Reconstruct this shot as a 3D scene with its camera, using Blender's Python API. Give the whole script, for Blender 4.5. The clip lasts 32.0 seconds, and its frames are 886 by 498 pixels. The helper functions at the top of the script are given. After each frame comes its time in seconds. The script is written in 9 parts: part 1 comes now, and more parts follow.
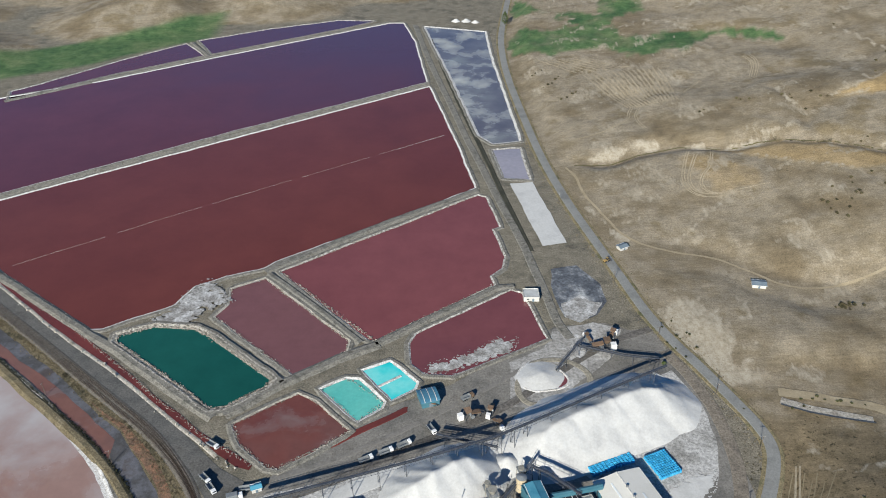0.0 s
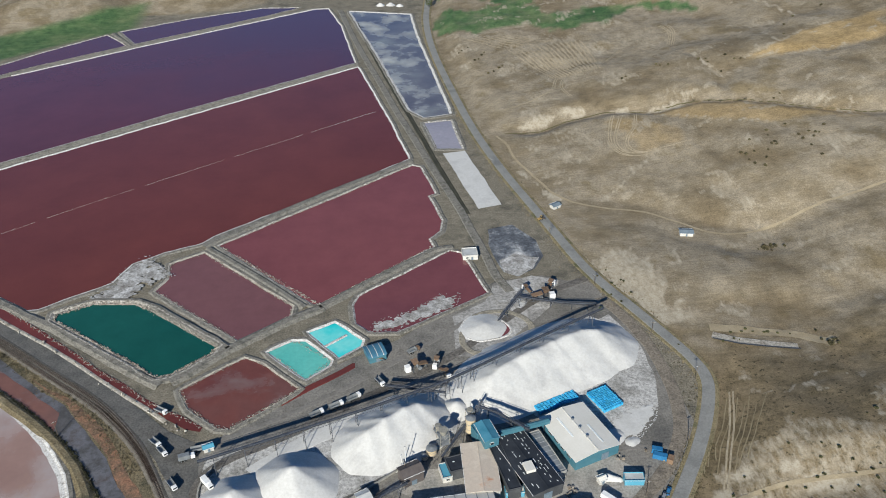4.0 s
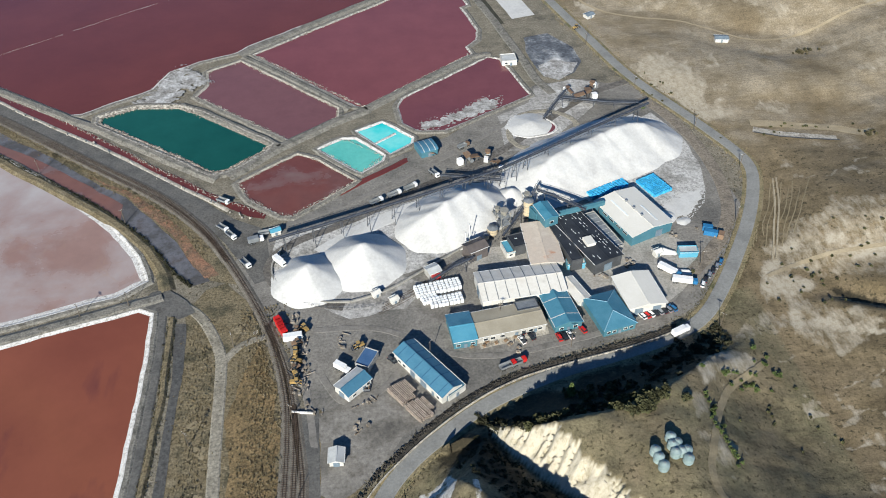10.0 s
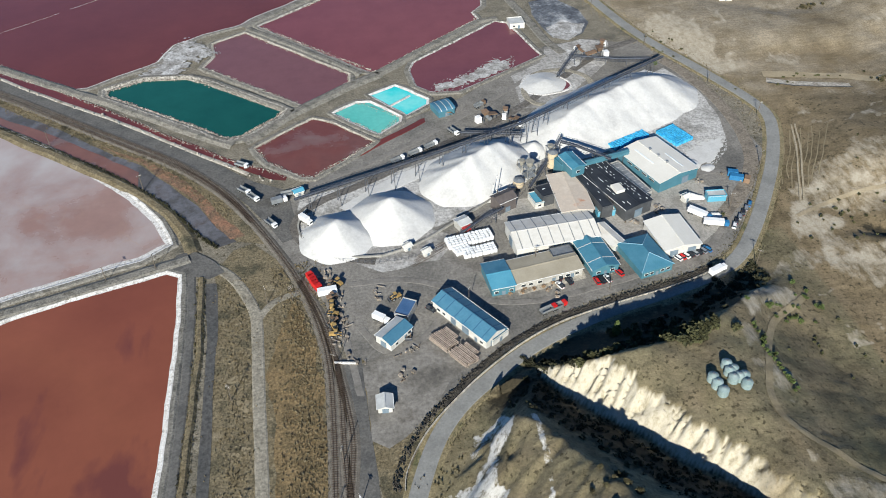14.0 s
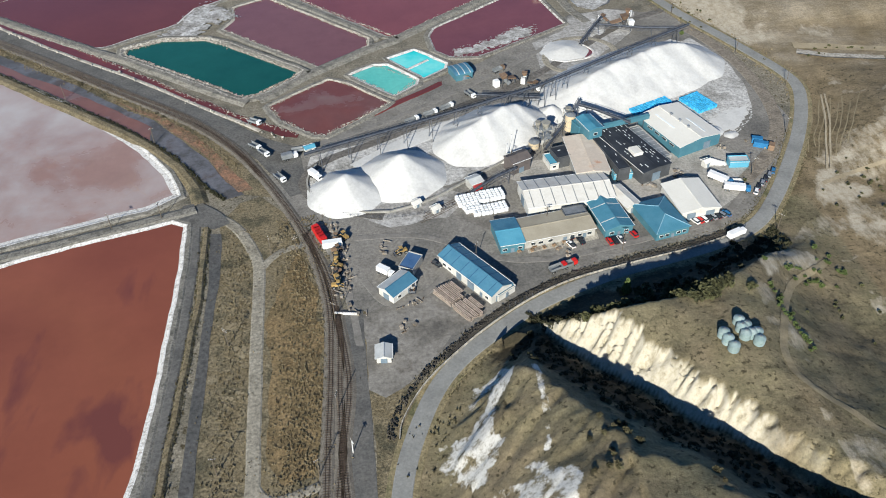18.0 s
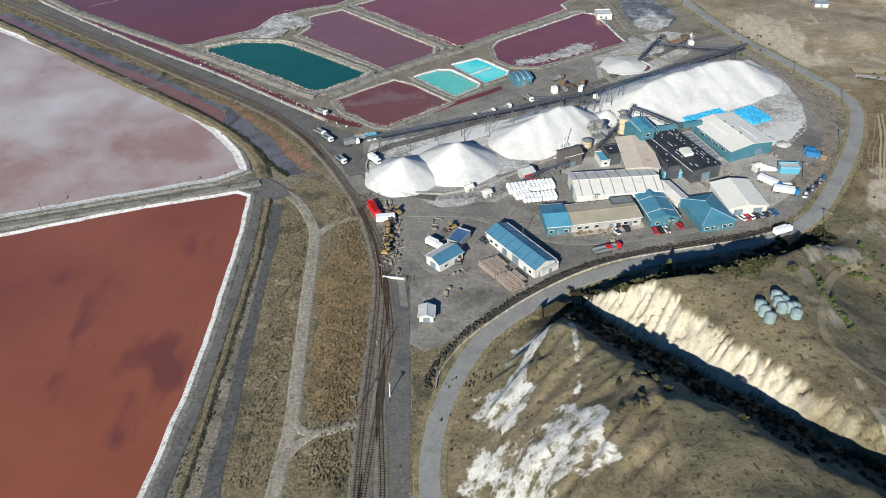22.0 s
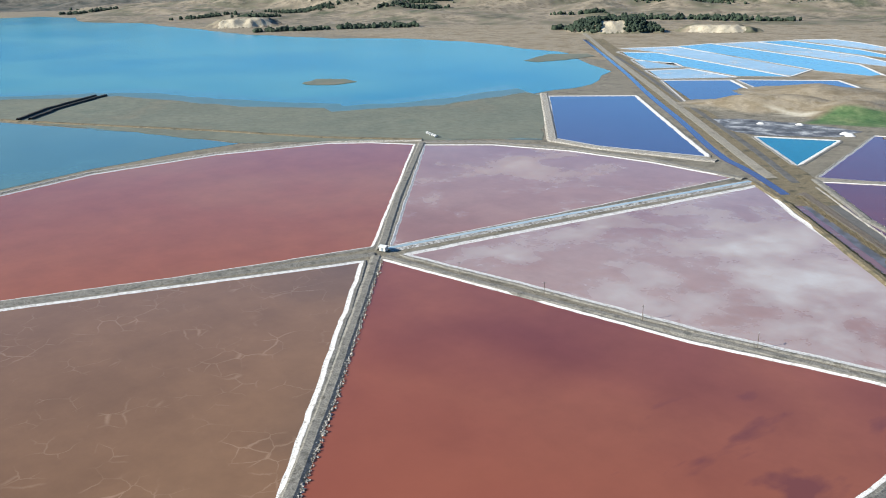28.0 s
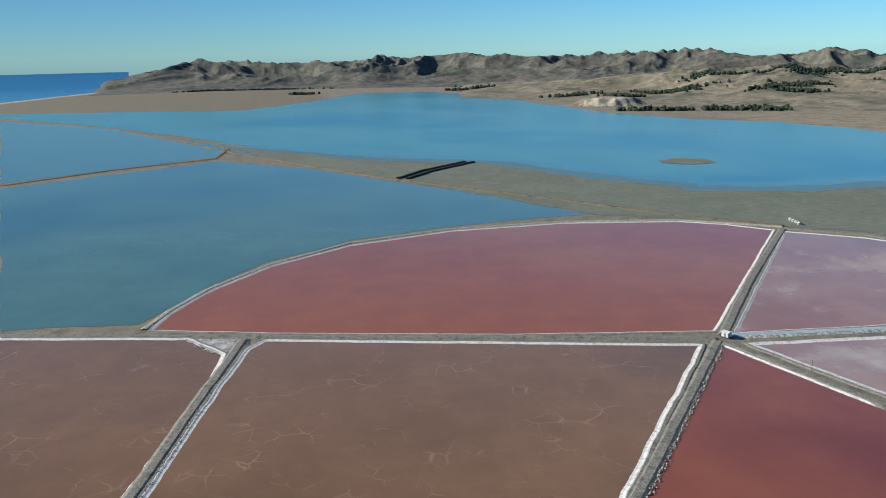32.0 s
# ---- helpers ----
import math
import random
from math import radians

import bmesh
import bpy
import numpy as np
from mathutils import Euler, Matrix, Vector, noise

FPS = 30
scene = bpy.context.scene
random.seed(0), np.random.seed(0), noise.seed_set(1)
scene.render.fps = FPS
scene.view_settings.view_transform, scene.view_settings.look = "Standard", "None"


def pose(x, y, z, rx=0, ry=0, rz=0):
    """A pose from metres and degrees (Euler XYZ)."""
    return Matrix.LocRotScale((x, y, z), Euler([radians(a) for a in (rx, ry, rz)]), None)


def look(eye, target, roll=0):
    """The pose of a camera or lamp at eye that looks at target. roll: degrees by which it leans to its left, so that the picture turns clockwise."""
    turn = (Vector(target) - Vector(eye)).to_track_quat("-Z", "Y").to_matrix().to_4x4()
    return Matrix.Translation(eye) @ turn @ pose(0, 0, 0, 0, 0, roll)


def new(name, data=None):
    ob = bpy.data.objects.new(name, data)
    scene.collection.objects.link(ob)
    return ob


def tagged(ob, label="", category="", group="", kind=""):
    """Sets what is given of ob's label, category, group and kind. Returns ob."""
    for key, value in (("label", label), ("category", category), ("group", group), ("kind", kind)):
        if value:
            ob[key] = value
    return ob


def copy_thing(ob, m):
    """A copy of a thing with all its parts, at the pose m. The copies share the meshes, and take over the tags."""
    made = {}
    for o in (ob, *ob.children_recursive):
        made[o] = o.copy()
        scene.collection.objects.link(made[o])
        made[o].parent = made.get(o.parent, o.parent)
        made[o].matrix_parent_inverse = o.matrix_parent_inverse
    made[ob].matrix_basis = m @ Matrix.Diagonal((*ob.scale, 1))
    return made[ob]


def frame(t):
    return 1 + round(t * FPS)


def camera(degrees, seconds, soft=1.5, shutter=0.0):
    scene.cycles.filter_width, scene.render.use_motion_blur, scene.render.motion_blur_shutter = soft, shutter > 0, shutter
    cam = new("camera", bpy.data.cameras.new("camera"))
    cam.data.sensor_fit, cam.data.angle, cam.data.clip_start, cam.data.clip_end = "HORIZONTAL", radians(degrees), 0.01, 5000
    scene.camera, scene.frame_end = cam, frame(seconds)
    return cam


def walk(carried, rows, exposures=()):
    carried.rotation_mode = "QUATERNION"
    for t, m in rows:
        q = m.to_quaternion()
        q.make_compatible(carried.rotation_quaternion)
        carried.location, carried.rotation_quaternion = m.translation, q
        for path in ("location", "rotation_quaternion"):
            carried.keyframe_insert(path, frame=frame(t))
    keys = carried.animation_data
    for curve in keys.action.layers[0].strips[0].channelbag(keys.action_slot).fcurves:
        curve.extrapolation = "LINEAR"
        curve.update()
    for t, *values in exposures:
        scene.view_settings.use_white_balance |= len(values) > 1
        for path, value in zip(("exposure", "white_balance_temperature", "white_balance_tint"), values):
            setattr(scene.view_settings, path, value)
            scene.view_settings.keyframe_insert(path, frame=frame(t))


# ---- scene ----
# ---- camera ----
cam = camera(55.72, 32.0, soft=1.0)
PATH = [
    (0, (0.00, 0.00, 292.95), (0.00, 166.95, 182.82), -0.46),
    (0.5, (0.05, -1.42, 291.90), (4.35, 165.61, 181.98), -0.44),
    (1, (0.01, -3.13, 290.69), (6.72, 163.86, 180.84), -0.48),
    (1.5, (-0.10, -4.99, 289.08), (6.87, 162.02, 179.27), -0.44),
    (2, (-0.23, -7.05, 287.06), (6.76, 159.98, 177.27), -0.58),
    (2.5, (-0.43, -9.59, 284.71), (6.59, 157.46, 174.95), -0.67),
    (3, (-0.88, -12.60, 282.15), (6.79, 154.44, 172.43), -0.70),
    (3.5, (-2.02, -16.17, 279.71), (11.44, 150.53, 170.04), -0.62),
    (5.5, (-9.95, -31.28, 270.80), (7.27, 135.29, 161.44), -0.48),
    (6, (-12.88, -34.79, 268.44), (4.63, 131.84, 159.23), -0.35),
    (6.5, (-16.34, -37.74, 265.99), (1.38, 127.35, 154.50), -0.23),
    (7, (-20.12, -39.89, 263.74), (-2.45, 120.74, 145.90), -0.09),
    (7.5, (-23.96, -41.12, 261.61), (-6.39, 114.64, 137.40), 0.01),
    (8, (-27.72, -41.87, 259.65), (-10.41, 108.87, 129.35), 0.11),
    (8.5, (-31.56, -42.50, 257.69), (-14.36, 105.24, 123.98), 0.08),
    (9, (-35.60, -43.57, 255.51), (-18.27, 104.15, 121.80), 0.04),
    (9.5, (-39.84, -44.87, 253.06), (-22.24, 102.96, 119.50), 0.01),
    (10, (-44.28, -46.21, 250.45), (-25.40, 101.61, 117.07), -0.03),
    (10.5, (-48.65, -47.53, 247.83), (-28.89, 100.34, 114.63), 0.00),
    (11, (-53.01, -48.79, 245.16), (-32.67, 99.20, 112.18), -0.04),
    (11.5, (-57.24, -49.86, 242.42), (-36.57, 98.27, 109.63), -0.11),
    (12, (-61.05, -50.89, 239.80), (-40.68, 97.46, 107.22), -0.27),
    (12.5, (-64.16, -51.92, 237.35), (-44.21, 96.58, 104.87), -0.44),
    (13, (-66.46, -52.69, 235.09), (-46.21, 95.81, 102.65), -0.56),
    (13.5, (-68.13, -53.43, 232.94), (-44.90, 94.56, 100.42), -0.67),
    (14, (-69.06, -54.04, 230.77), (-44.34, 93.65, 98.19), -0.75),
    (14.5, (-69.00, -54.64, 228.56), (-44.53, 93.06, 95.94), -0.90),
    (16.5, (-64.91, -57.30, 218.93), (-46.61, 91.47, 86.52), -1.19),
    (17, (-63.27, -58.11, 216.47), (-46.26, 90.94, 84.20), -1.14),
    (17.5, (-61.77, -59.48, 213.96), (-44.84, 89.74, 81.87), -1.13),
    (18, (-60.74, -61.64, 211.37), (-43.61, 87.75, 79.50), -1.14),
    (18.5, (-60.00, -64.29, 208.97), (-43.47, 85.33, 77.29), -1.10),
    (19, (-59.55, -67.41, 206.75), (-45.83, 82.58, 75.16), -1.08),
    (19.5, (-59.11, -70.92, 204.67), (-49.98, 79.44, 73.12), -1.00),
    (20, (-58.70, -74.65, 202.46), (-50.24, 75.73, 70.87), -0.99),
    (20.5, (-58.48, -78.57, 200.25), (-50.00, 71.73, 68.56), -1.01),
    (21, (-58.42, -82.56, 198.01), (-49.65, 69.56, 68.46), -0.93),
    (21.5, (-58.57, -86.83, 195.74), (-49.31, 68.84, 70.52), -0.81),
    (22, (-58.82, -91.13, 193.44), (-55.05, 68.50, 73.00), -0.86),
    (22.5, (-58.74, -95.40, 190.88), (-65.83, 67.74, 75.40), -0.93),
    (23, (-58.08, -99.55, 188.16), (-78.41, 65.68, 77.32), -0.93),
    (23.5, (-56.91, -103.66, 185.76), (-91.91, 61.96, 79.26), -1.06),
    (24, (-55.48, -107.69, 183.82), (-105.29, 56.87, 81.64), -1.16),
    (24.5, (-53.76, -111.79, 182.12), (-118.33, 50.22, 84.22), -1.17),
    (25, (-51.66, -115.32, 180.40), (-130.84, 42.69, 86.78), -1.31),
    (25.5, (-49.37, -117.69, 178.24), (-143.02, 34.89, 89.08), -1.38),
    (26, (-46.84, -119.27, 175.61), (-154.82, 26.35, 91.13), -1.42),
    (26.5, (-44.47, -120.44, 173.09), (-166.16, 16.80, 93.36), -1.47),
    (28.5, (-38.15, -125.15, 164.93), (-189.82, -9.76, 104.25), -1.20),
    (29, (-37.80, -125.77, 163.74), (-192.68, -12.38, 107.58), -1.17),
    (29.5, (-38.33, -126.06, 163.14), (-197.60, -16.42, 112.01), -0.96),
    (30, (-39.17, -126.05, 162.72), (-203.55, -22.51, 115.16), -0.86),
    (30.5, (-40.06, -125.57, 162.11), (-208.75, -29.00, 115.00), -0.91),
    (31, (-40.90, -124.53, 161.51), (-215.25, -38.44, 114.74), -1.07),
    (31.5, (-41.54, -123.00, 161.27), (-223.04, -52.92, 114.91), -1.10),
    (32, (-42.27, -121.27, 161.00), (-230.37, -71.15, 115.11), -1.14),
]
walk(cam, [(t, look(eye, target, roll)) for t, eye, target, roll in PATH], exposures=[(0, -0.04), (4, -0.13), (6, -0.2), (7, -0.3), (7.6, -0.1), (8, 0.06), (9, 0.13), (13, 0.14), (20, 0.13), (22, 0.08), (23, -0.06), (24, -0.16), (25, 0.28), (26, 0.44), (27.5, 0.48), (29, 0.38), (30, 0.06), (32, 0.0)])

# ---- light ----
SUN_EL, SUN_DIR = radians(26.5), Vector((-0.36, -0.93, 0)).normalized()
to_sun = Vector((SUN_DIR.x * math.cos(SUN_EL), SUN_DIR.y * math.cos(SUN_EL), math.sin(SUN_EL)))
world = bpy.data.worlds.new("world")
scene.world = world
world.use_nodes = True
wn = world.node_tree.nodes
sky = wn.new("ShaderNodeTexSky")
sky.sky_type, sky.sun_disc, sky.sun_elevation = "NISHITA", False, SUN_EL
sky.sun_rotation = math.atan2(-SUN_DIR.x, SUN_DIR.y)
sky.air_density, sky.dust_density, sky.ozone_density = 0.8, 0.0, 6.0
blue = wn.new("ShaderNodeMix")
blue.data_type, blue.blend_type = "RGBA", "MULTIPLY"
blue.inputs["Factor"].default_value, blue.inputs["B"].default_value = 1.0, (0.67, 1.06, 1.22, 1)
world.node_tree.links.new(sky.outputs[0], blue.inputs["A"])
world.node_tree.links.new(blue.outputs["Result"], wn["Background"].inputs[0])
wn["Background"].inputs[1].default_value = 0.081
sun = new("sun", bpy.data.lights.new("sun", "SUN"))
sun.data.energy, sun.data.angle, sun.data.color = 6.7, radians(0.5), (1.0, 0.975, 0.885)
sun.matrix_world = look(to_sun * 100, (0, 0, 0))

# ---- materials ----
def srgb(r, g, b):
    return tuple(((c / 255 + 0.055) / 1.055) ** 2.4 if c > 10 else c / 3294 for c in (r, g, b)) + (1,)


def mat(name, colors, scale=0.1, rough=0.9, metal=0.0, bump=0.0, fine=None, spec=0.3, detail=8, stretch=(1, 1, 1), per_object=0.0, grain=None):
    """A surface whose colour wanders between the given ones at two scales, in metres of the world."""
    m = bpy.data.materials.new(name)
    m.use_nodes = True
    nt = m.node_tree
    nodes, link = nt.nodes, nt.links.new
    b = nodes["Principled BSDF"]
    b.inputs["Roughness"].default_value, b.inputs["Metallic"].default_value = rough, metal
    b.inputs["Specular IOR Level"].default_value = spec
    geo = nodes.new("ShaderNodeNewGeometry")
    mp = nodes.new("ShaderNodeMapping")
    mp.inputs["Scale"].default_value = stretch
    link(geo.outputs["Position"], mp.inputs["Vector"])
    n1 = nodes.new("ShaderNodeTexNoise")
    n1.inputs["Scale"].default_value, n1.inputs["Detail"].default_value, n1.inputs["Roughness"].default_value = scale, detail, 0.62
    link(mp.outputs[0], n1.inputs["Vector"])
    ramp = nodes.new("ShaderNodeValToRGB")
    e = ramp.color_ramp.elements
    n = len(colors)
    lo, hi = 0.34, 0.66
    e[0].position, e[0].color = lo, colors[0]
    e[1].position, e[1].color = hi, colors[-1]
    for i, c in enumerate(colors[1:-1]):
        e.new(lo + (hi - lo) * (i + 1) / (n - 1)).color = c
    link(n1.outputs[0], ramp.inputs[0])
    n2 = nodes.new("ShaderNodeTexNoise")
    n2.inputs["Scale"].default_value, n2.inputs["Detail"].default_value = fine or scale * 14, 4
    n2.inputs["Roughness"].default_value = 0.7
    link(mp.outputs[0], n2.inputs["Vector"])
    span = nodes.new("ShaderNodeMapRange")
    span.inputs["From Min"].default_value, span.inputs["From Max"].default_value = 0.28, 0.72
    link(n2.outputs[0], span.inputs[0])
    grain = (0.55 if bump else 0.2) if grain is None else grain
    mul = nodes.new("ShaderNodeMix")
    mul.data_type, mul.blend_type = "RGBA", "OVERLAY"
    mul.inputs["Factor"].default_value = grain
    link(ramp.outputs[0], mul.inputs["A"])
    link(span.outputs[0], mul.inputs["B"])
    out = mul.outputs["Result"]
    if per_object:
        oi = nodes.new("ShaderNodeObjectInfo")
        hsv = nodes.new("ShaderNodeHueSaturation")
        mr = nodes.new("ShaderNodeMapRange")
        mr.inputs["To Min"].default_value, mr.inputs["To Max"].default_value = 1 - per_object, 1 + per_object
        link(oi.outputs["Random"], mr.inputs[0])
        link(mr.outputs[0], hsv.inputs["Value"])
        link(out, hsv.inputs["Color"])
        out = hsv.outputs[0]
    link(out, b.inputs["Base Color"])
    if bump:
        bp = nodes.new("ShaderNodeBump")
        bp.inputs["Strength"].default_value, bp.inputs["Distance"].default_value = 0.6, bump
        link(n2.outputs[0], bp.inputs["Height"])
        link(bp.outputs[0], b.inputs["Normal"])
    return m


def water(name, colors, scale=0.004, rough=0.16, spec=0.4, crust=0.0, crust_scale=0.012, crust_color=(0.62, 0.6, 0.6, 1), rip=0.02, stretch=(1, 1, 1), ridges=0.0, stains=0.0, stain_at=(0, 0, 1), crust_at=None, grade=None):
    """Brine: a coloured, glossy sheet, with salt crust in drifting patches where crust is given."""
    m = mat(name, colors, scale * 0.7, rough, spec=spec, stretch=stretch, fine=scale * 9, detail=3, grain=0.1)
    nodes, link = m.node_tree.nodes, m.node_tree.links.new
    b = nodes["Principled BSDF"]
    geo = nodes["Geometry"]
    bn = nodes.new("ShaderNodeTexNoise")
    bn.inputs["Scale"].default_value, bn.inputs["Detail"].default_value = 1.2, 3
    link(geo.outputs["Position"], bn.inputs["Vector"])
    bp = nodes.new("ShaderNodeBump")
    bp.inputs["Strength"].default_value, bp.inputs["Distance"].default_value = 0.4, rip
    link(bn.outputs[0], bp.inputs["Height"])
    link(bp.outputs[0], b.inputs["Normal"])
    if grade:
        # the brine turns to another colour along the pond; on purple, painted sky reflection
        (ax, ay), (bx, by), shade = grade
        dot = nodes.new("ShaderNodeVectorMath")
        dot.operation = "DOT_PRODUCT"
        k = (bx - ax) ** 2 + (by - ay) ** 2
        dot.inputs[1].default_value = ((bx - ax) / k, (by - ay) / k, 0)
        link(geo.outputs["Position"], dot.inputs[0])
        wob = nodes.new("ShaderNodeTexNoise")
        wob.inputs["Scale"].default_value, wob.inputs["Detail"].default_value, wob.inputs["Distortion"].default_value = 0.012, 6, 0.6
        link(geo.outputs["Position"], wob.inputs["Vector"])
        sway = nodes.new("ShaderNodeMath")
        sway.operation = "MULTIPLY_ADD"
        sway.inputs[1].default_value = 0.9
        link(wob.outputs[0], sway.inputs[0])
        link(dot.outputs["Value"], sway.inputs[2])
        gr = nodes.new("ShaderNodeMapRange")
        off = (ax * (bx - ax) + ay * (by - ay)) / k + 0.45
        gr.inputs["From Min"].default_value, gr.inputs["From Max"].default_value = off, off + 1
        link(sway.outputs[0], gr.inputs[0])
        mx = nodes.new("ShaderNodeMix")
        mx.data_type = "RGBA"
        link(gr.outputs[0], mx.inputs["Factor"])
        link(b.inputs["Base Color"].links[0].from_socket, mx.inputs["A"])
        mx.inputs["B"].default_value = shade
        link(mx.outputs["Result"], b.inputs["Base Color"])
    if crust:
        cn = nodes.new("ShaderNodeTexNoise")
        cn.inputs["Scale"].default_value, cn.inputs["Detail"].default_value, cn.inputs["Roughness"].default_value = crust_scale, 9, 0.6
        cn.inputs["Distortion"].default_value = 0.15
        link(geo.outputs["Position"], cn.inputs["Vector"])
        mr = nodes.new("ShaderNodeMapRange")
        mr.inputs["From Min"].default_value, mr.inputs["From Max"].default_value = 0.62 - crust * 0.2, 0.8 - crust * 0.08
        drift = cn.outputs[0]
        if crust_at:
            # the wind drives the salt towards one shore
            far = nodes.new("ShaderNodeVectorMath")
            far.operation = "DISTANCE"
            link(geo.outputs["Position"], far.inputs[0])
            far.inputs[1].default_value = (crust_at[0], crust_at[1], 0)
            near = nodes.new("ShaderNodeMath")
            near.operation = "MULTIPLY_ADD"
            near.inputs[1].default_value = -0.2 / crust_at[2]
            link(far.outputs["Value"], near.inputs[0])
            link(drift, near.inputs[2])
            lift = nodes.new("ShaderNodeMath")
            link(near.outputs[0], lift.inputs[0])
            lift.inputs[1].default_value = 0.07
            drift = lift.outputs[0]
        link(drift, mr.inputs[0])
        mx = nodes.new("ShaderNodeMix")
        mx.data_type = "RGBA"
        link(mr.outputs[0], mx.inputs["Factor"])
        link(b.inputs["Base Color"].links[0].from_socket, mx.inputs["A"])
        mx.inputs["B"].default_value = crust_color
        link(mx.outputs["Result"], b.inputs["Base Color"])
        r2 = nodes.new("ShaderNodeMapRange")
        r2.inputs["To Min"].default_value, r2.inputs["To Max"].default_value = rough, 0.8
        link(mr.outputs[0], r2.inputs[0])
        link(r2.outputs[0], b.inputs["Roughness"])
    if stains:
        # dark drifting weed low in the brine
        sn = nodes.new("ShaderNodeTexNoise")
        sn.inputs["Scale"].default_value, sn.inputs["Detail"].default_value, sn.inputs["Distortion"].default_value = 0.036, 10, 0.25
        sway = nodes.new("ShaderNodeMapping")
        sway.inputs["Scale"].default_value, sway.inputs["Rotation"].default_value = (1.9, 0.75, 1), (0, 0, 0.12)
        link(geo.outputs["Position"], sway.inputs[0])
        link(sway.outputs[0], sn.inputs["Vector"])
        sm = nodes.new("ShaderNodeMapRange")
        sm.inputs["From Min"].default_value, sm.inputs["From Max"].default_value, sm.inputs["To Max"].default_value = 0.44, 0.56, stains
        far = nodes.new("ShaderNodeVectorMath")
        far.operation = "DISTANCE"
        link(geo.outputs["Position"], far.inputs[0])
        far.inputs[1].default_value = (stain_at[0], stain_at[1], 0)
        near = nodes.new("ShaderNodeMath")
        near.operation = "MULTIPLY_ADD"
        near.inputs[1].default_value = -0.2 / stain_at[2]
        link(far.outputs["Value"], near.inputs[0])
        link(sn.outputs[0], near.inputs[2])
        link(near.outputs[0], sm.inputs[0])
        mx = nodes.new("ShaderNodeMix")
        mx.data_type = "RGBA"
        link(sm.outputs[0], mx.inputs["Factor"])
        link(b.inputs["Base Color"].links[0].from_socket, mx.inputs["A"])
        mx.inputs["B"].default_value = srgb(98, 56, 55)
        link(mx.outputs["Result"], b.inputs["Base Color"])
    if ridges:
        # thin pale seams where crusted plates meet
        vo = nodes.new("ShaderNodeTexVoronoi")
        vo.feature = "DISTANCE_TO_EDGE"
        vo.inputs["Scale"].default_value = 0.085
        wob = nodes.new("ShaderNodeTexNoise")
        wob.inputs["Scale"].default_value, wob.inputs["Detail"].default_value = 0.05, 5
        ad = nodes.new("ShaderNodeVectorMath")
        ad.operation = "MULTIPLY_ADD"
        link(geo.outputs["Position"], wob.inputs["Vector"])
        link(wob.outputs["Color"], ad.inputs[0])
        ad.inputs[1].default_value = (14, 14, 0)
        link(geo.outputs["Position"], ad.inputs[2])
        link(ad.outputs[0], vo.inputs["Vector"])
        ed = nodes.new("ShaderNodeMapRange")
        ed.inputs["From Min"].default_value, ed.inputs["From Max"].default_value = 0.035, 0.0
        link(vo.outputs["Distance"], ed.inputs[0])
        gate = nodes.new("ShaderNodeTexNoise")
        gate.inputs["Scale"].default_value, gate.inputs["Detail"].default_value = 0.04, 3
        link(geo.outputs["Position"], gate.inputs["Vector"])
        gm = nodes.new("ShaderNodeMapRange")
        gm.inputs["From Min"].default_value, gm.inputs["From Max"].default_value, gm.inputs["To Max"].default_value = 0.5, 0.66, ridges
        link(gate.outputs[0], gm.inputs[0])
        mm = nodes.new("ShaderNodeMath")
        mm.operation = "MULTIPLY"
        link(ed.outputs[0], mm.inputs[0])
        link(gm.outputs[0], mm.inputs[1])
        mx = nodes.new("ShaderNodeMix")
        mx.data_type = "RGBA"
        link(mm.outputs[0], mx.inputs["Factor"])
        link(b.inputs["Base Color"].links[0].from_socket, mx.inputs["A"])
        mx.inputs["B"].default_value = srgb(166, 138, 114)
        link(mx.outputs["Result"], b.inputs["Base Color"])
    return m


M_gravel = mat("gravel", [srgb(80, 77, 73), srgb(104, 100, 95), srgb(90, 85, 78)], 0.03, bump=0.1, fine=0.7)
M_asphalt = mat("asphalt", [srgb(118, 118, 115), srgb(138, 138, 134), srgb(126, 125, 121)], 0.05, bump=0.03, fine=1.2, grain=0.2)
M_drygrass = mat("dry_grass", [srgb(76, 73, 58), srgb(100, 92, 72), srgb(122, 111, 88), srgb(106, 95, 72), srgb(134, 123, 100)], 0.09, bump=0.5, fine=1.1, grain=0.75)
M_salt = mat("salt", [srgb(180, 179, 176), srgb(199, 198, 194), srgb(190, 189, 185)], 0.05, rough=0.85, bump=0.08, fine=0.9, grain=0.12)
M_bank = mat("salt_bank", [srgb(172, 168, 160), srgb(196, 192, 186), srgb(212, 210, 205), srgb(202, 198, 191)], 0.4, rough=0.85, bump=0.2, fine=1.6)
M_crust = mat("salt_crust", [srgb(92, 88, 80), srgb(140, 135, 126), srgb(184, 180, 173), srgb(210, 207, 201)], 0.6, rough=0.85, bump=0.15, fine=1.6)
M_dike = mat("dike_gravel", [srgb(92, 90, 83), srgb(116, 113, 105), srgb(130, 126, 117), srgb(100, 96, 87)], 0.22, bump=0.1, fine=1.4, grain=0.65)
# bluer far end: the sky's reflection put into the brine colour
W_purple = water("brine_purple", [srgb(90, 52, 62), srgb(97, 54, 60), srgb(88, 52, 58)], 0.003, grade=((-260, 660), (-70, 850), srgb(82, 55, 72)))
W_maroon = water("brine_maroon", [srgb(100, 51, 44), srgb(107, 57, 48), srgb(95, 49, 43)], 0.004)
W_rose = water("brine_rose", [srgb(112, 76, 78), srgb(120, 82, 82)], 0.01)
W_green = water("brine_green", [srgb(20, 74, 66), srgb(28, 86, 76)], 0.01)
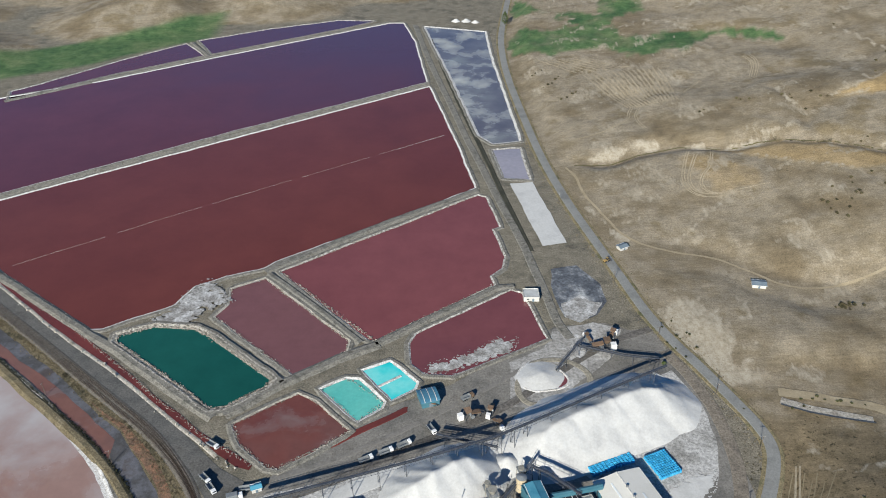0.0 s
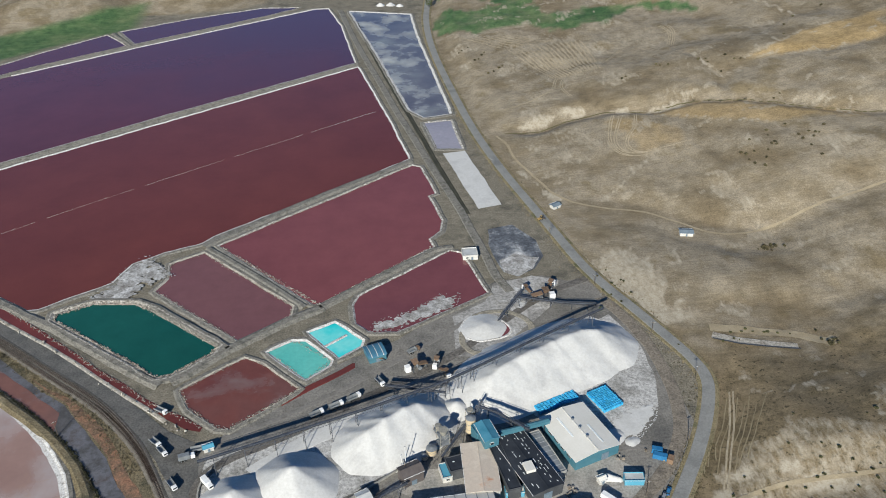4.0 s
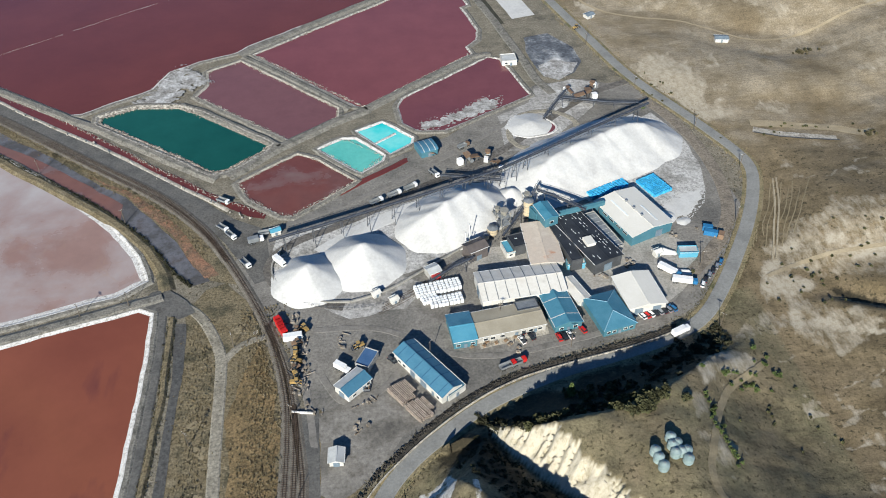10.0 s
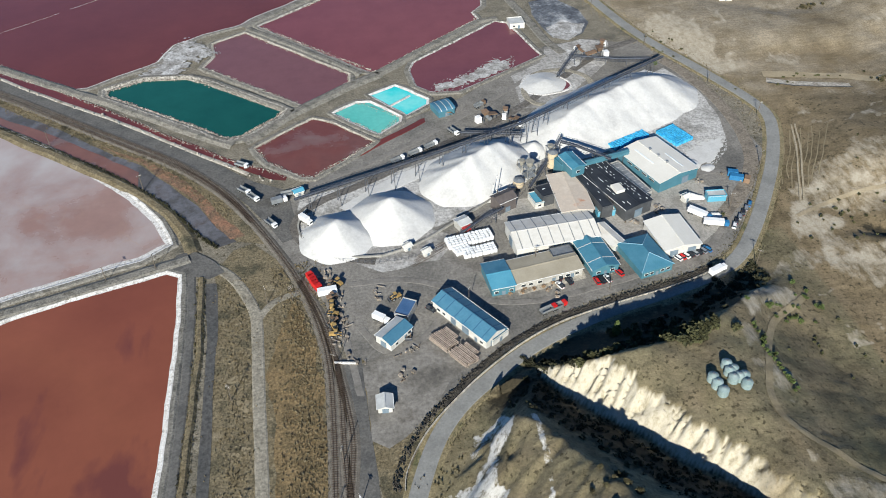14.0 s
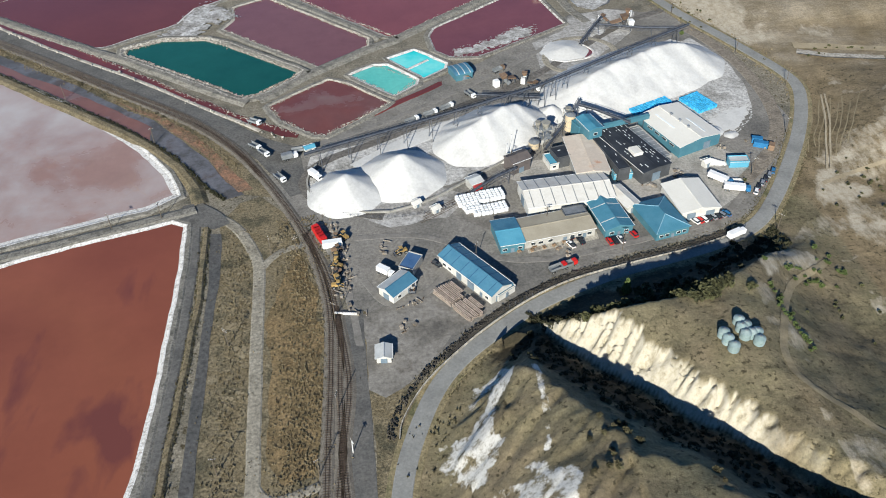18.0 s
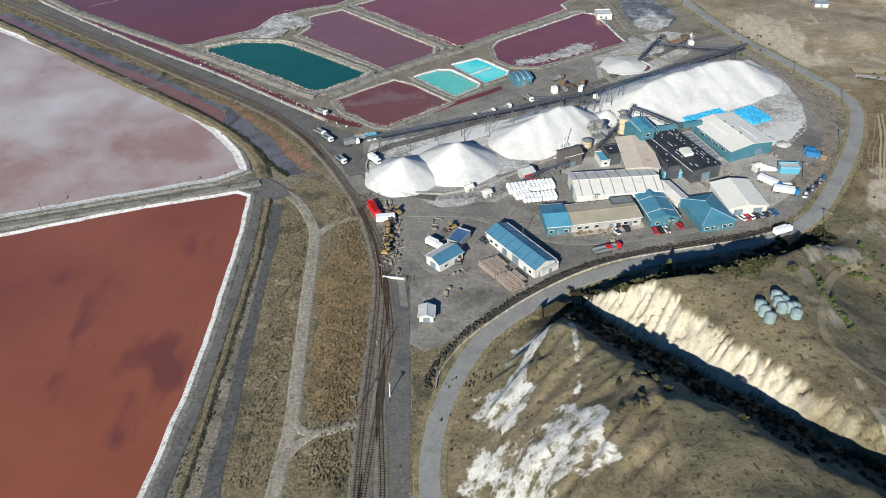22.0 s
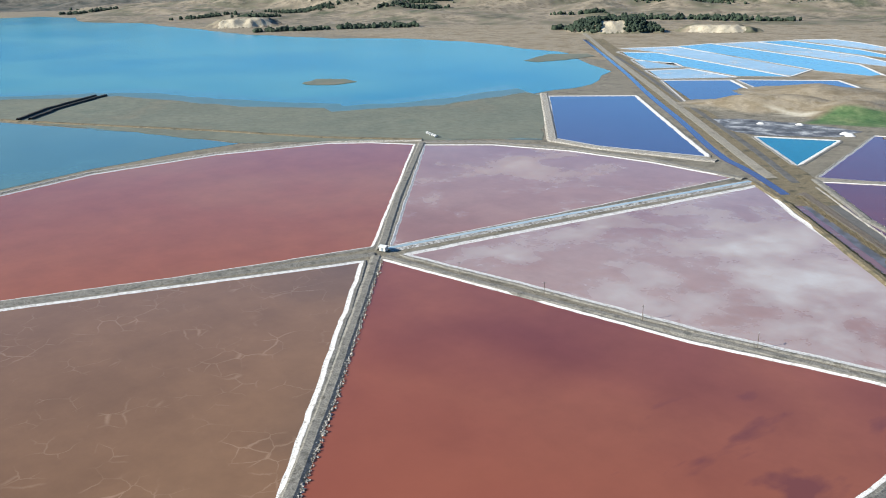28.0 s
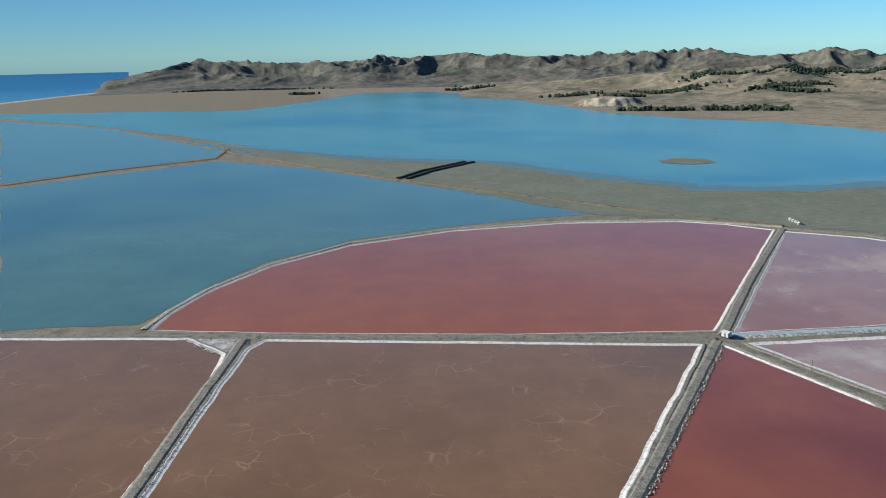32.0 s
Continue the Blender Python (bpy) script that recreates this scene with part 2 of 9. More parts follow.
W_cyan = water("brine_cyan", [srgb(88, 180, 170), srgb(106, 190, 178)], 0.05)
W_red = water("brine_red", [srgb(115, 64, 53), srgb(122, 69, 55), srgb(135, 80, 61), srgb(114, 63, 53)], 0.004, spec=0.35, stains=0.75, stain_at=(-147, 112, 62), grade=((0, 110), (0, -70), srgb(142, 80, 60)))
W_pink = water("brine_pink", [srgb(148, 119, 110), srgb(159, 134, 125), srgb(143, 109, 99)], 0.008, crust=1.15, crust_scale=0.022, crust_color=(0.44, 0.42, 0.42, 1), ridges=0.25, crust_at=(-234.9, 310.6, 190))
W_brown = water("brine_brown", [srgb(116, 88, 65), srgb(127, 97, 72), srgb(110, 86, 66)], 0.006, ridges=0.5)
W_fan = water("brine_fan", [srgb(148, 91, 62), srgb(143, 85, 58), srgb(152, 99, 68)], 0.004, spec=0.25)
W_blue = water("brine_blue", [srgb(66, 66, 96), srgb(74, 70, 98)], 0.005)
W_lake = water("lake_water", [srgb(52, 122, 132), srgb(84, 138, 134), srgb(46, 114, 130)], 0.0016, rough=0.2)
W_sea = water("sea_water", [srgb(30, 100, 140), srgb(44, 116, 150)], 0.001)
M_mud = mat("mudflat", [srgb(98, 105, 93), srgb(112, 115, 101), srgb(102, 107, 95), srgb(116, 114, 99)], 0.008, fine=0.12, grain=0.2)
M_fieldroof = mat("field_roof", [srgb(104, 118, 128), srgb(122, 134, 142)], 0.3, rough=0.6)
W_shallow = water("lake_shallows", [srgb(66, 118, 124), srgb(84, 126, 124)], 0.004)
W_shoal = water("lake_shoal", [srgb(88, 116, 110), srgb(98, 116, 106)], 0.006, rough=0.3)
M_mountain = mat("mountain_grass", [srgb(56, 64, 58), srgb(82, 82, 75), srgb(102, 98, 88), srgb(88, 86, 78), srgb(62, 68, 62)], 0.006, fine=0.04, grain=0.5)

W_maroon2 = water("brine_maroon_light", [srgb(118, 68, 69), srgb(126, 74, 74)], 0.006)
W_rose2 = water("brine_wine", [srgb(110, 64, 68), srgb(118, 70, 72), srgb(102, 60, 66)], 0.008)
W_cyan2 = water("brine_turquoise", [srgb(24, 190, 196), srgb(60, 206, 206), srgb(120, 216, 212)], 0.06)
W_brownred = water("brine_brownred", [srgb(104, 60, 56), srgb(114, 70, 63), srgb(106, 76, 72)], 0.02, crust=0.6, crust_scale=0.03, crust_color=(0.22, 0.17, 0.16, 1))
W_pink2 = water("brine_mauve", [srgb(146, 110, 96), srgb(155, 121, 107), srgb(138, 99, 86)], 0.005, crust=0.6, crust_color=(0.45, 0.42, 0.42, 1), spec=0.28)
W_teal = water("brine_teal", [srgb(24, 104, 122), srgb(34, 116, 128)], 0.006)
W_grey = water("brine_grey", [srgb(84, 84, 96), srgb(104, 104, 112), srgb(130, 134, 134)], 0.02, crust=0.7, crust_scale=0.03, crust_color=(0.5, 0.52, 0.5, 1))
W_lilac = water("brine_lilac", [srgb(142, 140, 150), srgb(158, 154, 162)], 0.03)
W_lagoon = water("lagoon_water", [srgb(66, 104, 108), srgb(88, 120, 112), srgb(74, 110, 112)], 0.002)
M_paledirt = mat("pale_dirt", [srgb(150, 142, 128), srgb(178, 172, 160), srgb(132, 124, 112)], 0.1, bump=0.1, fine=1.0)
M_rubble = mat("stone_rubble", [srgb(70, 67, 60), srgb(128, 122, 112), srgb(176, 170, 158), srgb(198, 193, 182)], 0.9, bump=0.3, fine=2.0)
M_slag = mat("slag", [srgb(62, 66, 73), srgb(98, 102, 108), srgb(176, 178, 178)], 0.06, bump=0.2, fine=0.6)
M_crustpatch = mat("crust_patch", [srgb(124, 120, 115), srgb(158, 156, 152), srgb(196, 195, 193)], 0.2, bump=0.1, fine=0.9)
M_beach = mat("beach", [srgb(170, 156, 130), srgb(196, 184, 160)], 0.01)
M_foothill = mat("foothill_grass", [srgb(88, 90, 70), srgb(116, 108, 92), srgb(132, 121, 104), srgb(96, 94, 76), srgb(116, 107, 91)], 0.005, fine=0.04, grain=0.5)
W_oldbrine = water("brine_rust", [srgb(112, 78, 70), srgb(126, 90, 80), srgb(104, 84, 80)], 0.02, crust=0.4, crust_scale=0.05, crust_color=(0.16, 0.15, 0.15, 1))
M_warmgrass = mat("reddish_grass", [srgb(114, 96, 68), srgb(130, 111, 80), srgb(102, 89, 64), srgb(122, 102, 72)], 0.12, bump=0.5, fine=1.1, grain=0.7)
W_channel = water("brine_channel", [srgb(96, 50, 46), srgb(112, 58, 52)], 0.05)
W_sky = water("brine_sky", [srgb(92, 150, 172), srgb(110, 160, 176)], 0.004)
M_paleclay = mat("pale_clay", [srgb(146, 136, 116), srgb(172, 162, 142), srgb(156, 146, 126)], 0.08, fine=0.5)
W_pale = water("brine_pale", [srgb(150, 164, 160), srgb(186, 190, 184)], 0.006, crust=0.3)
M_yard = mat("works_asphalt", [srgb(96, 94, 90), srgb(113, 110, 104), srgb(130, 126, 119), srgb(105, 101, 95)], 0.035, bump=0.05, fine=0.9, grain=0.4)
M_saltyard = mat("salted_yard", [srgb(118, 115, 110), srgb(158, 155, 150), srgb(180, 178, 174)], 0.07, bump=0.05, fine=0.6)
M_verge = mat("verge", [srgb(112, 104, 78), srgb(136, 124, 96), srgb(92, 92, 66)], 0.1, bump=0.1)
M_ditch = mat("ditch", [srgb(52, 52, 44), srgb(74, 72, 60)], 0.1)
M_ballast = mat("ballast", [srgb(98, 92, 84), srgb(122, 116, 106)], 0.5, bump=0.1, fine=3)
M_rail = mat("rail_steel", [srgb(92, 76, 64), srgb(120, 106, 94)], 0.5, rough=0.4, metal=0.6)
M_wood = mat("sleeper_wood", [srgb(72, 60, 50), srgb(92, 80, 68)], 0.5)
M_log = mat("grey_log", [srgb(130, 117, 106), srgb(160, 147, 136)], 0.6, bump=0.05, per_object=0.15)
M_pole = mat("pole_wood", [srgb(84, 76, 66), srgb(110, 100, 88)], 0.8)
M_steel = mat("dark_steel", [srgb(70, 74, 80), srgb(98, 100, 104)], 0.6, rough=0.6, metal=0.3)
M_belt = mat("belt", [srgb(44, 46, 52), srgb(64, 66, 72)], 0.4)
M_convcover = mat("conveyor_cover", [srgb(58, 64, 76), srgb(82, 88, 98)], 0.4, rough=0.6, metal=0.2)
M_umber = mat("umber_cladding", [srgb(84, 78, 76), srgb(100, 93, 90)], 0.3, rough=0.7, grain=0.1)
M_siloskin = mat("silo_skin", [srgb(176, 160, 132), srgb(196, 180, 152)], 0.3, rough=0.6)
M_greymetal = mat("grey_metal", [srgb(120, 124, 126), srgb(150, 154, 156)], 0.3, rough=0.5, metal=0.3)
M_whitemetal = mat("white_metal", [srgb(206, 206, 202), srgb(228, 228, 224)], 0.3, rough=0.6)
M_whitewall = mat("white_wall", [srgb(182, 180, 172), srgb(204, 202, 196)], 0.2, rough=0.8, grain=0.08)
M_creamwall = mat("cream_wall", [srgb(196, 190, 172), srgb(216, 210, 194)], 0.2, rough=0.8)
M_greywall = mat("grey_wall", [srgb(146, 144, 138), srgb(170, 168, 162)], 0.2, rough=0.8)
M_darkwall = mat("dark_wall", [srgb(62, 64, 66), srgb(84, 86, 88)], 0.2, rough=0.7)
M_bluewall = mat("blue_wall", [srgb(62, 108, 122), srgb(76, 120, 132)], 0.2, rough=0.6, grain=0.08)
M_blueroof = mat("blue_roof", [srgb(60, 106, 130), srgb(74, 120, 142), srgb(66, 112, 136)], 0.15, rough=0.45, fine=1.5, per_object=0.08, grain=0.08)
M_brightblue = mat("bright_blue_roof", [srgb(78, 146, 170), srgb(92, 158, 180)], 0.15, rough=0.5, grain=0.08)
M_slateblue = mat("slate_blue_roof", [srgb(60, 92, 130), srgb(76, 106, 142)], 0.2, rough=0.5)
M_slateblue2 = mat("steel_blue_roof", [srgb(62, 114, 134), srgb(76, 126, 146)], 0.2, rough=0.5, per_object=0.06, grain=0.08)
M_tealroof = mat("teal_roof", [srgb(58, 118, 140), srgb(80, 138, 158)], 0.2, rough=0.5, grain=0.08)
M_blueseam = mat("roof_seam", [srgb(50, 92, 122), srgb(58, 100, 130)], 0.4)
M_paleroof = mat("pale_roof", [srgb(168, 170, 168), srgb(194, 196, 194)], 0.2, rough=0.6, grain=0.08)
M_beigeroof = mat("beige_roof", [srgb(150, 142, 124), srgb(168, 160, 142)], 0.1, rough=0.8, fine=1.5, grain=0.08)
M_whiteroof = mat("white_roof", [srgb(192, 189, 180), srgb(208, 205, 197), srgb(198, 193, 183)], 0.12, rough=0.7, fine=1.2, grain=0.08)
M_whiteroof2 = mat("cream_roof", [srgb(210, 207, 197), srgb(220, 217, 208)], 0.1, rough=0.7, grain=0.08)
M_blackroof = mat("black_roof", [srgb(38, 42, 48), srgb(54, 58, 64)], 0.2, rough=0.7, fine=1.5, grain=0.08)
M_rustroof = mat("rust_roof", [srgb(186, 140, 112), srgb(196, 182, 166), srgb(190, 177, 162), srgb(202, 190, 175), srgb(176, 166, 154)], 0.08, rough=0.8, grain=0.08)
M_hipcap = mat("hip_cap", [srgb(120, 160, 178), srgb(134, 170, 186)], 0.4)
M_skylight = mat("skylight", [srgb(206, 212, 212), srgb(226, 230, 230)], 0.4, rough=0.3)
M_door = mat("steel_door", [srgb(96, 112, 124), srgb(116, 130, 140)], 0.4, rough=0.6)
M_glass = mat("dark_glass", [srgb(34, 42, 48), srgb(48, 56, 62)], 0.4, rough=0.08, spec=0.8)
M_tyre = mat("tyre", [srgb(30, 30, 30), srgb(42, 42, 42)], 1.0)
M_whitepaint = mat("white_paint", [srgb(222, 222, 220), srgb(236, 236, 234)], 0.5, rough=0.35)
M_redpaint = mat("red_paint", [srgb(188, 34, 34), srgb(206, 48, 44)], 0.5, rough=0.4)
M_blackpaint = mat("dark_paint", [srgb(34, 36, 42), srgb(50, 52, 58)], 0.5, rough=0.3)
M_silver = mat("silver_paint", [srgb(150, 154, 158), srgb(172, 176, 180)], 0.5, rough=0.3, metal=0.4)
M_bluepaint = mat("blue_paint", [srgb(40, 104, 150), srgb(54, 118, 162)], 0.5, rough=0.35)
M_yellow = mat("yellow_paint", [srgb(150, 122, 74), srgb(176, 148, 96)], 0.8, rough=0.7, per_object=0.25)
M_orange = mat("orange_rust", [srgb(112, 90, 72), srgb(134, 112, 92)], 0.8, rough=0.7, per_object=0.25)
M_bluewrap = mat("blue_wrap", [srgb(36, 146, 196), srgb(84, 184, 222)], 0.6, rough=0.4, per_object=0.2)
M_whitewrap = mat("white_wrap", [srgb(214, 216, 216), srgb(236, 238, 238)], 0.6, rough=0.4, per_object=0.06)
M_tank = mat("tank_plastic", [srgb(118, 138, 138), srgb(146, 160, 158)], 0.5, rough=0.5, per_object=0.12)

M_leaf = mat("shrub_leaf", [srgb(60, 62, 42), srgb(82, 82, 54), srgb(50, 52, 36)], 0.4, fine=3, per_object=0.3)
M_leafdark = mat("scrub_leaf", [srgb(60, 58, 42), srgb(80, 76, 54), srgb(90, 80, 62)], 0.4, fine=3, per_object=0.3)
M_leafgreen = mat("bright_leaf", [srgb(70, 84, 46), srgb(90, 102, 58)], 0.4, fine=3, per_object=0.25)
M_bark = mat("bark", [srgb(74, 62, 50), srgb(96, 82, 66)], 1.0)
M_forest = mat("far_forest", [srgb(36, 48, 38), srgb(54, 66, 50)], 0.02, fine=0.2)
M_trackpale = mat("field_track", [srgb(146, 133, 108), srgb(166, 153, 128)], 0.1)
M_creek = mat("creek_bed", [srgb(84, 80, 56), srgb(112, 104, 74)], 0.1)
M_trackfaint = mat("faint_track", [srgb(152, 140, 117), srgb(168, 156, 134)], 0.1, fine=1.2, grain=0.4)
M_trackpale2 = mat("dirt_track", [srgb(128, 116, 92), srgb(148, 136, 110)], 0.1)
M_lane = mat("worn_lane", [srgb(110, 107, 101), srgb(128, 124, 118), srgb(104, 101, 95)], 0.12, fine=0.9)
M_mixed = mat("yard_scrap", [srgb(96, 80, 66), srgb(150, 140, 126), srgb(110, 112, 116)], 0.9, rough=0.8, per_object=0.35)
M_concrete = mat("concrete", [srgb(128, 126, 120), srgb(156, 154, 148)], 0.4, rough=0.9)
M_saltapron = mat("salt_apron", [srgb(132, 130, 125), srgb(158, 156, 151), srgb(182, 180, 176), srgb(150, 147, 141)], 0.07, bump=0.1, fine=0.7)
M_steelpale = mat("pale_steel", [srgb(138, 134, 124), srgb(166, 162, 150)], 0.5, rough=0.6, metal=0.2)
W_canal = water("canal_water", [srgb(150, 170, 176), srgb(172, 186, 188)], 0.03)
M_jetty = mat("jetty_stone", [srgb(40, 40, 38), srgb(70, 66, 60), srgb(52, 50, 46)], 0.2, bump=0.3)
M_track = mat("gravel_track", [srgb(122, 116, 103), srgb(146, 140, 126), srgb(133, 126, 113)], 0.1, bump=0.05, fine=1.0)
M_earthbank = mat("red_earth", [srgb(122, 88, 70), srgb(142, 108, 86), srgb(110, 92, 76), srgb(134, 98, 76)], 0.12, bump=0.2, fine=1.2)
M_looproad = mat("loop_gravel", [srgb(100, 93, 84), srgb(118, 110, 99), srgb(132, 123, 110), srgb(108, 100, 90)], 0.15, bump=0.05, fine=1.0, grain=0.5)
M_darkroad = mat("dark_gravel_road", [srgb(80, 79, 77), srgb(92, 91, 88), srgb(102, 100, 96), srgb(84, 82, 78)], 0.07, bump=0.03, fine=1.0, grain=0.4, stretch=(1, 1, 1))
M_wetmud = mat("wet_mud", [srgb(92, 90, 90), srgb(78, 76, 74), srgb(106, 106, 110), srgb(84, 76, 72)], 0.06, rough=0.45, fine=0.8)
M_channelmud = mat("channel_mud", [srgb(74, 74, 72), srgb(88, 87, 84), srgb(80, 78, 75)], 0.05, rough=0.6, bump=0.05)
M_logyard = mat("log_yard", [srgb(92, 89, 84), srgb(114, 110, 103), srgb(134, 130, 123), srgb(104, 99, 92)], 0.06, bump=0.06, fine=0.7, grain=0.35)
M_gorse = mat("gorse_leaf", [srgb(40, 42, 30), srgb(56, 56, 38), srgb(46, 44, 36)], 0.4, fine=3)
M_pallet = mat("pallet_wood", [srgb(130, 104, 80), srgb(158, 134, 108)], 1.0, per_object=0.3)
M_pad = mat("concrete_pad", [srgb(128, 125, 119), srgb(150, 147, 140), srgb(164, 159, 151), srgb(136, 131, 123)], 0.08, bump=0.02, fine=0.9, grain=0.35)

# ---- builders ----
def link_mesh(name, bm, material, parent=None, smooth=False):
    me = bpy.data.meshes.new(name)
    bm.to_mesh(me)
    bm.free()
    for m in material if isinstance(material, (list, tuple)) else (material,):
        me.materials.append(m)
    if smooth:
        me.shade_smooth()
    ob = new(name, me)
    ob.parent = parent
    return ob


def part(name, bm, material, parent, label="", smooth=False):
    ob = link_mesh(name, bm, material, parent, smooth)
    return tagged(ob, label)


def jitter(pts, step, amount, closed=True, seed=0):
    """An outline with points every few metres, each pushed aside a little, as a worn bank runs."""
    out = []
    n = len(pts)
    for i in range(n if closed else n - 1):
        a, b = Vector(pts[i]), Vector(pts[(i + 1) % n])
        k = max(1, int((b - a).length / step))
        for j in range(k):
            p = a.lerp(b, j / k)
            v = noise.noise_vector(Vector((p.x * 0.07, p.y * 0.07, seed))) * amount + noise.noise_vector(Vector((p.x * 0.4, p.y * 0.4, seed + 9))) * amount * 0.5
            out.append((p.x + v.x, p.y + v.y))
    if not closed:
        out.append(tuple(pts[-1]))
    return out


def sheet(name, pts, z, material, label, category="", kind="structure", amount=0.0, step=6, group="", skirt=0.0):
    if amount:
        pts = jitter(pts, step, amount)
    bm = bmesh.new()
    vs = [bm.verts.new((x, y, z)) for x, y in pts]
    es = [bm.edges.new((vs[i], vs[(i + 1) % len(vs)])) for i in range(len(vs))]
    bmesh.ops.triangle_fill(bm, use_beauty=True, use_dissolve=False, edges=es)
    bmesh.ops.recalc_face_normals(bm, faces=bm.faces)
    if bm.faces and sum(f.normal.z * f.calc_area() for f in bm.faces) < 0:
        bmesh.ops.reverse_faces(bm, faces=bm.faces)
    return tagged(link_mesh(name, bm, material), label, category, group, kind)


def strip(bm, pts, profile, closed=False):
    """Sweeps a cross-section [(offset to the side, height)] along a line on the plan."""
    rows = []
    n = len(pts)
    for i, p in enumerate(pts):
        a = Vector(pts[i - 1]) if (i or closed) else Vector(p)
        b = Vector(pts[(i + 1) % n]) if (i < n - 1 or closed) else Vector(p)
        d = (b - a).normalized() if (b - a).length else Vector((1, 0))
        s = Vector((d.y, -d.x))
        rows.append([bm.verts.new((p[0] + s.x * o, p[1] + s.y * o, h + (p[2] if len(p) > 2 else 0))) for o, h in profile])
    for i in range(n if closed else n - 1):
        r, q = rows[i], rows[(i + 1) % n]
        for j in range(len(profile) - 1):
            bm.faces.new((r[j], q[j], q[j + 1], r[j + 1]))
    bmesh.ops.recalc_face_normals(bm, faces=bm.faces)
    return bm


def ribbon(name, pts, width, z, material, label, category="road", kind="structure", crown=0.05, smooth_n=3, amount=0.0):
    pts = smooth_line(pts, smooth_n)
    if amount:
        pts = jitter(pts, 5, amount, False)
    w = width / 2
    bm = strip(bmesh.new(), pts, [(-w - 0.6, z - 0.25), (-w, z), (0, z + crown), (w, z), (w + 0.6, z - 0.25)])
    return tagged(link_mesh(name, bm, material), label, category, "", kind)


def smooth_line(pts, rounds=2, closed=False):
    for _ in range(rounds):
        out = [] if closed else [pts[0]]
        n = len(pts)
        for i in range(n if closed else n - 1):
            a, b = pts[i], pts[(i + 1) % n]
            out.append(tuple(u * 0.75 + v * 0.25 for u, v in zip(a, b)))
            out.append(tuple(u * 0.25 + v * 0.75 for u, v in zip(a, b)))
        if not closed:
            out.append(pts[-1])
        pts = out
    return pts


def dike(pts, w=3.0, h=0.9, slope=1.6, name="dike", label="gravel dike between the salt ponds", material=None, amount=0.5):
    pts = jitter(pts, 6, amount, False, seed=3)
    bm = strip(bmesh.new(), pts, [(-w / 2 - slope, 0.0), (-w / 2, h), (w / 2, h), (w / 2 + slope, 0.0)])
    return tagged(link_mesh(name, bm, material or M_dike), label, "dike", "dikes", "structure")


# ---- ground ----
ROAD = [(86.2, 1033.3), (66.3, 885.1), (59.5, 823.6), (59.6, 739.8), (67.4, 645.4), (75.5, 563.7), (86.5, 500.2), (98.1, 449.9), (108.2, 406.4), (114.3, 378.7), (123, 353.5), (133.8, 330.3), (142.4, 309), (150.3, 289.4), (153.3, 273.5), (146.8, 255.6), (135.6, 234.2), (123, 215), (108.1, 193.9), (92.3, 175.1), (75.8, 167), (55, 161.3), (30.7, 156.4), (11.2, 149.9), (-5.6, 142.7), (-20.1, 132.9), (-34.1, 122.5), (-44.7, 110), (-53.4, 91.3), (-57.5, 78.7), (-59.8, 65.1), (-60.2, 53.8), (-56, 20), (-60, -30), (-70, -100)]
GORGE = [(-16, 137), (-7, 130), (-0.3, 117.6), (8, 105.5), (19.4, 92.6), (26.4, 81), (36, 72), (48, 56), (66, 38), (90, 22)]
# top of the steep bank above the road: plan and height
CREST = [(-24, 124, 5), (-5, 126, 10), (8, 118.5, 19), (20, 117, 22.5), (38, 120, 21), (59, 130, 18.5), (73.5, 139, 16.5), (83, 146, 12), (91, 152, 6), (99, 158, 3), (110, 166, 1)]
# spot heights of the hill by the works and of the fields behind the road
SPOTS = [(-18.5, 101, 18.7), (-16.6, 94, 22), (-14, 49, 33), (5.5, 48, 32), (-39, 81, 10.5), (-33, 112, 3), (20.7, 108.7, 21), (8, 116, 20), (18, 115, 23), (37, 118, 22), (-2.6, 72, 29), (10, 62, 31), (24, 47, 30), (43.7, 96.5, 23), (70, 113, 17), (97, 141.6, 5.8), (92, 131.7, 5.5), (88.2, 115.4, 7), (110, 120, 0.5), (122, 150, 0), (114, 155.6, 1), (81, 128, 9), (80, 104, 11), (-31.3, 103.7, 7.3), (-36, 69.7, 13.5), (-20.7, 62.7, 24), (12.6, 41, 32.7), (20.4, 98.3, 17.8), (48.9, 86.3, 23.5), (71, 81, 17.5), (45, 59, 22), (33, 75, 21), (59, 128, 19), (74, 136, 16.5), (22, 0, 36), (60, 20, 28), (100, 60, 14), (-30, 5, 30), (-46, 30, 10), (-48, 0, 14), (110, 92, 3)]
FIELDS = [(186, 400, 2), (230, 383, 1), (171, 311, 0), (212, 292, 1), (191, 221, 14), (137, 205, 0), (131, 185, 0), (126, 362, 2), (121, 134, 1), (150, 560, 9), (90, 544, 2), (240, 503, 19), (241, 609, 25), (268, 469, 25), (174, 743, 15), (303, 736, 29), (141, 445, 1), (500, 300, 45), (500, 600, 70), (420, 900, 60), (120, 1000, 12), (300, 120, 28), (190, 60, 22), (420, -50, 40), (150, -60, 26), (330, 330, 22), (250, 180, 24), (190, 352, 4.5), (240, 342, 7), (150, 362, 2.5)]


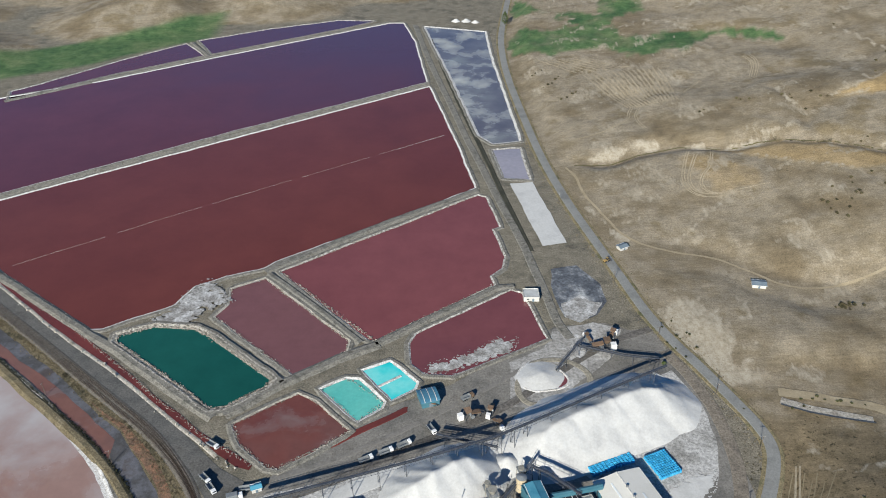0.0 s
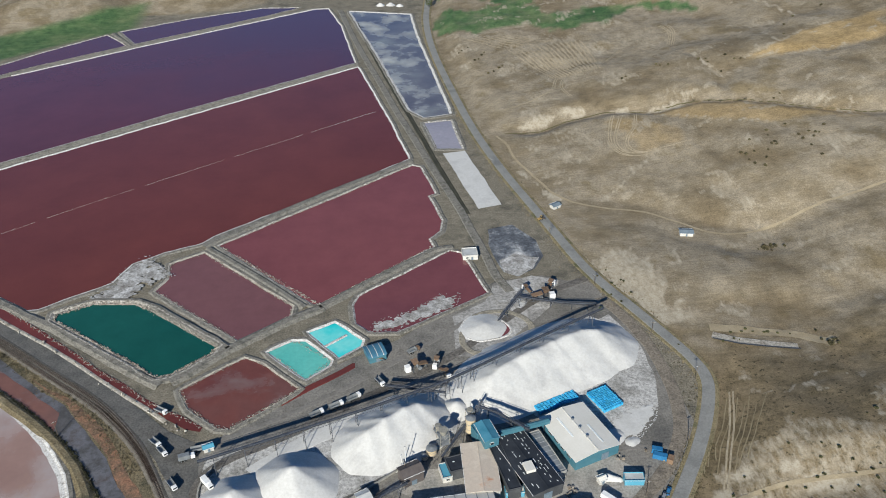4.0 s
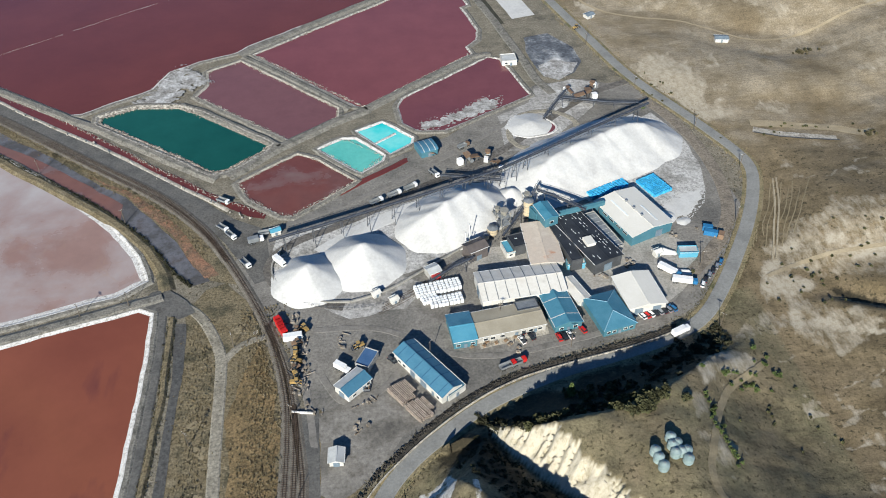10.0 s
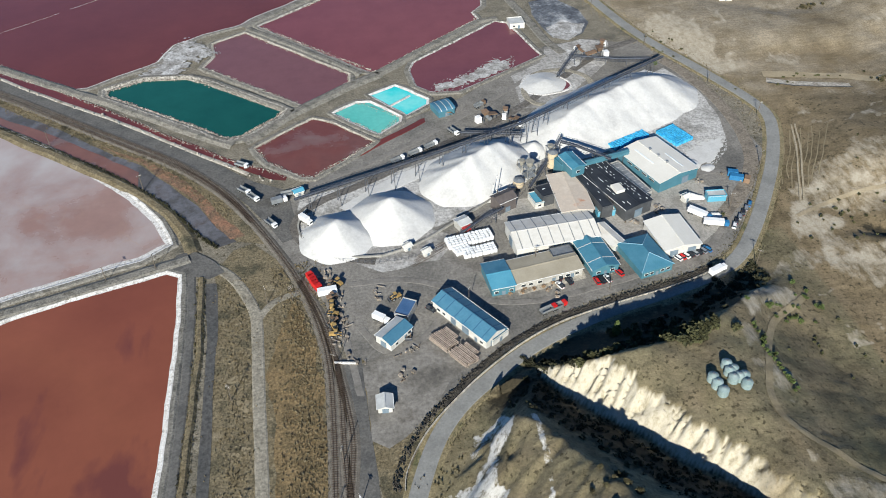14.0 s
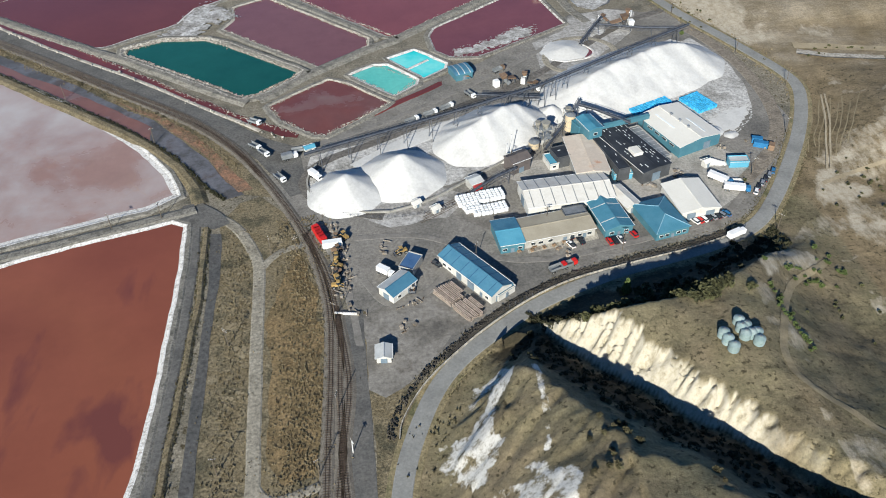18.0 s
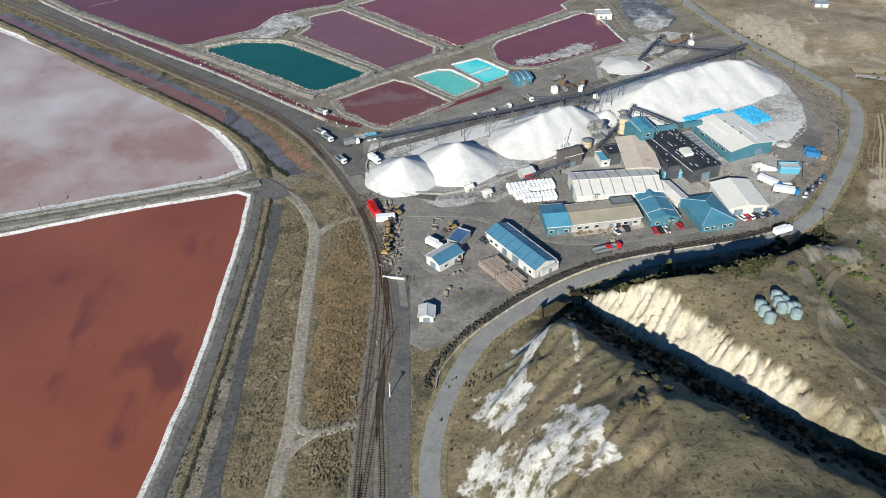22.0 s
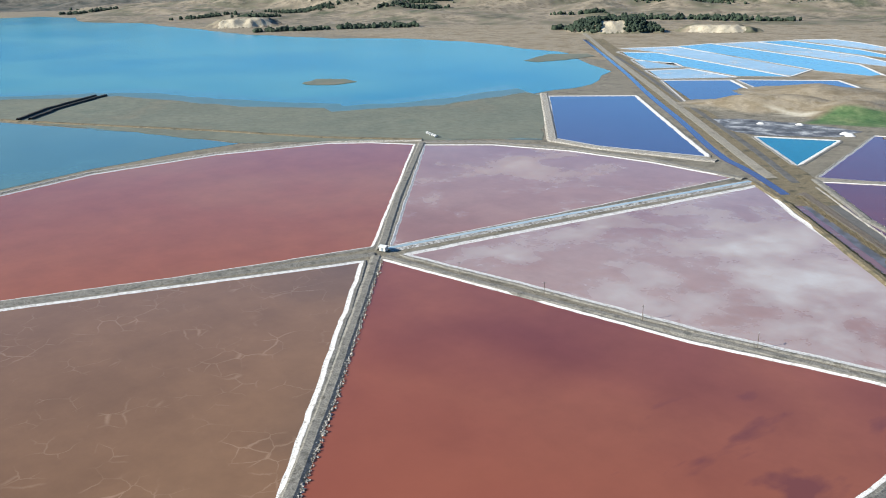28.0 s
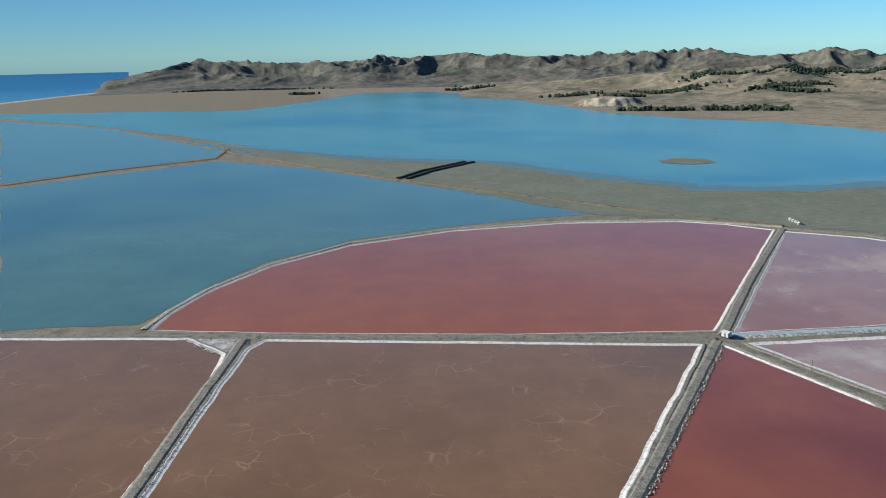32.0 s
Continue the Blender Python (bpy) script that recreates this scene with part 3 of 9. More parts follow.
def near_line(x, y, line):
    """Distance to a line on the plan, which side (+ right), and how far along, 0 to 1."""
    best = np.full(x.shape, 1e9)
    side, along = np.zeros(x.shape), np.zeros(x.shape)
    n = len(line) - 1
    for i in range(n):
        (ax, ay), (bx, by) = line[i][:2], line[i + 1][:2]
        dx, dy = bx - ax, by - ay
        q = np.clip(((x - ax) * dx + (y - ay) * dy) / (dx * dx + dy * dy), 0, 1)
        ox, oy = x - ax - q * dx, y - ay - q * dy
        d = np.hypot(ox, oy)
        cr = dx * oy - dy * ox
        better = d < best - 1e-6
        best = np.where(better, d, best)
        side = np.where(better, -np.sign(cr), side)
        along = np.where(better, (i + q) / n, along)
    return best, side, along


def spread(x, y, spots):
    """A smooth surface through the spot heights."""
    p = np.array(spots)
    d = np.hypot(p[:, None, 0] - p[None, :, 0], p[:, None, 1] - p[None, :, 1])
    w = np.linalg.solve(np.sqrt(d * d + 64) - np.eye(len(p)) * 2, p[:, 2] - 12)
    out = np.full(x.shape, 12.0)
    for (px, py, _), k in zip(spots, w):
        out += k * np.sqrt((x - px) ** 2 + (y - py) ** 2 + 64)
    return out


def smooth01(v):
    v = np.clip(v, 0, 1)
    return v * v * (3 - 2 * v)


def rough(x, y, scale, octaves=4, seed=0.0):
    flat = [noise.fractal(Vector((a * scale, b * scale, seed)), 1.0, 2.0, octaves) for a, b in zip(x.ravel(), y.ravel())]
    return np.array(flat).reshape(x.shape)


CREEK = [(87, 557), (97.5, 554), (114.5, 554), (128, 556), (142, 563), (164, 567), (180, 565), (200, 561), (216, 558), (234, 560), (246, 560), (255, 558), (267, 551), (279, 548.5), (291, 539), (302, 529), (315, 521), (328, 509), (400, 480)]
GULLY = [(125, 186), (132, 191.5), (137, 192.5), (142, 190), (152, 185), (159, 178), (170, 170), (200, 152), (250, 130)]
# small valleys in the pasture: line, depth, half width
VALLEYS = ((CREEK, 6, 9), ([(140, 436), (167, 431), (189, 412), (217, 395), (264, 405), (330, 418), (440, 430)], 5, 15), (GULLY, 5, 5), ([(128, 196), (161, 196), (210, 199), (260, 205), (330, 220)], 4, 14), ([(268, 632), (272, 607), (277, 592), (273, 563)], 2, 7), ([(276, 575), (300, 605), (340, 598), (400, 592)], 2, 9), ([(180, 322), (230, 322), (300, 330), (380, 345)], 3, 14), ([(160, 660), (220, 680), (300, 670), (400, 690)], 3, 22))
# short spurs below the ridge: gentle towards the sun, steep away from it
SPURS = (((-34, 99), (-17, 104.5), 3.0), ((-42, 78), (-27, 91), 2.6), ((-41, 92), (-30, 97), 1.4))


def KNOLL(x, y):
    """The grassy knolls at the far end of the large ponds."""
    k = np.zeros(x.shape)
    for cx, cy, rx, ry, h, turn in ((-548, 775, 90, 42, 17, 35), (-470, 800, 55, 60, 15, 20), (-560, 900, 90, 55, 12, 30), (-330, 930, 90, 70, 24, 30), (-400, 1060, 150, 90, 22, 0), (-200, 980, 90, 80, 20, 0), (-60, 1060, 120, 90, 14, 0)):
        c, s_ = math.cos(radians(turn)), math.sin(radians(turn))
        u, v = (x - cx) * c + (y - cy) * s_, -(x - cx) * s_ + (y - cy) * c
        k = np.maximum(k, h * np.exp(-((u / rx) ** 2 + (v / ry) ** 2) * 1.4))
    near = (x > -800) & (x < 60) & (y > 640)
    k = np.where(near, k + rough(x, y, 0.02, 4, 31.0) * k * 0.25, 0)
    return np.where(k > 2.2, k - 2.2, 0)


def lie(x, y):
    """The height of the land, and how far it is clay cliff, for arrays of places."""
    d, side, _ = near_line(x, y, ROAD)
    hill = np.where((side < 0) & (x > -75), smooth01((d - 5.5) / 24), 0)
    steep = np.clip((d - 6) / 19, 0, 1)
    steep = steep - 0.08 * np.sin(2 * math.pi * steep) * 0.5
    hill = np.where((hill > 0) & (y < 190) & (x < 118) & (x > -28), steep, hill)
    cd, cs, ca = near_line(x, y, CREST)
    near = np.array([p[2] for p in CREST])
    ch = np.interp(ca * (len(CREST) - 1), np.arange(len(CREST)), near)
    run = np.maximum(d - 4.5, 0) / np.maximum(np.maximum(d - 4.5, 0) + cd, 0.1)
    bank = ch * run ** 1.55 + rough(x, y, 0.12, 3, 17.0) * 0.9 * smooth01(run * 3) * smooth01(cd / 6)
    below = (cs < 0) & (side < 0) & (x > -24) & (x < 112) & (y > 100) & (y < 172)
    hill = np.where(y > 1000, smooth01((x - 90) / 60), hill)
    base = np.maximum(spread(x, y, SPOTS + FIELDS), 0)
    out_x = np.clip(x, None, 620)
    base = np.where(x > 620, spread(out_x, np.clip(y, -200, 1000), SPOTS + FIELDS), base)
    wave = rough(x, y, 0.009, 3) * 3.2 * smooth01((d - 60) / 120) + rough(x, y, 0.02, 4, 2.0) * 2.0 * smooth01((d - 30) / 80) + rough(x, y, 0.06, 5, 7.0) * np.where(x > 112, 0.55, 0.9) * smooth01((d - 8) / 20)
    ribs = np.where((x > -60) & (x < 0) & (y < 125) & (y > 10), np.abs(rough(x * 0.55 + y * 0.6, (x - y) * 2.4, 0.05, 4, 19.0)), 0)
    z = np.maximum(base + wave, 0.0) * hill - ribs * 2.0 * smooth01((d - 5) / 12)
    for a, b_, high in SPURS:
        sd, ss, sa = near_line(x, y, [a, b_])
        z = z + np.where(side < 0, high * np.where(ss > 0, np.exp(-(sd / 6) ** 2), np.exp(-(sd / 1.6) ** 2)) * smooth01((d - 3) / 6) * smooth01(sa * 5) * smooth01((1 - sa) * 4), 0)
    z = np.maximum(z, np.where(side < 0, 0.0, z))
    z = np.where(below, np.maximum(bank, 0.2), z)
    for line, depth, wide in VALLEYS:
        vd = near_line(x, y, line)[0]
        z = z - np.minimum(depth * np.exp(-(vd / wide) ** 2) * smooth01((d - 8) / 40), z) * (x > 60)
    z = z + KNOLL(x, y)
    gd, gs, ga = near_line(x, y, GORGE)
    s_ = ga * 175
    gully = (0.75 - np.minimum(np.abs(rough(s_, gd * 0.25, 0.16, 2, 3.0)), 0.75)) ** 2 * 5.5 + (0.7 - np.minimum(np.abs(rough(s_, gd * 0.3, 0.38, 2, 5.0)), 0.7)) ** 2 * 3 + rough(x, y, 0.3, 2, 8.0) * 0.7
    floor = 0.4 + ga * 17
    wall = np.where(gs < 0, floor + np.maximum(gd - 0.5 - gully * smooth01(gd / 8), 0) * 1.9, floor + np.maximum(gd - 1.5 + rough(x, y, 0.15, 3, 6.0) * 1.5, 0) * 0.68)
    cut = np.where((x > -30) & (x < 95) & (y > 20) & (y < 135), wall, 99)
    clay = ((cut < z - 0.6) & (gs < 0) & (gd > 1.0)) * smooth01((132 - s_ - rough(x, y, 0.1, 2, 14.0) * 10) / 20 + 0.35)
    return np.minimum(z, cut), clay


def lines(*spans):
    out = []
    for a, b, step in spans:
        out += list(np.arange(a, b, step))
    return np.array(out + [spans[-1][1]])


gx = lines((-4700, -1000, 185), (-1000, -720, 30), (-720, -260, 11), (-260, -100, 16), (-100, -66, 6), (-66, -28, 1.35), (-28, 62, 0.85), (62, 100, 1.35), (100, 280, 2.4), (280, 420, 4.5), (420, 900, 24), (900, 4700, 200))
gy = lines((-4700, -400, 215), (-400, -60, 24), (-60, 20, 6), (20, 42, 1.35), (42, 132, 0.85), (132, 165, 1.35), (165, 330, 2.4), (330, 680, 4.2), (680, 1100, 6.5), (1100, 1500, 25), (1500, 4700, 200))
X, Y = np.meshgrid(gx, gy)
Z, CLAY = lie(X, Y)
RD, RS, RA = near_line(X, Y, ROAD)
me = bpy.data.meshes.new("ground")
nx, ny = len(gx), len(gy)
quads = [(j * nx + i, j * nx + i + 1, (j + 1) * nx + i + 1, (j + 1) * nx + i) for j in range(ny - 1) for i in range(nx - 1)]
me.from_pydata(np.stack([X.ravel(), Y.ravel(), Z.ravel()], 1).tolist(), [], quads)
cover = me.color_attributes.new("cover", "FLOAT_COLOR", "POINT")
chalk = np.zeros(X.shape)
pale = smooth01((rough(X, Y, 0.08, 4, 12.0) + 0.25 - np.hypot((X - 128) * 0.8, Y - 352) / 55) * 4) * (RS < 0) * (RD > 5)
pale = np.maximum(pale, smooth01((rough(X, Y * 1.6, 0.028, 5, 55.0) - 0.2) * 3.5) * 0.7 * (RS < 0) * (RD > 14) * (X > 60) * (X < 480))


def zone(pts, soft, ragged, seed):
    """How far a place lies inside an outline, 0 to 1, with a ragged soft edge."""
    ring = list(pts) + [pts[0]]
    within = np.zeros(X.shape, bool)
    for (ax, ay), (bx, by) in zip(ring, ring[1:]):
        if ay != by:
            within ^= ((ay > Y) != (by > Y)) & (X < (bx - ax) * (Y - ay) / (by - ay) + ax)
    dist = near_line(X, Y, ring)[0]
    return smooth01((np.where(within, dist, -dist) + RAG[seed % 3] * ragged) / soft + 0.5)


def along(line, wide, ragged=0.0, seed=0):
    return smooth01((wide - near_line(X, Y, line)[0] + RAG[seed % 3] * ragged) / wide * 1.4)


RAG = [rough(X, Y, 0.06, 4, 70.0 + k) for k in range(3)]
HILLY = (RS < 0) & (RD > 4) & (X > -75)
# chalk bands down the spur, broken by grass
bands = zone([(-32.8, 110.2), (-20, 114), (-19.5, 101.8), (-23.4, 93.5), (-27.4, 83.4), (-31.6, 70.5), (-35.5, 66.3), (-44.5, 71.1), (-48.3, 79.1), (-46.7, 87.9), (-36.9, 89.5), (-34.6, 100.9)], 3, 4, 0)
bands = np.maximum(bands, along([(-15, 100), (-16, 86), (-16.5, 77), (-19, 68)], 2.6, 2, 1))
bands = np.maximum(bands, zone([(-24.8, 66.1), (-18.7, 64), (-15, 57.5), (-14.4, 48.3), (-13.6, 38), (-21.4, 34), (-30, 38), (-29.3, 55.8)], 4, 6, 1))
bands = np.maximum(bands, zone([(-50, 74), (-36, 66), (-29, 55), (-29, 30), (-52, 30)], 4, 8, 2) * 0.98)
chalk = np.maximum(chalk, bands * np.clip(1.0 + 0.5 * rough(X * 0.55 + Y * 0.6, (X - Y) * 1.6, 0.05, 4, 11.0), 0.4, 1.1) * HILLY)
# thin bare scars on the slopes
scars = smooth01((0.05 - np.abs(rough(X, Y * 1.5, 0.018, 4, 77.0))) * 26) * smooth01(rough(X, Y, 0.012, 2, 78.0) * 4 + 0.3) * (X > 112) * (X < 460) * (RD > 18)
# washed-out clay where water runs off the pasture
wash = np.zeros(X.shape)
for line, wide, ragged in (([(112, 560), (122, 563), (134, 567), (146, 572), (160, 573)], 6, 7), (CREEK[6:12], 3, 5), ([(268, 630), (272, 607), (277, 592)], 4, 4), ([(100, 494), (106, 481), (111, 460), (116, 452)], 4, 5), ([(126, 188), (131, 200), (136, 205)], 7, 7), (GULLY[:4], 7, 8), ([(140, 202), (155, 203), (175, 200), (190, 194)], 5, 6), ([(136, 210), (147, 213), (156, 212), (170, 209)], 4, 6), ([(311, 531), (322, 525), (330, 518)], 3, 3), ([(132, 190), (129, 172), (126, 160)], 4, 8), ([(118, 352), (126, 330), (132, 312)], 7, 8), ([(122, 362), (132, 345), (142, 322)], 6, 9), ([(129, 168), (140, 166), (153, 158), (170, 146)], 2.5, 5), ([(86, 150), (92, 146), (99, 147)], 5, 4)):
    wash = np.maximum(wash, along(line, wide, ragged, int(wide)))
green = zone([(66, 805), (70, 787), (85, 775), (95, 765), (122, 765), (142, 773), (155, 770), (168, 753), (182, 744), (203, 742), (225, 747), (244, 765), (269, 772), (286, 756), (304, 747), (308, 761), (286, 774), (249, 787), (213, 788), (198, 782), (176, 796), (167, 823), (189, 850), (211, 869), (204, 900), (170, 900), (164, 859), (137, 872), (108, 884), (128, 855), (137, 835), (102, 825), (80, 845), (71, 831)], 5, 10, 0)
green = np.maximum(green, zone([(76, 897), (90, 887), (109, 889), (98, 903), (91, 944), (84, 958)], 5, 6, 1)) * np.clip(1.0 + 0.5 * RAG[2], 0, 1)
green = np.maximum(green, smooth01((45 - np.abs((Y - 790) - (X + 380) * 0.62 - rough(X, Y, 0.01, 2, 5.0) * 14)) / 12) * (X > -475) * (X < -235) * (Y > 700))
# dark scrub in hollows, warm hay on two ridges, pale trodden earth
# the bank's shade is painted into the ground colour, with its scrub
scrub_shade = zone([(-22, 128), (-6, 131), (8, 121), (20, 119), (38, 122), (59, 132), (74, 141), (88, 150), (84, 160), (70, 160), (50, 156), (20, 148), (-6, 138)], 6, 6, 0) * HILLY * 0.9
scrub_shade = np.maximum(scrub_shade, along([(152, 185), (170, 169), (200, 152), (250, 130)], 2.5, 3) * HILLY)
# the gorge wall's deep shade, painted as dark ground too
scrub_shade = np.maximum(scrub_shade, along([(p[0] - 7, p[1] - 7) for p in GORGE[1:]], 13, 5, 1) * HILLY)
scrub_shade = np.maximum(scrub_shade, along(CREEK[8:14], 1.6, 3, 1) * HILLY * 0.75)
scrub_shade = np.maximum(scrub_shade, zone([(161, 263), (174, 240), (170, 236), (156, 225), (144, 222), (150, 245)], 4, 4, 2) * 0.3)
scrub_shade = np.maximum(scrub_shade, zone([(72, 140), (110, 152), (125, 140), (125, 90), (95, 60), (84, 100), (80, 125)], 9, 10, 1) * 0.22)
warm = zone([(300, 605), (313, 609), (334, 617), (361, 636), (420, 640), (420, 594), (367, 594), (320, 601)], 5, 4, 0)
warm = np.maximum(warm, zone([(205, 556), (217, 557), (246, 557), (279, 545), (302, 524), (345, 500), (345, 490), (278, 503), (246, 522), (213, 545)], 4, 4, 1) * 0.8)
warm = np.maximum(warm, zone([(176, 545), (200, 540), (222, 518), (218, 500), (190, 500), (180, 520)], 6, 6, 2) * 0.5)
trod = zone([(88, 758), (130, 755), (190, 725), (200, 640), (170, 625), (140, 598), (104, 585), (96, 592), (128, 604), (146, 625), (118, 715)], 7, 6, 0) * 0.6
trod = np.maximum(trod, zone([(215, 720), (262, 716), (276, 700), (262, 655), (238, 668), (205, 665), (205, 690)], 8, 8, 1) * 0.5)
trod = np.maximum(trod, zone([(100, 552), (128, 551), (150, 545), (185, 495), (222, 500), (196, 488), (150, 512), (128, 530)], 6, 6, 2) * 0.6)
trod = np.maximum(trod, along([(p[0] + 1, p[1] - 6) for p in CREEK[8:17]], 2.0, 2, 0) * 0.9)
for line, wide in (([(146, 447), (162, 461), (178, 477), (190, 489)], 1.8), ([(213, 546), (231, 537), (246, 522), (261, 511), (278, 503)], 2.4), ([(300, 607), (320, 603), (340, 598), (368, 596)], 3), ([(315, 611), (336, 619), (362, 638), (390, 640)], 3), ([(357, 744), (364, 720), (372, 690), (376, 676)], 4)):
    trod = np.maximum(trod, along(line, wide, 0.8, 1) * 0.9)
# bare stony slopes beside the road and above the gully
trod = np.maximum(trod, zone([(117, 384), (138, 390), (156, 372), (158, 343), (161, 312), (146, 318), (136, 336), (122, 358)], 10, 14, 0) * 0.95)
trod = np.maximum(trod, zone([(133, 213), (160, 226), (178, 234), (206, 227), (250, 222), (250, 165), (184, 176), (153, 195), (131, 195)], 8, 8, 1) * 0.68)
trod = np.maximum(trod, zone([(138, 187), (126, 176), (124, 160), (131, 150), (146, 154), (160, 160), (150, 172)], 5, 8, 2) * 0.7)
trod = np.maximum(trod, zone([(86, 152), (104, 150), (101, 142), (90, 142), (80, 138), (72, 128), (68, 118), (62, 112), (66, 124), (76, 142)], 4, 4, 0) * 0.85)
trod = np.maximum(np.maximum(trod, pale), np.maximum(wash * 1.1, scars * 0.85)) * HILLY
CLAY = np.maximum(CLAY, smooth01((rough(X, Y, 0.05, 3, 40.0) + 0.5 - np.hypot(X + 505, (Y - 742) * 1.6) / 34) * 4) * (Y > 700) * (X < -300))
CLAY = np.maximum(CLAY, smooth01((rough(X, Y, 0.05, 3, 42.0) + 0.4 - np.hypot(X + 335, (Y - 885) * 1.8) / 34) * 4) * (Y > 700) * (X < -250))
green = np.maximum(green, (0.1 + 0.16 * rough(X, Y, 0.04, 3, 61.0)) * (RS < 0) * (X > -75) * (X < 118) * (Y < 190))
hillside = ((X < 60) & (Y > 715) & (KNOLL(X, Y) > 0.2)) | ((RS < 0) & (X > -75)) | (Y > 1000) | (X < -1900)
second = me.color_attributes.new("growth", "FLOAT_COLOR", "POINT")
# red: scrub and painted shade; green: bare earth; blue: warm hay; alpha: brown grass
second.data.foreach_set("color", np.stack([scrub_shade, trod, warm, smooth01((335 - Y + RAG[1] * 50) / 70) * 0.95], -1).astype(np.float32).ravel())
cover.data.foreach_set("color", np.stack([np.maximum(CLAY, 0), chalk, green, hillside * np.where((X < 118) & (Y < 190), 0.85, 1.0) * np.where(X < -1900, 0.5, 1.0)], -1).astype(np.float32).ravel())
me.shade_smooth()


def land_material():
    m = mat("land", [srgb(108, 103, 90), srgb(128, 121, 106), srgb(95, 91, 80)], 0.05, bump=0.35, fine=1.3, grain=0.6)
    nodes, link = m.node_tree.nodes, m.node_tree.links.new
    b = nodes["Principled BSDF"]
    geo = nodes["Geometry"]
    layers = []
    for name in ("cover", "growth"):
        att = nodes.new("ShaderNodeVertexColor")
        att.layer_name = name
        sep = nodes.new("ShaderNodeSeparateColor")
        link(att.outputs["Color"], sep.inputs[0])
        layers.append((att, sep))
    (att, sep), (att2, grow) = layers
    flat = b.inputs["Base Color"].links[0].from_socket

    def noise_at(scale, rough_, stretch=(1, 1, 1), turn=0.0):
        mp = nodes.new("ShaderNodeMapping")
        mp.inputs["Scale"].default_value, mp.inputs["Rotation"].default_value = stretch, (0, 0, turn)
        link(geo.outputs["Position"], mp.inputs[0])
        n = nodes.new("ShaderNodeTexNoise")
        n.inputs["Scale"].default_value, n.inputs["Detail"].default_value, n.inputs["Roughness"].default_value = scale, 10, rough_
        link(mp.outputs[0], n.inputs["Vector"])
        return n.outputs[0]

    def tint(colors, scale, rough_=0.62, stretch=(1, 1, 1)):
        r = nodes.new("ShaderNodeValToRGB")
        e = r.color_ramp.elements
        e[0].position, e[0].color, e[1].position, e[1].color = 0.36, colors[0], 0.64, colors[-1]
        for i, c in enumerate(colors[1:-1]):
            e.new(0.36 + 0.28 * (i + 1) / (len(colors) - 1)).color = c
        link(noise_at(scale, rough_, stretch), r.inputs[0])
        return r.outputs[0]

    def over(a, bb, fac):
        mx = nodes.new("ShaderNodeMix")
        mx.data_type = "RGBA"
        link(fac, mx.inputs["Factor"])
        link(a, mx.inputs["A"])
        link(bb, mx.inputs["B"])
        return mx.outputs["Result"]

    def times(a, value, lo, hi):
        r = nodes.new("ShaderNodeMapRange")
        r.inputs["From Min"].default_value, r.inputs["From Max"].default_value = 0.3, 0.7
        r.inputs["To Min"].default_value, r.inputs["To Max"].default_value = lo, hi
        link(value, r.inputs[0])
        mx = nodes.new("ShaderNodeVectorMath")
        mx.operation = "SCALE"
        link(a, mx.inputs[0])
        link(r.outputs[0], mx.inputs["Scale"])
        return mx.outputs[0]

    def step(value, weight, low, high):
        add = nodes.new("ShaderNodeMath")
        add.operation = "MULTIPLY_ADD"
        link(weight, add.inputs[0])
        add.inputs[1].default_value = 0.43
        link(value, add.inputs[2])
        st = nodes.new("ShaderNodeMapRange")
        st.inputs["From Min"].default_value, st.inputs["From Max"].default_value = low, high
        link(add.outputs[0], st.inputs[0])
        return st.outputs[0]

    hay = tint([srgb(117, 104, 82), srgb(131, 119, 98), srgb(146, 135, 116), srgb(123, 110, 86)], 0.02, 0.66)
    hay = over(hay, tint([srgb(97, 85, 63), srgb(112, 99, 75), srgb(127, 112, 87), srgb(105, 92, 68)], 0.03, 0.65), att2.outputs["Alpha"])
    hay = over(hay, tint([srgb(148, 126, 88), srgb(164, 142, 104)], 0.03), grow.outputs["Blue"])
    c = over(flat, hay, att.outputs["Alpha"])
    c = over(c, tint([srgb(58, 88, 54), srgb(80, 106, 66), srgb(104, 118, 80)], 0.03, 0.7), sep.outputs["Blue"])
    # trodden terraces, tussocks and single plants
    c = times(c, noise_at(0.12, 0.65), 0.8, 1.18)
    c = times(c, noise_at(0.6, 0.75, (0.15, 1, 1), 0.5), 0.78, 1.2)
    c = times(c, noise_at(1.0, 0.85), 0.42, 1.6)
    c = over(c, tint([srgb(62, 56, 40), srgb(84, 76, 56)], 1.0), step(noise_at(0.55, 0.6), att2.outputs["Alpha"], 0.98, 1.04))
    # scrub, and the shade of bank and gorge wall as dark colour
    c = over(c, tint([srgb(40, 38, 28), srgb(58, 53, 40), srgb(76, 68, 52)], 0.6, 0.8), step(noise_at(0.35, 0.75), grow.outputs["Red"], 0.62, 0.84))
    c = over(c, tint([srgb(146, 135, 114), srgb(166, 155, 135), srgb(180, 171, 153), srgb(154, 142, 121)], 0.35, 0.75), step(noise_at(0.3, 0.72, (1, 0.4, 1), 0.6), grow.outputs["Green"], 0.7, 0.96))
    # bare earth and chalk show through in broken patches
    c = over(c, tint([srgb(148, 142, 128), srgb(194, 190, 180), srgb(216, 213, 206), srgb(180, 174, 162)], 0.5, 0.8), step(noise_at(0.22, 0.68), sep.outputs["Green"], 0.87, 0.97))
    c = over(c, tint([srgb(142, 134, 114), srgb(174, 166, 146), srgb(190, 183, 166), srgb(162, 153, 132)], 0.3, 0.8, (1, 1, 0.4)), sep.outputs["Red"])
    link(c, b.inputs["Base Color"])
    return m


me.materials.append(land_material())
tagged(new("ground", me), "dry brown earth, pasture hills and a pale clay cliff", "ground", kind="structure")


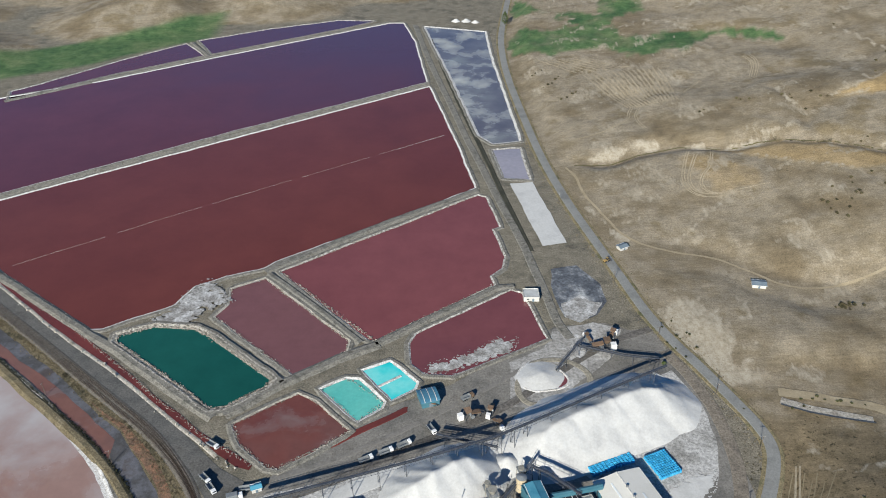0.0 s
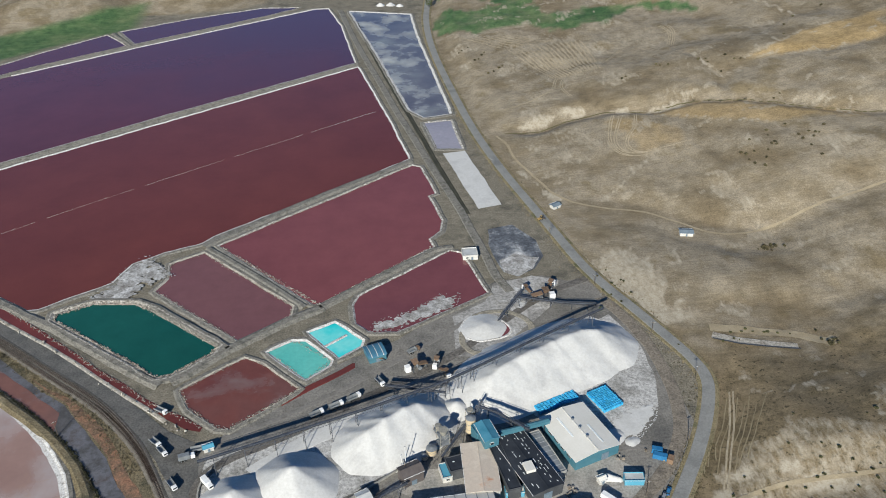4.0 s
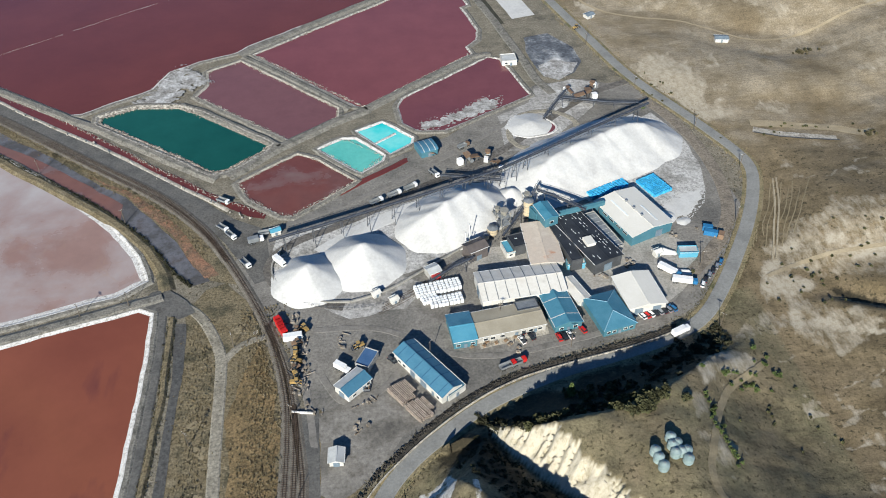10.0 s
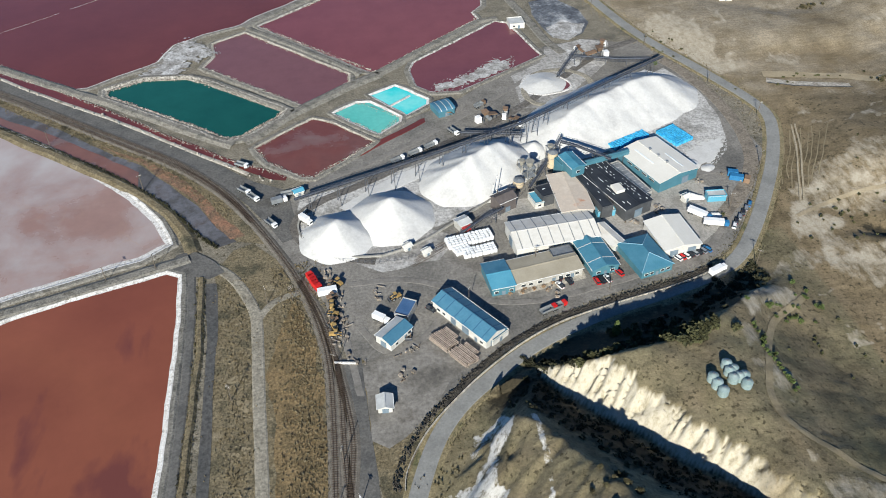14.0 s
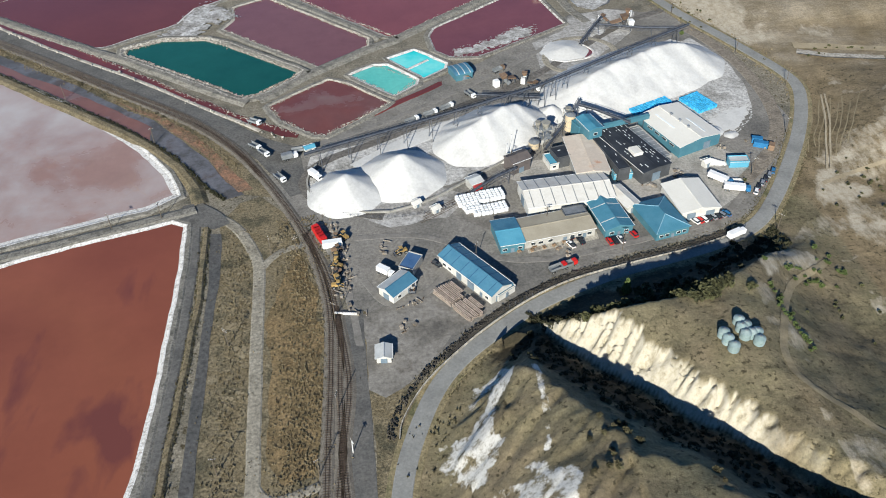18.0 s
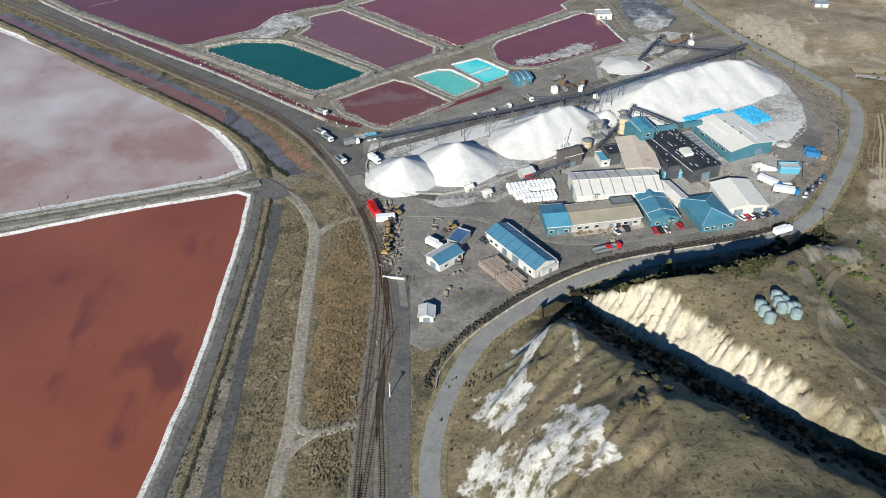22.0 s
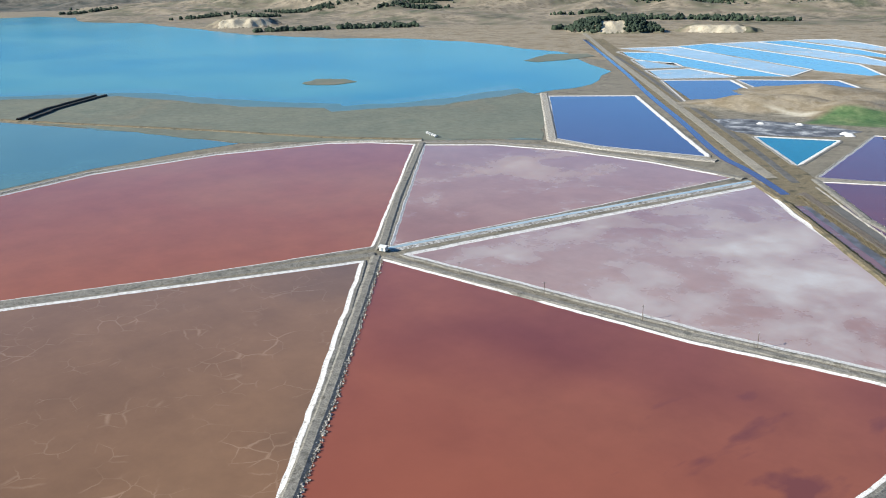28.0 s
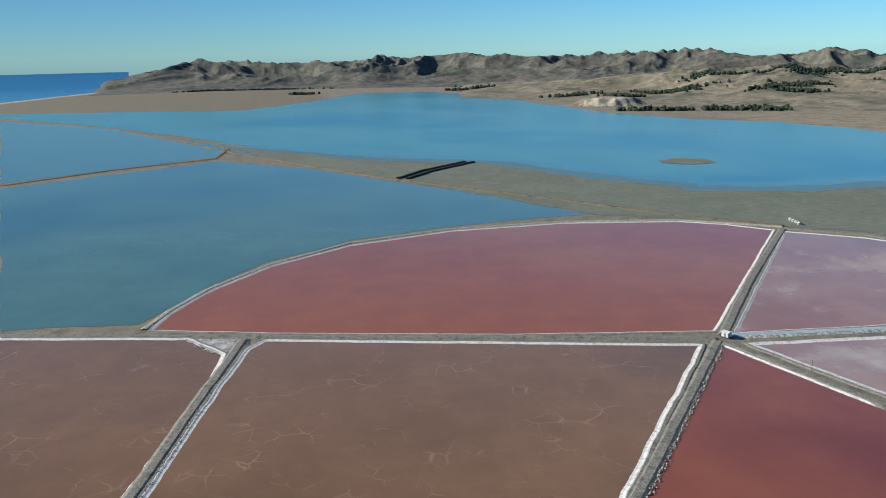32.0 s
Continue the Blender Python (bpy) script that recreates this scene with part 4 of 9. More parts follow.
# ---- ponds ----
def area2(pts):
    return sum(a[0] * b[1] - b[0] * a[1] for a, b in zip(pts, pts[1:] + pts[:1]))


def pond(name, pts, material, label, rim=None, inner=0.5, outer=0.9, h=0.55, amount=0.7, soil=None):
    """A brine sheet with a sloping bank of salt crust and gravel round it."""
    line = jitter(pts, 4, amount, seed=len(label))
    ob = sheet(name, line, 0.1, material, label, "pond", group="salt ponds")
    s = 1 if area2(list(line)) > 0 else -1
    bm = strip(bmesh.new(), line, [(-s * inner, 0.09), (0, 0.2), (s * outer * 0.7, h), (s * outer, h)], True)
    part("salt_bank", bm, rim or M_crust, ob, "salt-crusted bank")
    bm = strip(bmesh.new(), line, [(s * outer, h - 0.004), (s * (outer + 1.6), h * 0.9), (s * (outer + 2.6), 0.0)], True)
    part("gravel_bank", bm, soil or M_dike, ob)
    return ob


pond("salt_pond", [(-385, 705), (-366.4, 721.6), (-306, 784.3), (-258.7, 826.1), (-233.5, 791.9), (-307, 744.9), (-380, 688.5)], W_purple, "narrow purple brine pond behind a low dike", outer=0.8)
pond("salt_pond", [(-247.5, 834.2), (-179.9, 869.1), (-110.7, 895.1), (-72.5, 892.3), (-107.9, 867.4), (-225.7, 796.4)], W_purple, "narrow purple brine pond by the far bank", outer=1.2)
pond("salt_pond", [(-391.4, 687.8), (-311.6, 727.1), (-224.7, 782.5), (-55, 884.4), (-39.9, 884), (-26.4, 825.6), (-13.7, 719.5), (-174.2, 616.3), (-314.4, 520.2), (-348.4, 501.8)], W_purple, "large purple brine pond", rim=M_bank, outer=1.0)
pond("salt_pond", [(-11, 708.9), (8, 613.9), (23.7, 522.8), (-31.7, 481.8), (-103.4, 431.6), (-109.9, 424.3), (-131.7, 415.6), (-148, 405.3), (-152.4, 395.8), (-155.2, 387.6), (-174.5, 375.7), (-190.4, 365.8), (-198.1, 365.4), (-271.7, 422.3), (-340.4, 489.8)], W_maroon, "large maroon brine pond crossed by a dashed salt line", inner=0.6, outer=0.9, rim=M_bank)
pond("salt_pond", [(-99.8, 419.9), (24.5, 512.2), (30.3, 509), (34, 489.7), (37.4, 470), (32.8, 467.2), (38.5, 434.6), (35.9, 422.2), (28.5, 413.3), (30.4, 404.6), (-37, 353.1), (-41.7, 354.6)], W_maroon2, "maroon brine pond with salt along its edge")
pond("salt_pond", [(-124.8, 395.4), (-125.6, 402.7), (-107.2, 412.9), (-51.5, 353.7), (-52.5, 344.3), (-75.5, 325.4), (-78.7, 326.7), (-129.7, 375.7), (-124.1, 387.2)], W_rose, "small dull rose brine pond", inner=0.3, outer=1.0, rim=M_paledirt)
pond("salt_pond", [(-179.6, 359.7), (-160.9, 367.4), (-138.3, 365.1), (-127.2, 357.6), (-88.6, 323), (-90.8, 317.5), (-109.2, 302.8), (-116.6, 302.1), (-126.9, 312.2), (-178.8, 354.4)], W_green, "dark green brine pond with a stony bank", rim=M_rubble, outer=3.0, h=1.0)
pond("salt_pond", [(-18.5, 351.4), (-15.6, 359.1), (40.1, 399.3), (46.5, 395.9), (51.1, 374.3), (56.3, 354.3), (36, 342.8), (4.1, 325.3), (-10.5, 326.8), (-17.1, 334.4)], W_rose2, "rose brine pond with white salt along one side", inner=0.3, outer=0.8)
pond("settling_pond", [(-62.7, 315.5), (-50.6, 323.8), (-43.8, 322.9), (-29.8, 305.8), (-31, 302.3), (-42.2, 292.7)], W_cyan, "small turquoise settling pond with a white rim", rim=M_bank, outer=1.2)
pond("settling_pond", [(-42.3, 329.4), (-28.5, 336.7), (-13.3, 320), (-14.6, 315.8), (-26.2, 307.4)], W_cyan2, "bright turquoise settling pond crossed by a sandbar", rim=M_bank, outer=1.2)
pond("salt_pond", [(-102.7, 291.5), (-73.8, 312.8), (-63.6, 306.6), (-44.9, 286.1), (-75.8, 262.9), (-81.7, 264.3), (-95.9, 277.6)], W_brownred, "shallow brownish red brine pond", inner=0.2, outer=0.8, rim=M_paledirt)
pond("salt_pond", [(-425.3, 139), (-326.1, 160.2), (-234.7, 179.1), (-174.8, 199.7), (-138.5, 208.6), (-133.4, 205.5), (-132.4, 184), (-133, 161), (-133.8, 137), (-134.5, 116), (-135.6, 100), (-139, 68), (-144, 36), (-165, -60), (-190, -150), (-89.3, -164.4)], W_red, "large orange-red brine pond", rim=M_bank, inner=0.6, outer=1.4)
pond("salt_pond", [(-422.3, 154.9), (-399.1, 279.4), (-366.9, 447.3), (-305.5, 391.9), (-255.8, 354), (-213.2, 318.5), (-180.8, 289), (-156.8, 262.2), (-143.7, 241.9), (-138.1, 226.8), (-150, 219.4), (-243.6, 192.6), (-322.1, 177.5)], W_pink, "pale pink brine pond with drifts of white salt", rim=M_bank, inner=2.2, outer=1.6)
pond("salt_pond", [(-441.6, 159), (-661.5, 357.4), (-617.5, 402.2), (-548.1, 434.5), (-470.9, 450.2), (-394, 453.6), (-419.5, 290.8)], W_pink2, "pale mauve brine pond", rim=M_bank, outer=1.6)
pond("salt_pond", [(-448.6, 148.3), (-671.6, 351.2), (-708.1, 324.8), (-734.1, 293.3), (-764, 191.2), (-766.9, 80.8), (-739.5, -17.6), (-688.6, -87.8), (-630.1, -134.6), (-583.9, -159.1), (-554.8, -167), (-524.5, -92.4), (-480.3, 33.9)], W_fan, "fan-shaped pink brine pond", rim=M_bank, outer=1.6)
pond("salt_pond", [(-429, 128), (-513.3, -103), (-500.8, -113.1), (-440.2, -131.8), (-239.2, -187.7), (-174, -92.4)], W_brown, "brown brine pond with cracked salt ridges", rim=M_bank, inner=1.2, outer=1.5, amount=0.7)
pond("salt_pond", [(-530, -147.3), (-497.8, -127), (-435.6, -139.7), (-247.2, -197.2), (-480, -420), (-760, -380), (-565.4, -254)], W_brown, "brown brine pond under a salt-crusted corner", rim=M_bank, inner=0.9, outer=1.9, amount=1.2)
pond("salt_pond", [(-784.5, 652.7), (-708.5, 728.3), (-615.9, 646.6), (-450.4, 503.4), (-544.9, 470.7), (-597.4, 468.7)], W_blue, "blue-violet brine pond with white banks", rim=M_bank, inner=1.2, outer=3.0)
pond("salt_pond", [(-466.5, 607), (-405.1, 642.6), (-381.2, 528.8)], W_teal, "triangular blue-green pond with a white rim", rim=M_bank, outer=3.0)
pond("salt_pond", [(-17.3, 872.4), (45.5, 854.7), (47.7, 784), (61.2, 597.6), (39.6, 593), (29.6, 608.3), (9.6, 727.1)], W_grey, "long grey pond filmed with salt between white banks", rim=M_bank, outer=1.8)
pond("salt_pond", [(39, 582.2), (60.2, 584.8), (63.5, 534.7), (44.8, 536.7)], W_lilac, "small lilac-grey pond", rim=M_crust, outer=1.4)
sheet("salt_flat", [(48.7, 528.2), (64.7, 530.4), (79.3, 450.2), (63.3, 445.8)], 0.3, M_salt, "dry white salt flat between road and ditch", "salt flat", amount=0.8)
sheet("slag_yard", [(66, 421), (82, 424), (93, 405), (94, 388), (87, 374), (76, 368), (68, 373), (65, 388), (64, 404)], 0.3, M_slag, "black and white slag yard", "yard", amount=1.2)
sheet("salt_spill", [(67, 386), (69, 372.5), (77, 368.5), (86.5, 374.5), (91, 387), (84, 388), (79, 394), (73, 388)], 0.34, M_crustpatch, "white salt spilled at the end of the slag yard", "salt spill", amount=1.4, step=3)
sheet("salt_pad", [(60.7, 345.7), (72.9, 358.7), (80, 347.9), (72.7, 337.5)], 0.2, M_crustpatch, "pale salt-dusted pad beside the screening plant", "pad", amount=0.4)


def inside(x, y, pts):
    hit = False
    for (ax, ay), (bx, by) in zip(pts, pts[1:] + pts[:1]):
        if (ay > y) != (by > y) and x < (bx - ax) * (y - ay) / (by - ay) + ax:
            hit = not hit
    return hit


def crust(pts, z, n, label, seed, big=4.0, material=None):
    """Salt crust in ragged overlapping plates, thick in the middle and broken up towards the edge."""
    rnd = random.Random(seed)
    bm = bmesh.new()
    pa = np.array(pts)
    lo, hi = pa.min(0), pa.max(0)
    ring = list(pts) + [pts[0]]
    made = 0
    for _ in range(n * 6):
        x, y = rnd.uniform(lo[0] - 2, hi[0] + 2), rnd.uniform(lo[1] - 2, hi[1] + 2)
        d = float(near_line(np.array([x]), np.array([y]), ring)[0][0])
        d = d if inside(x, y, pts) else -d
        if d < -1.6 or made >= n:
            continue
        r = rnd.uniform(0.5, 1.0) * min(big, 0.45 + max(d, 0) * 0.7)
        made += 1
        k = 11
        vs = []
        for i in range(k):
            w = i * 2 * math.pi / k
            rr = r * (0.75 + 0.5 * noise.noise(Vector((x + math.cos(w) * 1.3, y + math.sin(w) * 1.3, seed))))
            vs.append(bm.verts.new((x + math.cos(w) * rr * 1.3, y + math.sin(w) * rr, z + made * 0.0006)))
        bm.faces.new(vs)
    tagged(link_mesh("salt_crust_patch", bm, material or M_crustpatch), label, "salt crust", kind="stuff")


crust([(-10.5, 325.5), (4.2, 327.5), (36, 342.8), (40, 354.5), (29.2, 354.6), (10.4, 340.8), (-7.6, 334.2)], 0.16, 260, "broken white salt crust at the pond's edge", 2)
crust([(-152.4, 395.3), (-140.9, 414.1), (-130.5, 402), (-122, 390.5), (-131.1, 383.5), (-143.9, 365.4), (-165.7, 371.8), (-154.7, 385.9)], 0.75, 240, "grey-white crusted shore between two ponds", 3)
crust([(-532.7, -152.1), (-521.3, -114.8), (-500.2, -123.0), (-501.0, -133.9), (-518.3, -142.4)], 0.3, 200, "white salt crust in the corner of the brown pond", 4, 6.0)

DIKES = (
    ([(-346.7, 494.3), (-312.3, 515.3), (-172.6, 609), (-11.1, 714.1)], 0.6, M_dike), ([(-381.9, 683.6), (-308.6, 733.9), (-227.2, 788.7), (-55.2, 888.1)], 2.2, M_dike), ([(-108.5, 420), (-66.9, 453.7), (-31.7, 479.6), (24.8, 518.7)], 3.2, M_dike), ([(-105.4, 418.2), (-73, 383.8), (-44.6, 351.7)], 2.2, M_dike), ([(-36.8, 350.7), (-8, 372.5), (32, 401.7), (42.1, 402.7)], 2.6, M_dike),
    ([(-108.2, 298.1), (-82.6, 320), (-55.6, 339.3), (-35.3, 350.7)], 3.4, M_dike), ([(-347.5, 493.9), (-269.8, 418.1), (-195.8, 361.4), (-177, 348.7), (-125.2, 305.3), (-112.5, 296.2)], 3.0, M_dike), ([(-129.2, 362.5), (-107.3, 343.2), (-82.7, 320.8)], 2.6, M_dike), ([(-253.8, 829.3), (-227.2, 788.7)], 1.8, M_dike),
    ([(-427.9, 143.7), (-328.7, 162.9), (-239.1, 185.7), (-176, 202.3), (-129.7, 215.9)], 3.2, M_dike), ([(-439.2, 148.9), (-528.2, 226.8), (-672, 361.2)], 4.0, M_dike), ([(-437.2, 152.8), (-412.6, 283.2), (-377.5, 452.3)], 5.0, M_crust), ([(-436.3, 141.5), (-474.7, 31.9), (-523.6, -112.1), (-573.4, -255.8)], 2.6, M_dike), ([(-431.1, 140.2), (-310.5, 33), (-249.8, -22.8), (-189.1, -78.6)], 3.4, M_dike), ([(-519.3, -114.9), (-441.9, -137.2), (-348.7, -162.7), (-255.5, -188.2)], 3.4, M_dike),
    ([(-681, 368.1), (-714.9, 329.2), (-741.2, 297.5), (-771.4, 194.4), (-776.6, 83.5), (-750.4, -15.9), (-696, -87.3), (-637.6, -134.6), (-591.6, -159.4), (-556.7, -172.6)], 2.4, M_rubble), ([(-377.6, 454.6), (-328, 418), (-227.2, 329.3), (-196, 302.7), (-167.1, 277.6), (-153.2, 263.5), (-139.7, 246.7), (-130.5, 229.5), (-127.9, 219)], 2.6, M_drygrass), ([(-675.7, 364.2), (-628, 412.1), (-555.6, 442.9), (-478.3, 460.1), (-385.7, 457.3)], 5.0, M_dike), ([(-805.8, 665.3), (-592.1, 458.4), (-538.4, 463.2), (-435.3, 494.2)], 7.0, M_rubble),
    ([(-685.2, 371.3), (-760.8, 309), (-879.8, 241), (-1103.4, 99.5), (-1269, 16.7), (-1542.3, -106.8), (-2150.5, -352.8), (-2639.4, -698.6)], 5.0, M_drygrass), ([(-1577.2, -101.3), (-1432.6, -126.3), (-1353.6, -271.6), (-1246.8, -400.1)], 4.0, M_drygrass),
)
for pts, w, m in DIKES:
    dike(pts, w, 0.95, 2.2, material=m)
line = new("salt_line")
tagged(line, "thin broken line of salt across the brine", "salt line", kind="structure")
DASH = jitter([(-272.8, 424.8), (-184.9, 486.4), (-115.6, 532.6), (-61.1, 567.9), (8, 612.9)], 7, 0.5, False)
for i in range(0, len(DASH) - 1):
    if i % 9:
        w = 0.06 + 0.2 * (i > len(DASH) * 0.82)
        part("salt_dash", strip(bmesh.new(), DASH[i:i + 2], [(-w, 0.11), (0, 0.2), (w, 0.11)]), M_paledirt, line)
# the pale canal between two banks
dike([(-437.2, 152.8), (-412.6, 283.2), (-377.5, 452.3)], 3.4, 1.02, 0.3, "canal", "narrow pale blue canal on the dike", W_canal, 0.2)

# ---- lake, mud and sea ----
sheet("lake", [(-2918.5, -852.8), (-2797.5, -418.7), (-2651.7, -37.6), (-2960.7, 180.4), (-3525.9, 472.6), (-3434.6, 738.4), (-3087.1, 846.8), (-2421.6, 848.4), (-2018.5, 854.5), (-1750, 933.3), (-1578.9, 1057.6), (-1406.1, 1078.9), (-1114.1, 1035.3), (-885, 888.8), (-809.4, 768.9), (-819.1, 647.5), (-821.5, 509.9), (-879.9, 385.8), (-894.5, 387.5), (-976.9, 319.9), (-1085.8, 272.7), (-1164.8, 243), (-1280, 85.4), (-1482.6, 23), (-1624.7, -75.1), (-1904.1, -215.8), (-2217.4, -385.2), (-2859, -838.1)], 0.16, W_lake, "broad shallow blue lake", "lake", amount=18, step=40)
sheet("lagoon", [(-1225, -395.4), (-1399, -119.7), (-1244.3, 13.7), (-1084.3, 95.4), (-912.6, 187.3), (-797.4, 229.8), (-797.1, 181.5), (-789, 87), (-761.6, -14.1), (-707.3, -86.6), (-646.9, -134.6), (-598.2, -159.7), (-570.1, -175.2), (-584.1, -258.1)], 0.14, W_lagoon, "blue-green lagoon behind a dam", "lagoon", amount=3, step=20)
sheet("lagoon", [(-2566.3, -682.9), (-2150.5, -352.8), (-1601.1, -110.7), (-1462.5, -121.7), (-1269.5, -405)], 0.14, W_lagoon, "pale blue lagoon by the far dam", "lagoon", amount=5, step=30)
sheet("mudflat", [(-1648.3, -125.2), (-1320.3, 92.3), (-1205.3, 256.2), (-1006.2, 333.6), (-919.6, 402.3), (-890.6, 392.3), (-831.6, 518.1), (-829.8, 658), (-778.1, 645.9), (-605.8, 460.6), (-661.6, 394.6), (-687.9, 364.2), (-746, 300.3), (-802.8, 232.3), (-1103.4, 99.5), (-1269, 16.7)], 0.22, M_mud, "grey-green mudflat along the lake", "mudflat", amount=8, step=20)
def swell(pts, by, reach):
    """An outline whose first points are pushed outwards."""
    s_ = 1 if area2(list(pts)) > 0 else -1
    out = []
    for i, p in enumerate(pts):
        d = (Vector(pts[(i + 1) % len(pts)]) - Vector(pts[i - 1])).normalized()
        k = by if i < reach else 0
        out.append((p[0] + s_ * d.y * k, p[1] - s_ * d.x * k))
    return out


MUDFLAT = [(-1648.3, -125.2), (-1320.3, 92.3), (-1205.3, 256.2), (-1006.2, 333.6), (-919.6, 402.3), (-890.6, 392.3), (-831.6, 518.1), (-829.8, 658), (-778.1, 645.9), (-605.8, 460.6), (-661.6, 394.6), (-687.9, 364.2), (-746, 300.3), (-802.8, 232.3), (-1103.4, 99.5), (-1269, 16.7)]
for by, z, material in ((75, 0.18, W_shallow), (38, 0.2, W_shoal)):
    sheet("shallows", swell(MUDFLAT, by, 8), z, material, "shallow water over pale mud along the lake shore", "lake", amount=14, step=22)
sheet("island", [(-1127.9, 493.2), (-1155, 533.9), (-1121.5, 564.4), (-1081.7, 561), (-1077.1, 526.2), (-1103.3, 493.5)], 0.5, M_mud, "low mud island in the lake", "island", amount=4, step=12)
sheet("island", [(-1089.6, 906.3), (-1126.8, 1005.4), (-1081.7, 1058.3), (-1040.8, 1033.7), (-1044.2, 960.5), (-1056.3, 906.2)], 0.5, M_mud, "low mud spit in the lake", "island", amount=4, step=12)
for k in (-7, 7):
    dike([(p[0] + k * 0.6, p[1] + k * 0.8) for p in [(-1102.4, 109.2), (-1159.2, 155.1), (-1229.6, 237.9)]], 3.2, 2.4, 1.4, "jetty", "long dark stone jetty in the lake", M_jetty, 1.5)

EYE = (-45, -122, 160)


def far_place(az, dist):
    """A place at a compass angle, drawn in towards the viewer beyond 4.6 km and lifted, as the far sea rises to its horizon."""
    r = dist if dist < 4600 else 4600 + (1 - 4600 / dist) * 1500
    return (EYE[0] - math.sin(az) * r, EYE[1] + math.cos(az) * r, EYE[2] * (1 - r / dist) if dist > 4600 else 0)


bm = bmesh.new()
grid = []
SHORE = lambda deg: float(np.interp(deg, [95, 98, 104, 110, 120, 171], [4700, 4200, 3430, 2950, 2450, 2000]))
for i in range(37):
    deg = 95 + i * 2.1
    shore = SHORE(deg)
    grid.append([bm.verts.new(Vector(far_place(radians(deg), shore * (10600 / shore) ** (j / 14))) + Vector((0, 0, 0.3))) for j in range(15)])
for a, b in zip(grid, grid[1:]):
    for j in range(14):
        bm.faces.new((a[j], b[j], b[j + 1], a[j + 1]))
bmesh.ops.recalc_face_normals(bm, faces=bm.faces)
tagged(link_mesh("sea", bm, W_sea, None, True), "deep blue open sea beyond the spit", "sea", kind="structure")
bm = bmesh.new()
strip(bm, [far_place(radians(95 + i * 2.1), SHORE(95 + i * 2.1) - 15) for i in range(37)], [(-22, 0.2), (-6, 2), (6, 2), (26, 0.2)])
tagged(link_mesh("beach", bm, M_beach), "pale shingle beach along the sea", "beach", kind="structure")


def lattice_noise(x, y, seed):
    """Smooth noise on whole arrays, about -1 to 1."""
    turn = np.random.RandomState(seed).rand(256, 256) * 2 * math.pi
    xi, yi = np.floor(x).astype(int), np.floor(y).astype(int)
    u, v = x - xi, y - yi
    su, sv = u * u * u * (u * (u * 6 - 15) + 10), v * v * v * (v * (v * 6 - 15) + 10)

    def corner(i, j):
        a = turn[(xi + i) & 255, (yi + j) & 255]
        return np.cos(a) * (u - i) + np.sin(a) * (v - j)
    low = corner(0, 0) * (1 - su) + corner(1, 0) * su
    high = corner(0, 1) * (1 - su) + corner(1, 1) * su
    return (low * (1 - sv) + high * sv) * 1.5


def ridges_at(x, y, scale, octaves, seed):
    """Branching ridges: sharp crests, 0 in the valleys and 1 on top."""
    out, weight, amp, total = np.zeros(x.shape), np.ones(x.shape), 1.0, 0.0
    for k in range(octaves):
        n = np.clip(1 - np.abs(lattice_noise(x * scale, y * scale, seed + k)), 0, 1) ** 1.8 * weight
        weight = np.clip(n * 1.6, 0, 1)
        out, total = out + n * amp, total + amp
        amp, scale = amp * 0.46, scale * 2.03
    return out / total


def range_mesh(name, az0, az1, start, deep, nr, na, heights, seed, material, label, fixed=True):
    """Hills drawn on rings round the lake: branching spurs and gullies between a skyline and a plain."""
    az = np.linspace(az0, az1, na)
    A, R = np.meshgrid(az, np.linspace(0, 1, nr))
    R0 = np.interp(A, [s[0] for s in start], [s[1] for s in start])
    RR = R0 + deep * R
    x = EYE[0] - np.sin(np.radians(A)) * RR
    y = EYE[1] + np.cos(np.radians(A)) * RR
    top = np.interp(A, [h[0] for h in heights], [h[1] for h in heights])
    wx = x + lattice_noise(x * 0.0016, y * 0.0016, seed + 30) * 160
    wy = y + lattice_noise(x * 0.0016, y * 0.0016, seed + 31) * 160
    crest = ridges_at(wx, wy, 0.0019, 5, seed)
    broad = lattice_noise(x * 0.0011, y * 0.0011, seed + 40)
    rise = smooth01(R / 0.75) * 0.75 + np.clip(R / 0.75, 0, 1) * 0.25
    z = top * rise * (0.15 + 1.1 * crest + 0.3 * broad) + lattice_noise(x * 0.02, y * 0.02, seed + 50) * 1.5 * rise
    z = np.where(R > 0.8, z * (1 - (R - 0.8) * 2), z)
    if fixed:
        # keep the skyline where it is seen over the lake
        aim = (top - EYE[2]) / (R0 + 0.7 * deep)
        k = np.min((aim * RR + EYE[2]) / np.maximum(z, 1.0), 0)
        k = np.convolve(np.pad(k, 12, mode="edge"), np.ones(25) / 25, "valid")
        z = z * np.clip(k, 0.4, 3)[None, :]
    z = np.maximum(z, -1) * smooth01((A - az0) / 1.5) * smooth01((az1 - A) / 1.2) - (R == 0) * 2
    m = bpy.data.meshes.new(name)
    q = [(j * na + i, j * na + i + 1, (j + 1) * na + i + 1, (j + 1) * na + i) for j in range(nr - 1) for i in range(na - 1)]
    m.from_pydata(np.stack([x.ravel(), y.ravel(), z.ravel()], 1).tolist(), [], q)
    m.shade_smooth()
    m.flip_normals()
    m.materials.append(material)
    tagged(new(name, m), label, "hills", kind="structure")

    def stand(a, r):
        i = min(na - 1, max(0, int((a - az0) / (az1 - az0) * (na - 1) + 0.5)))
        j = min(nr - 1, max(0, int((r - R0[0, i]) / deep * (nr - 1) + 0.5)))
        return float(x[j, i]), float(y[j, i]), float(z[j, i])
    return stand


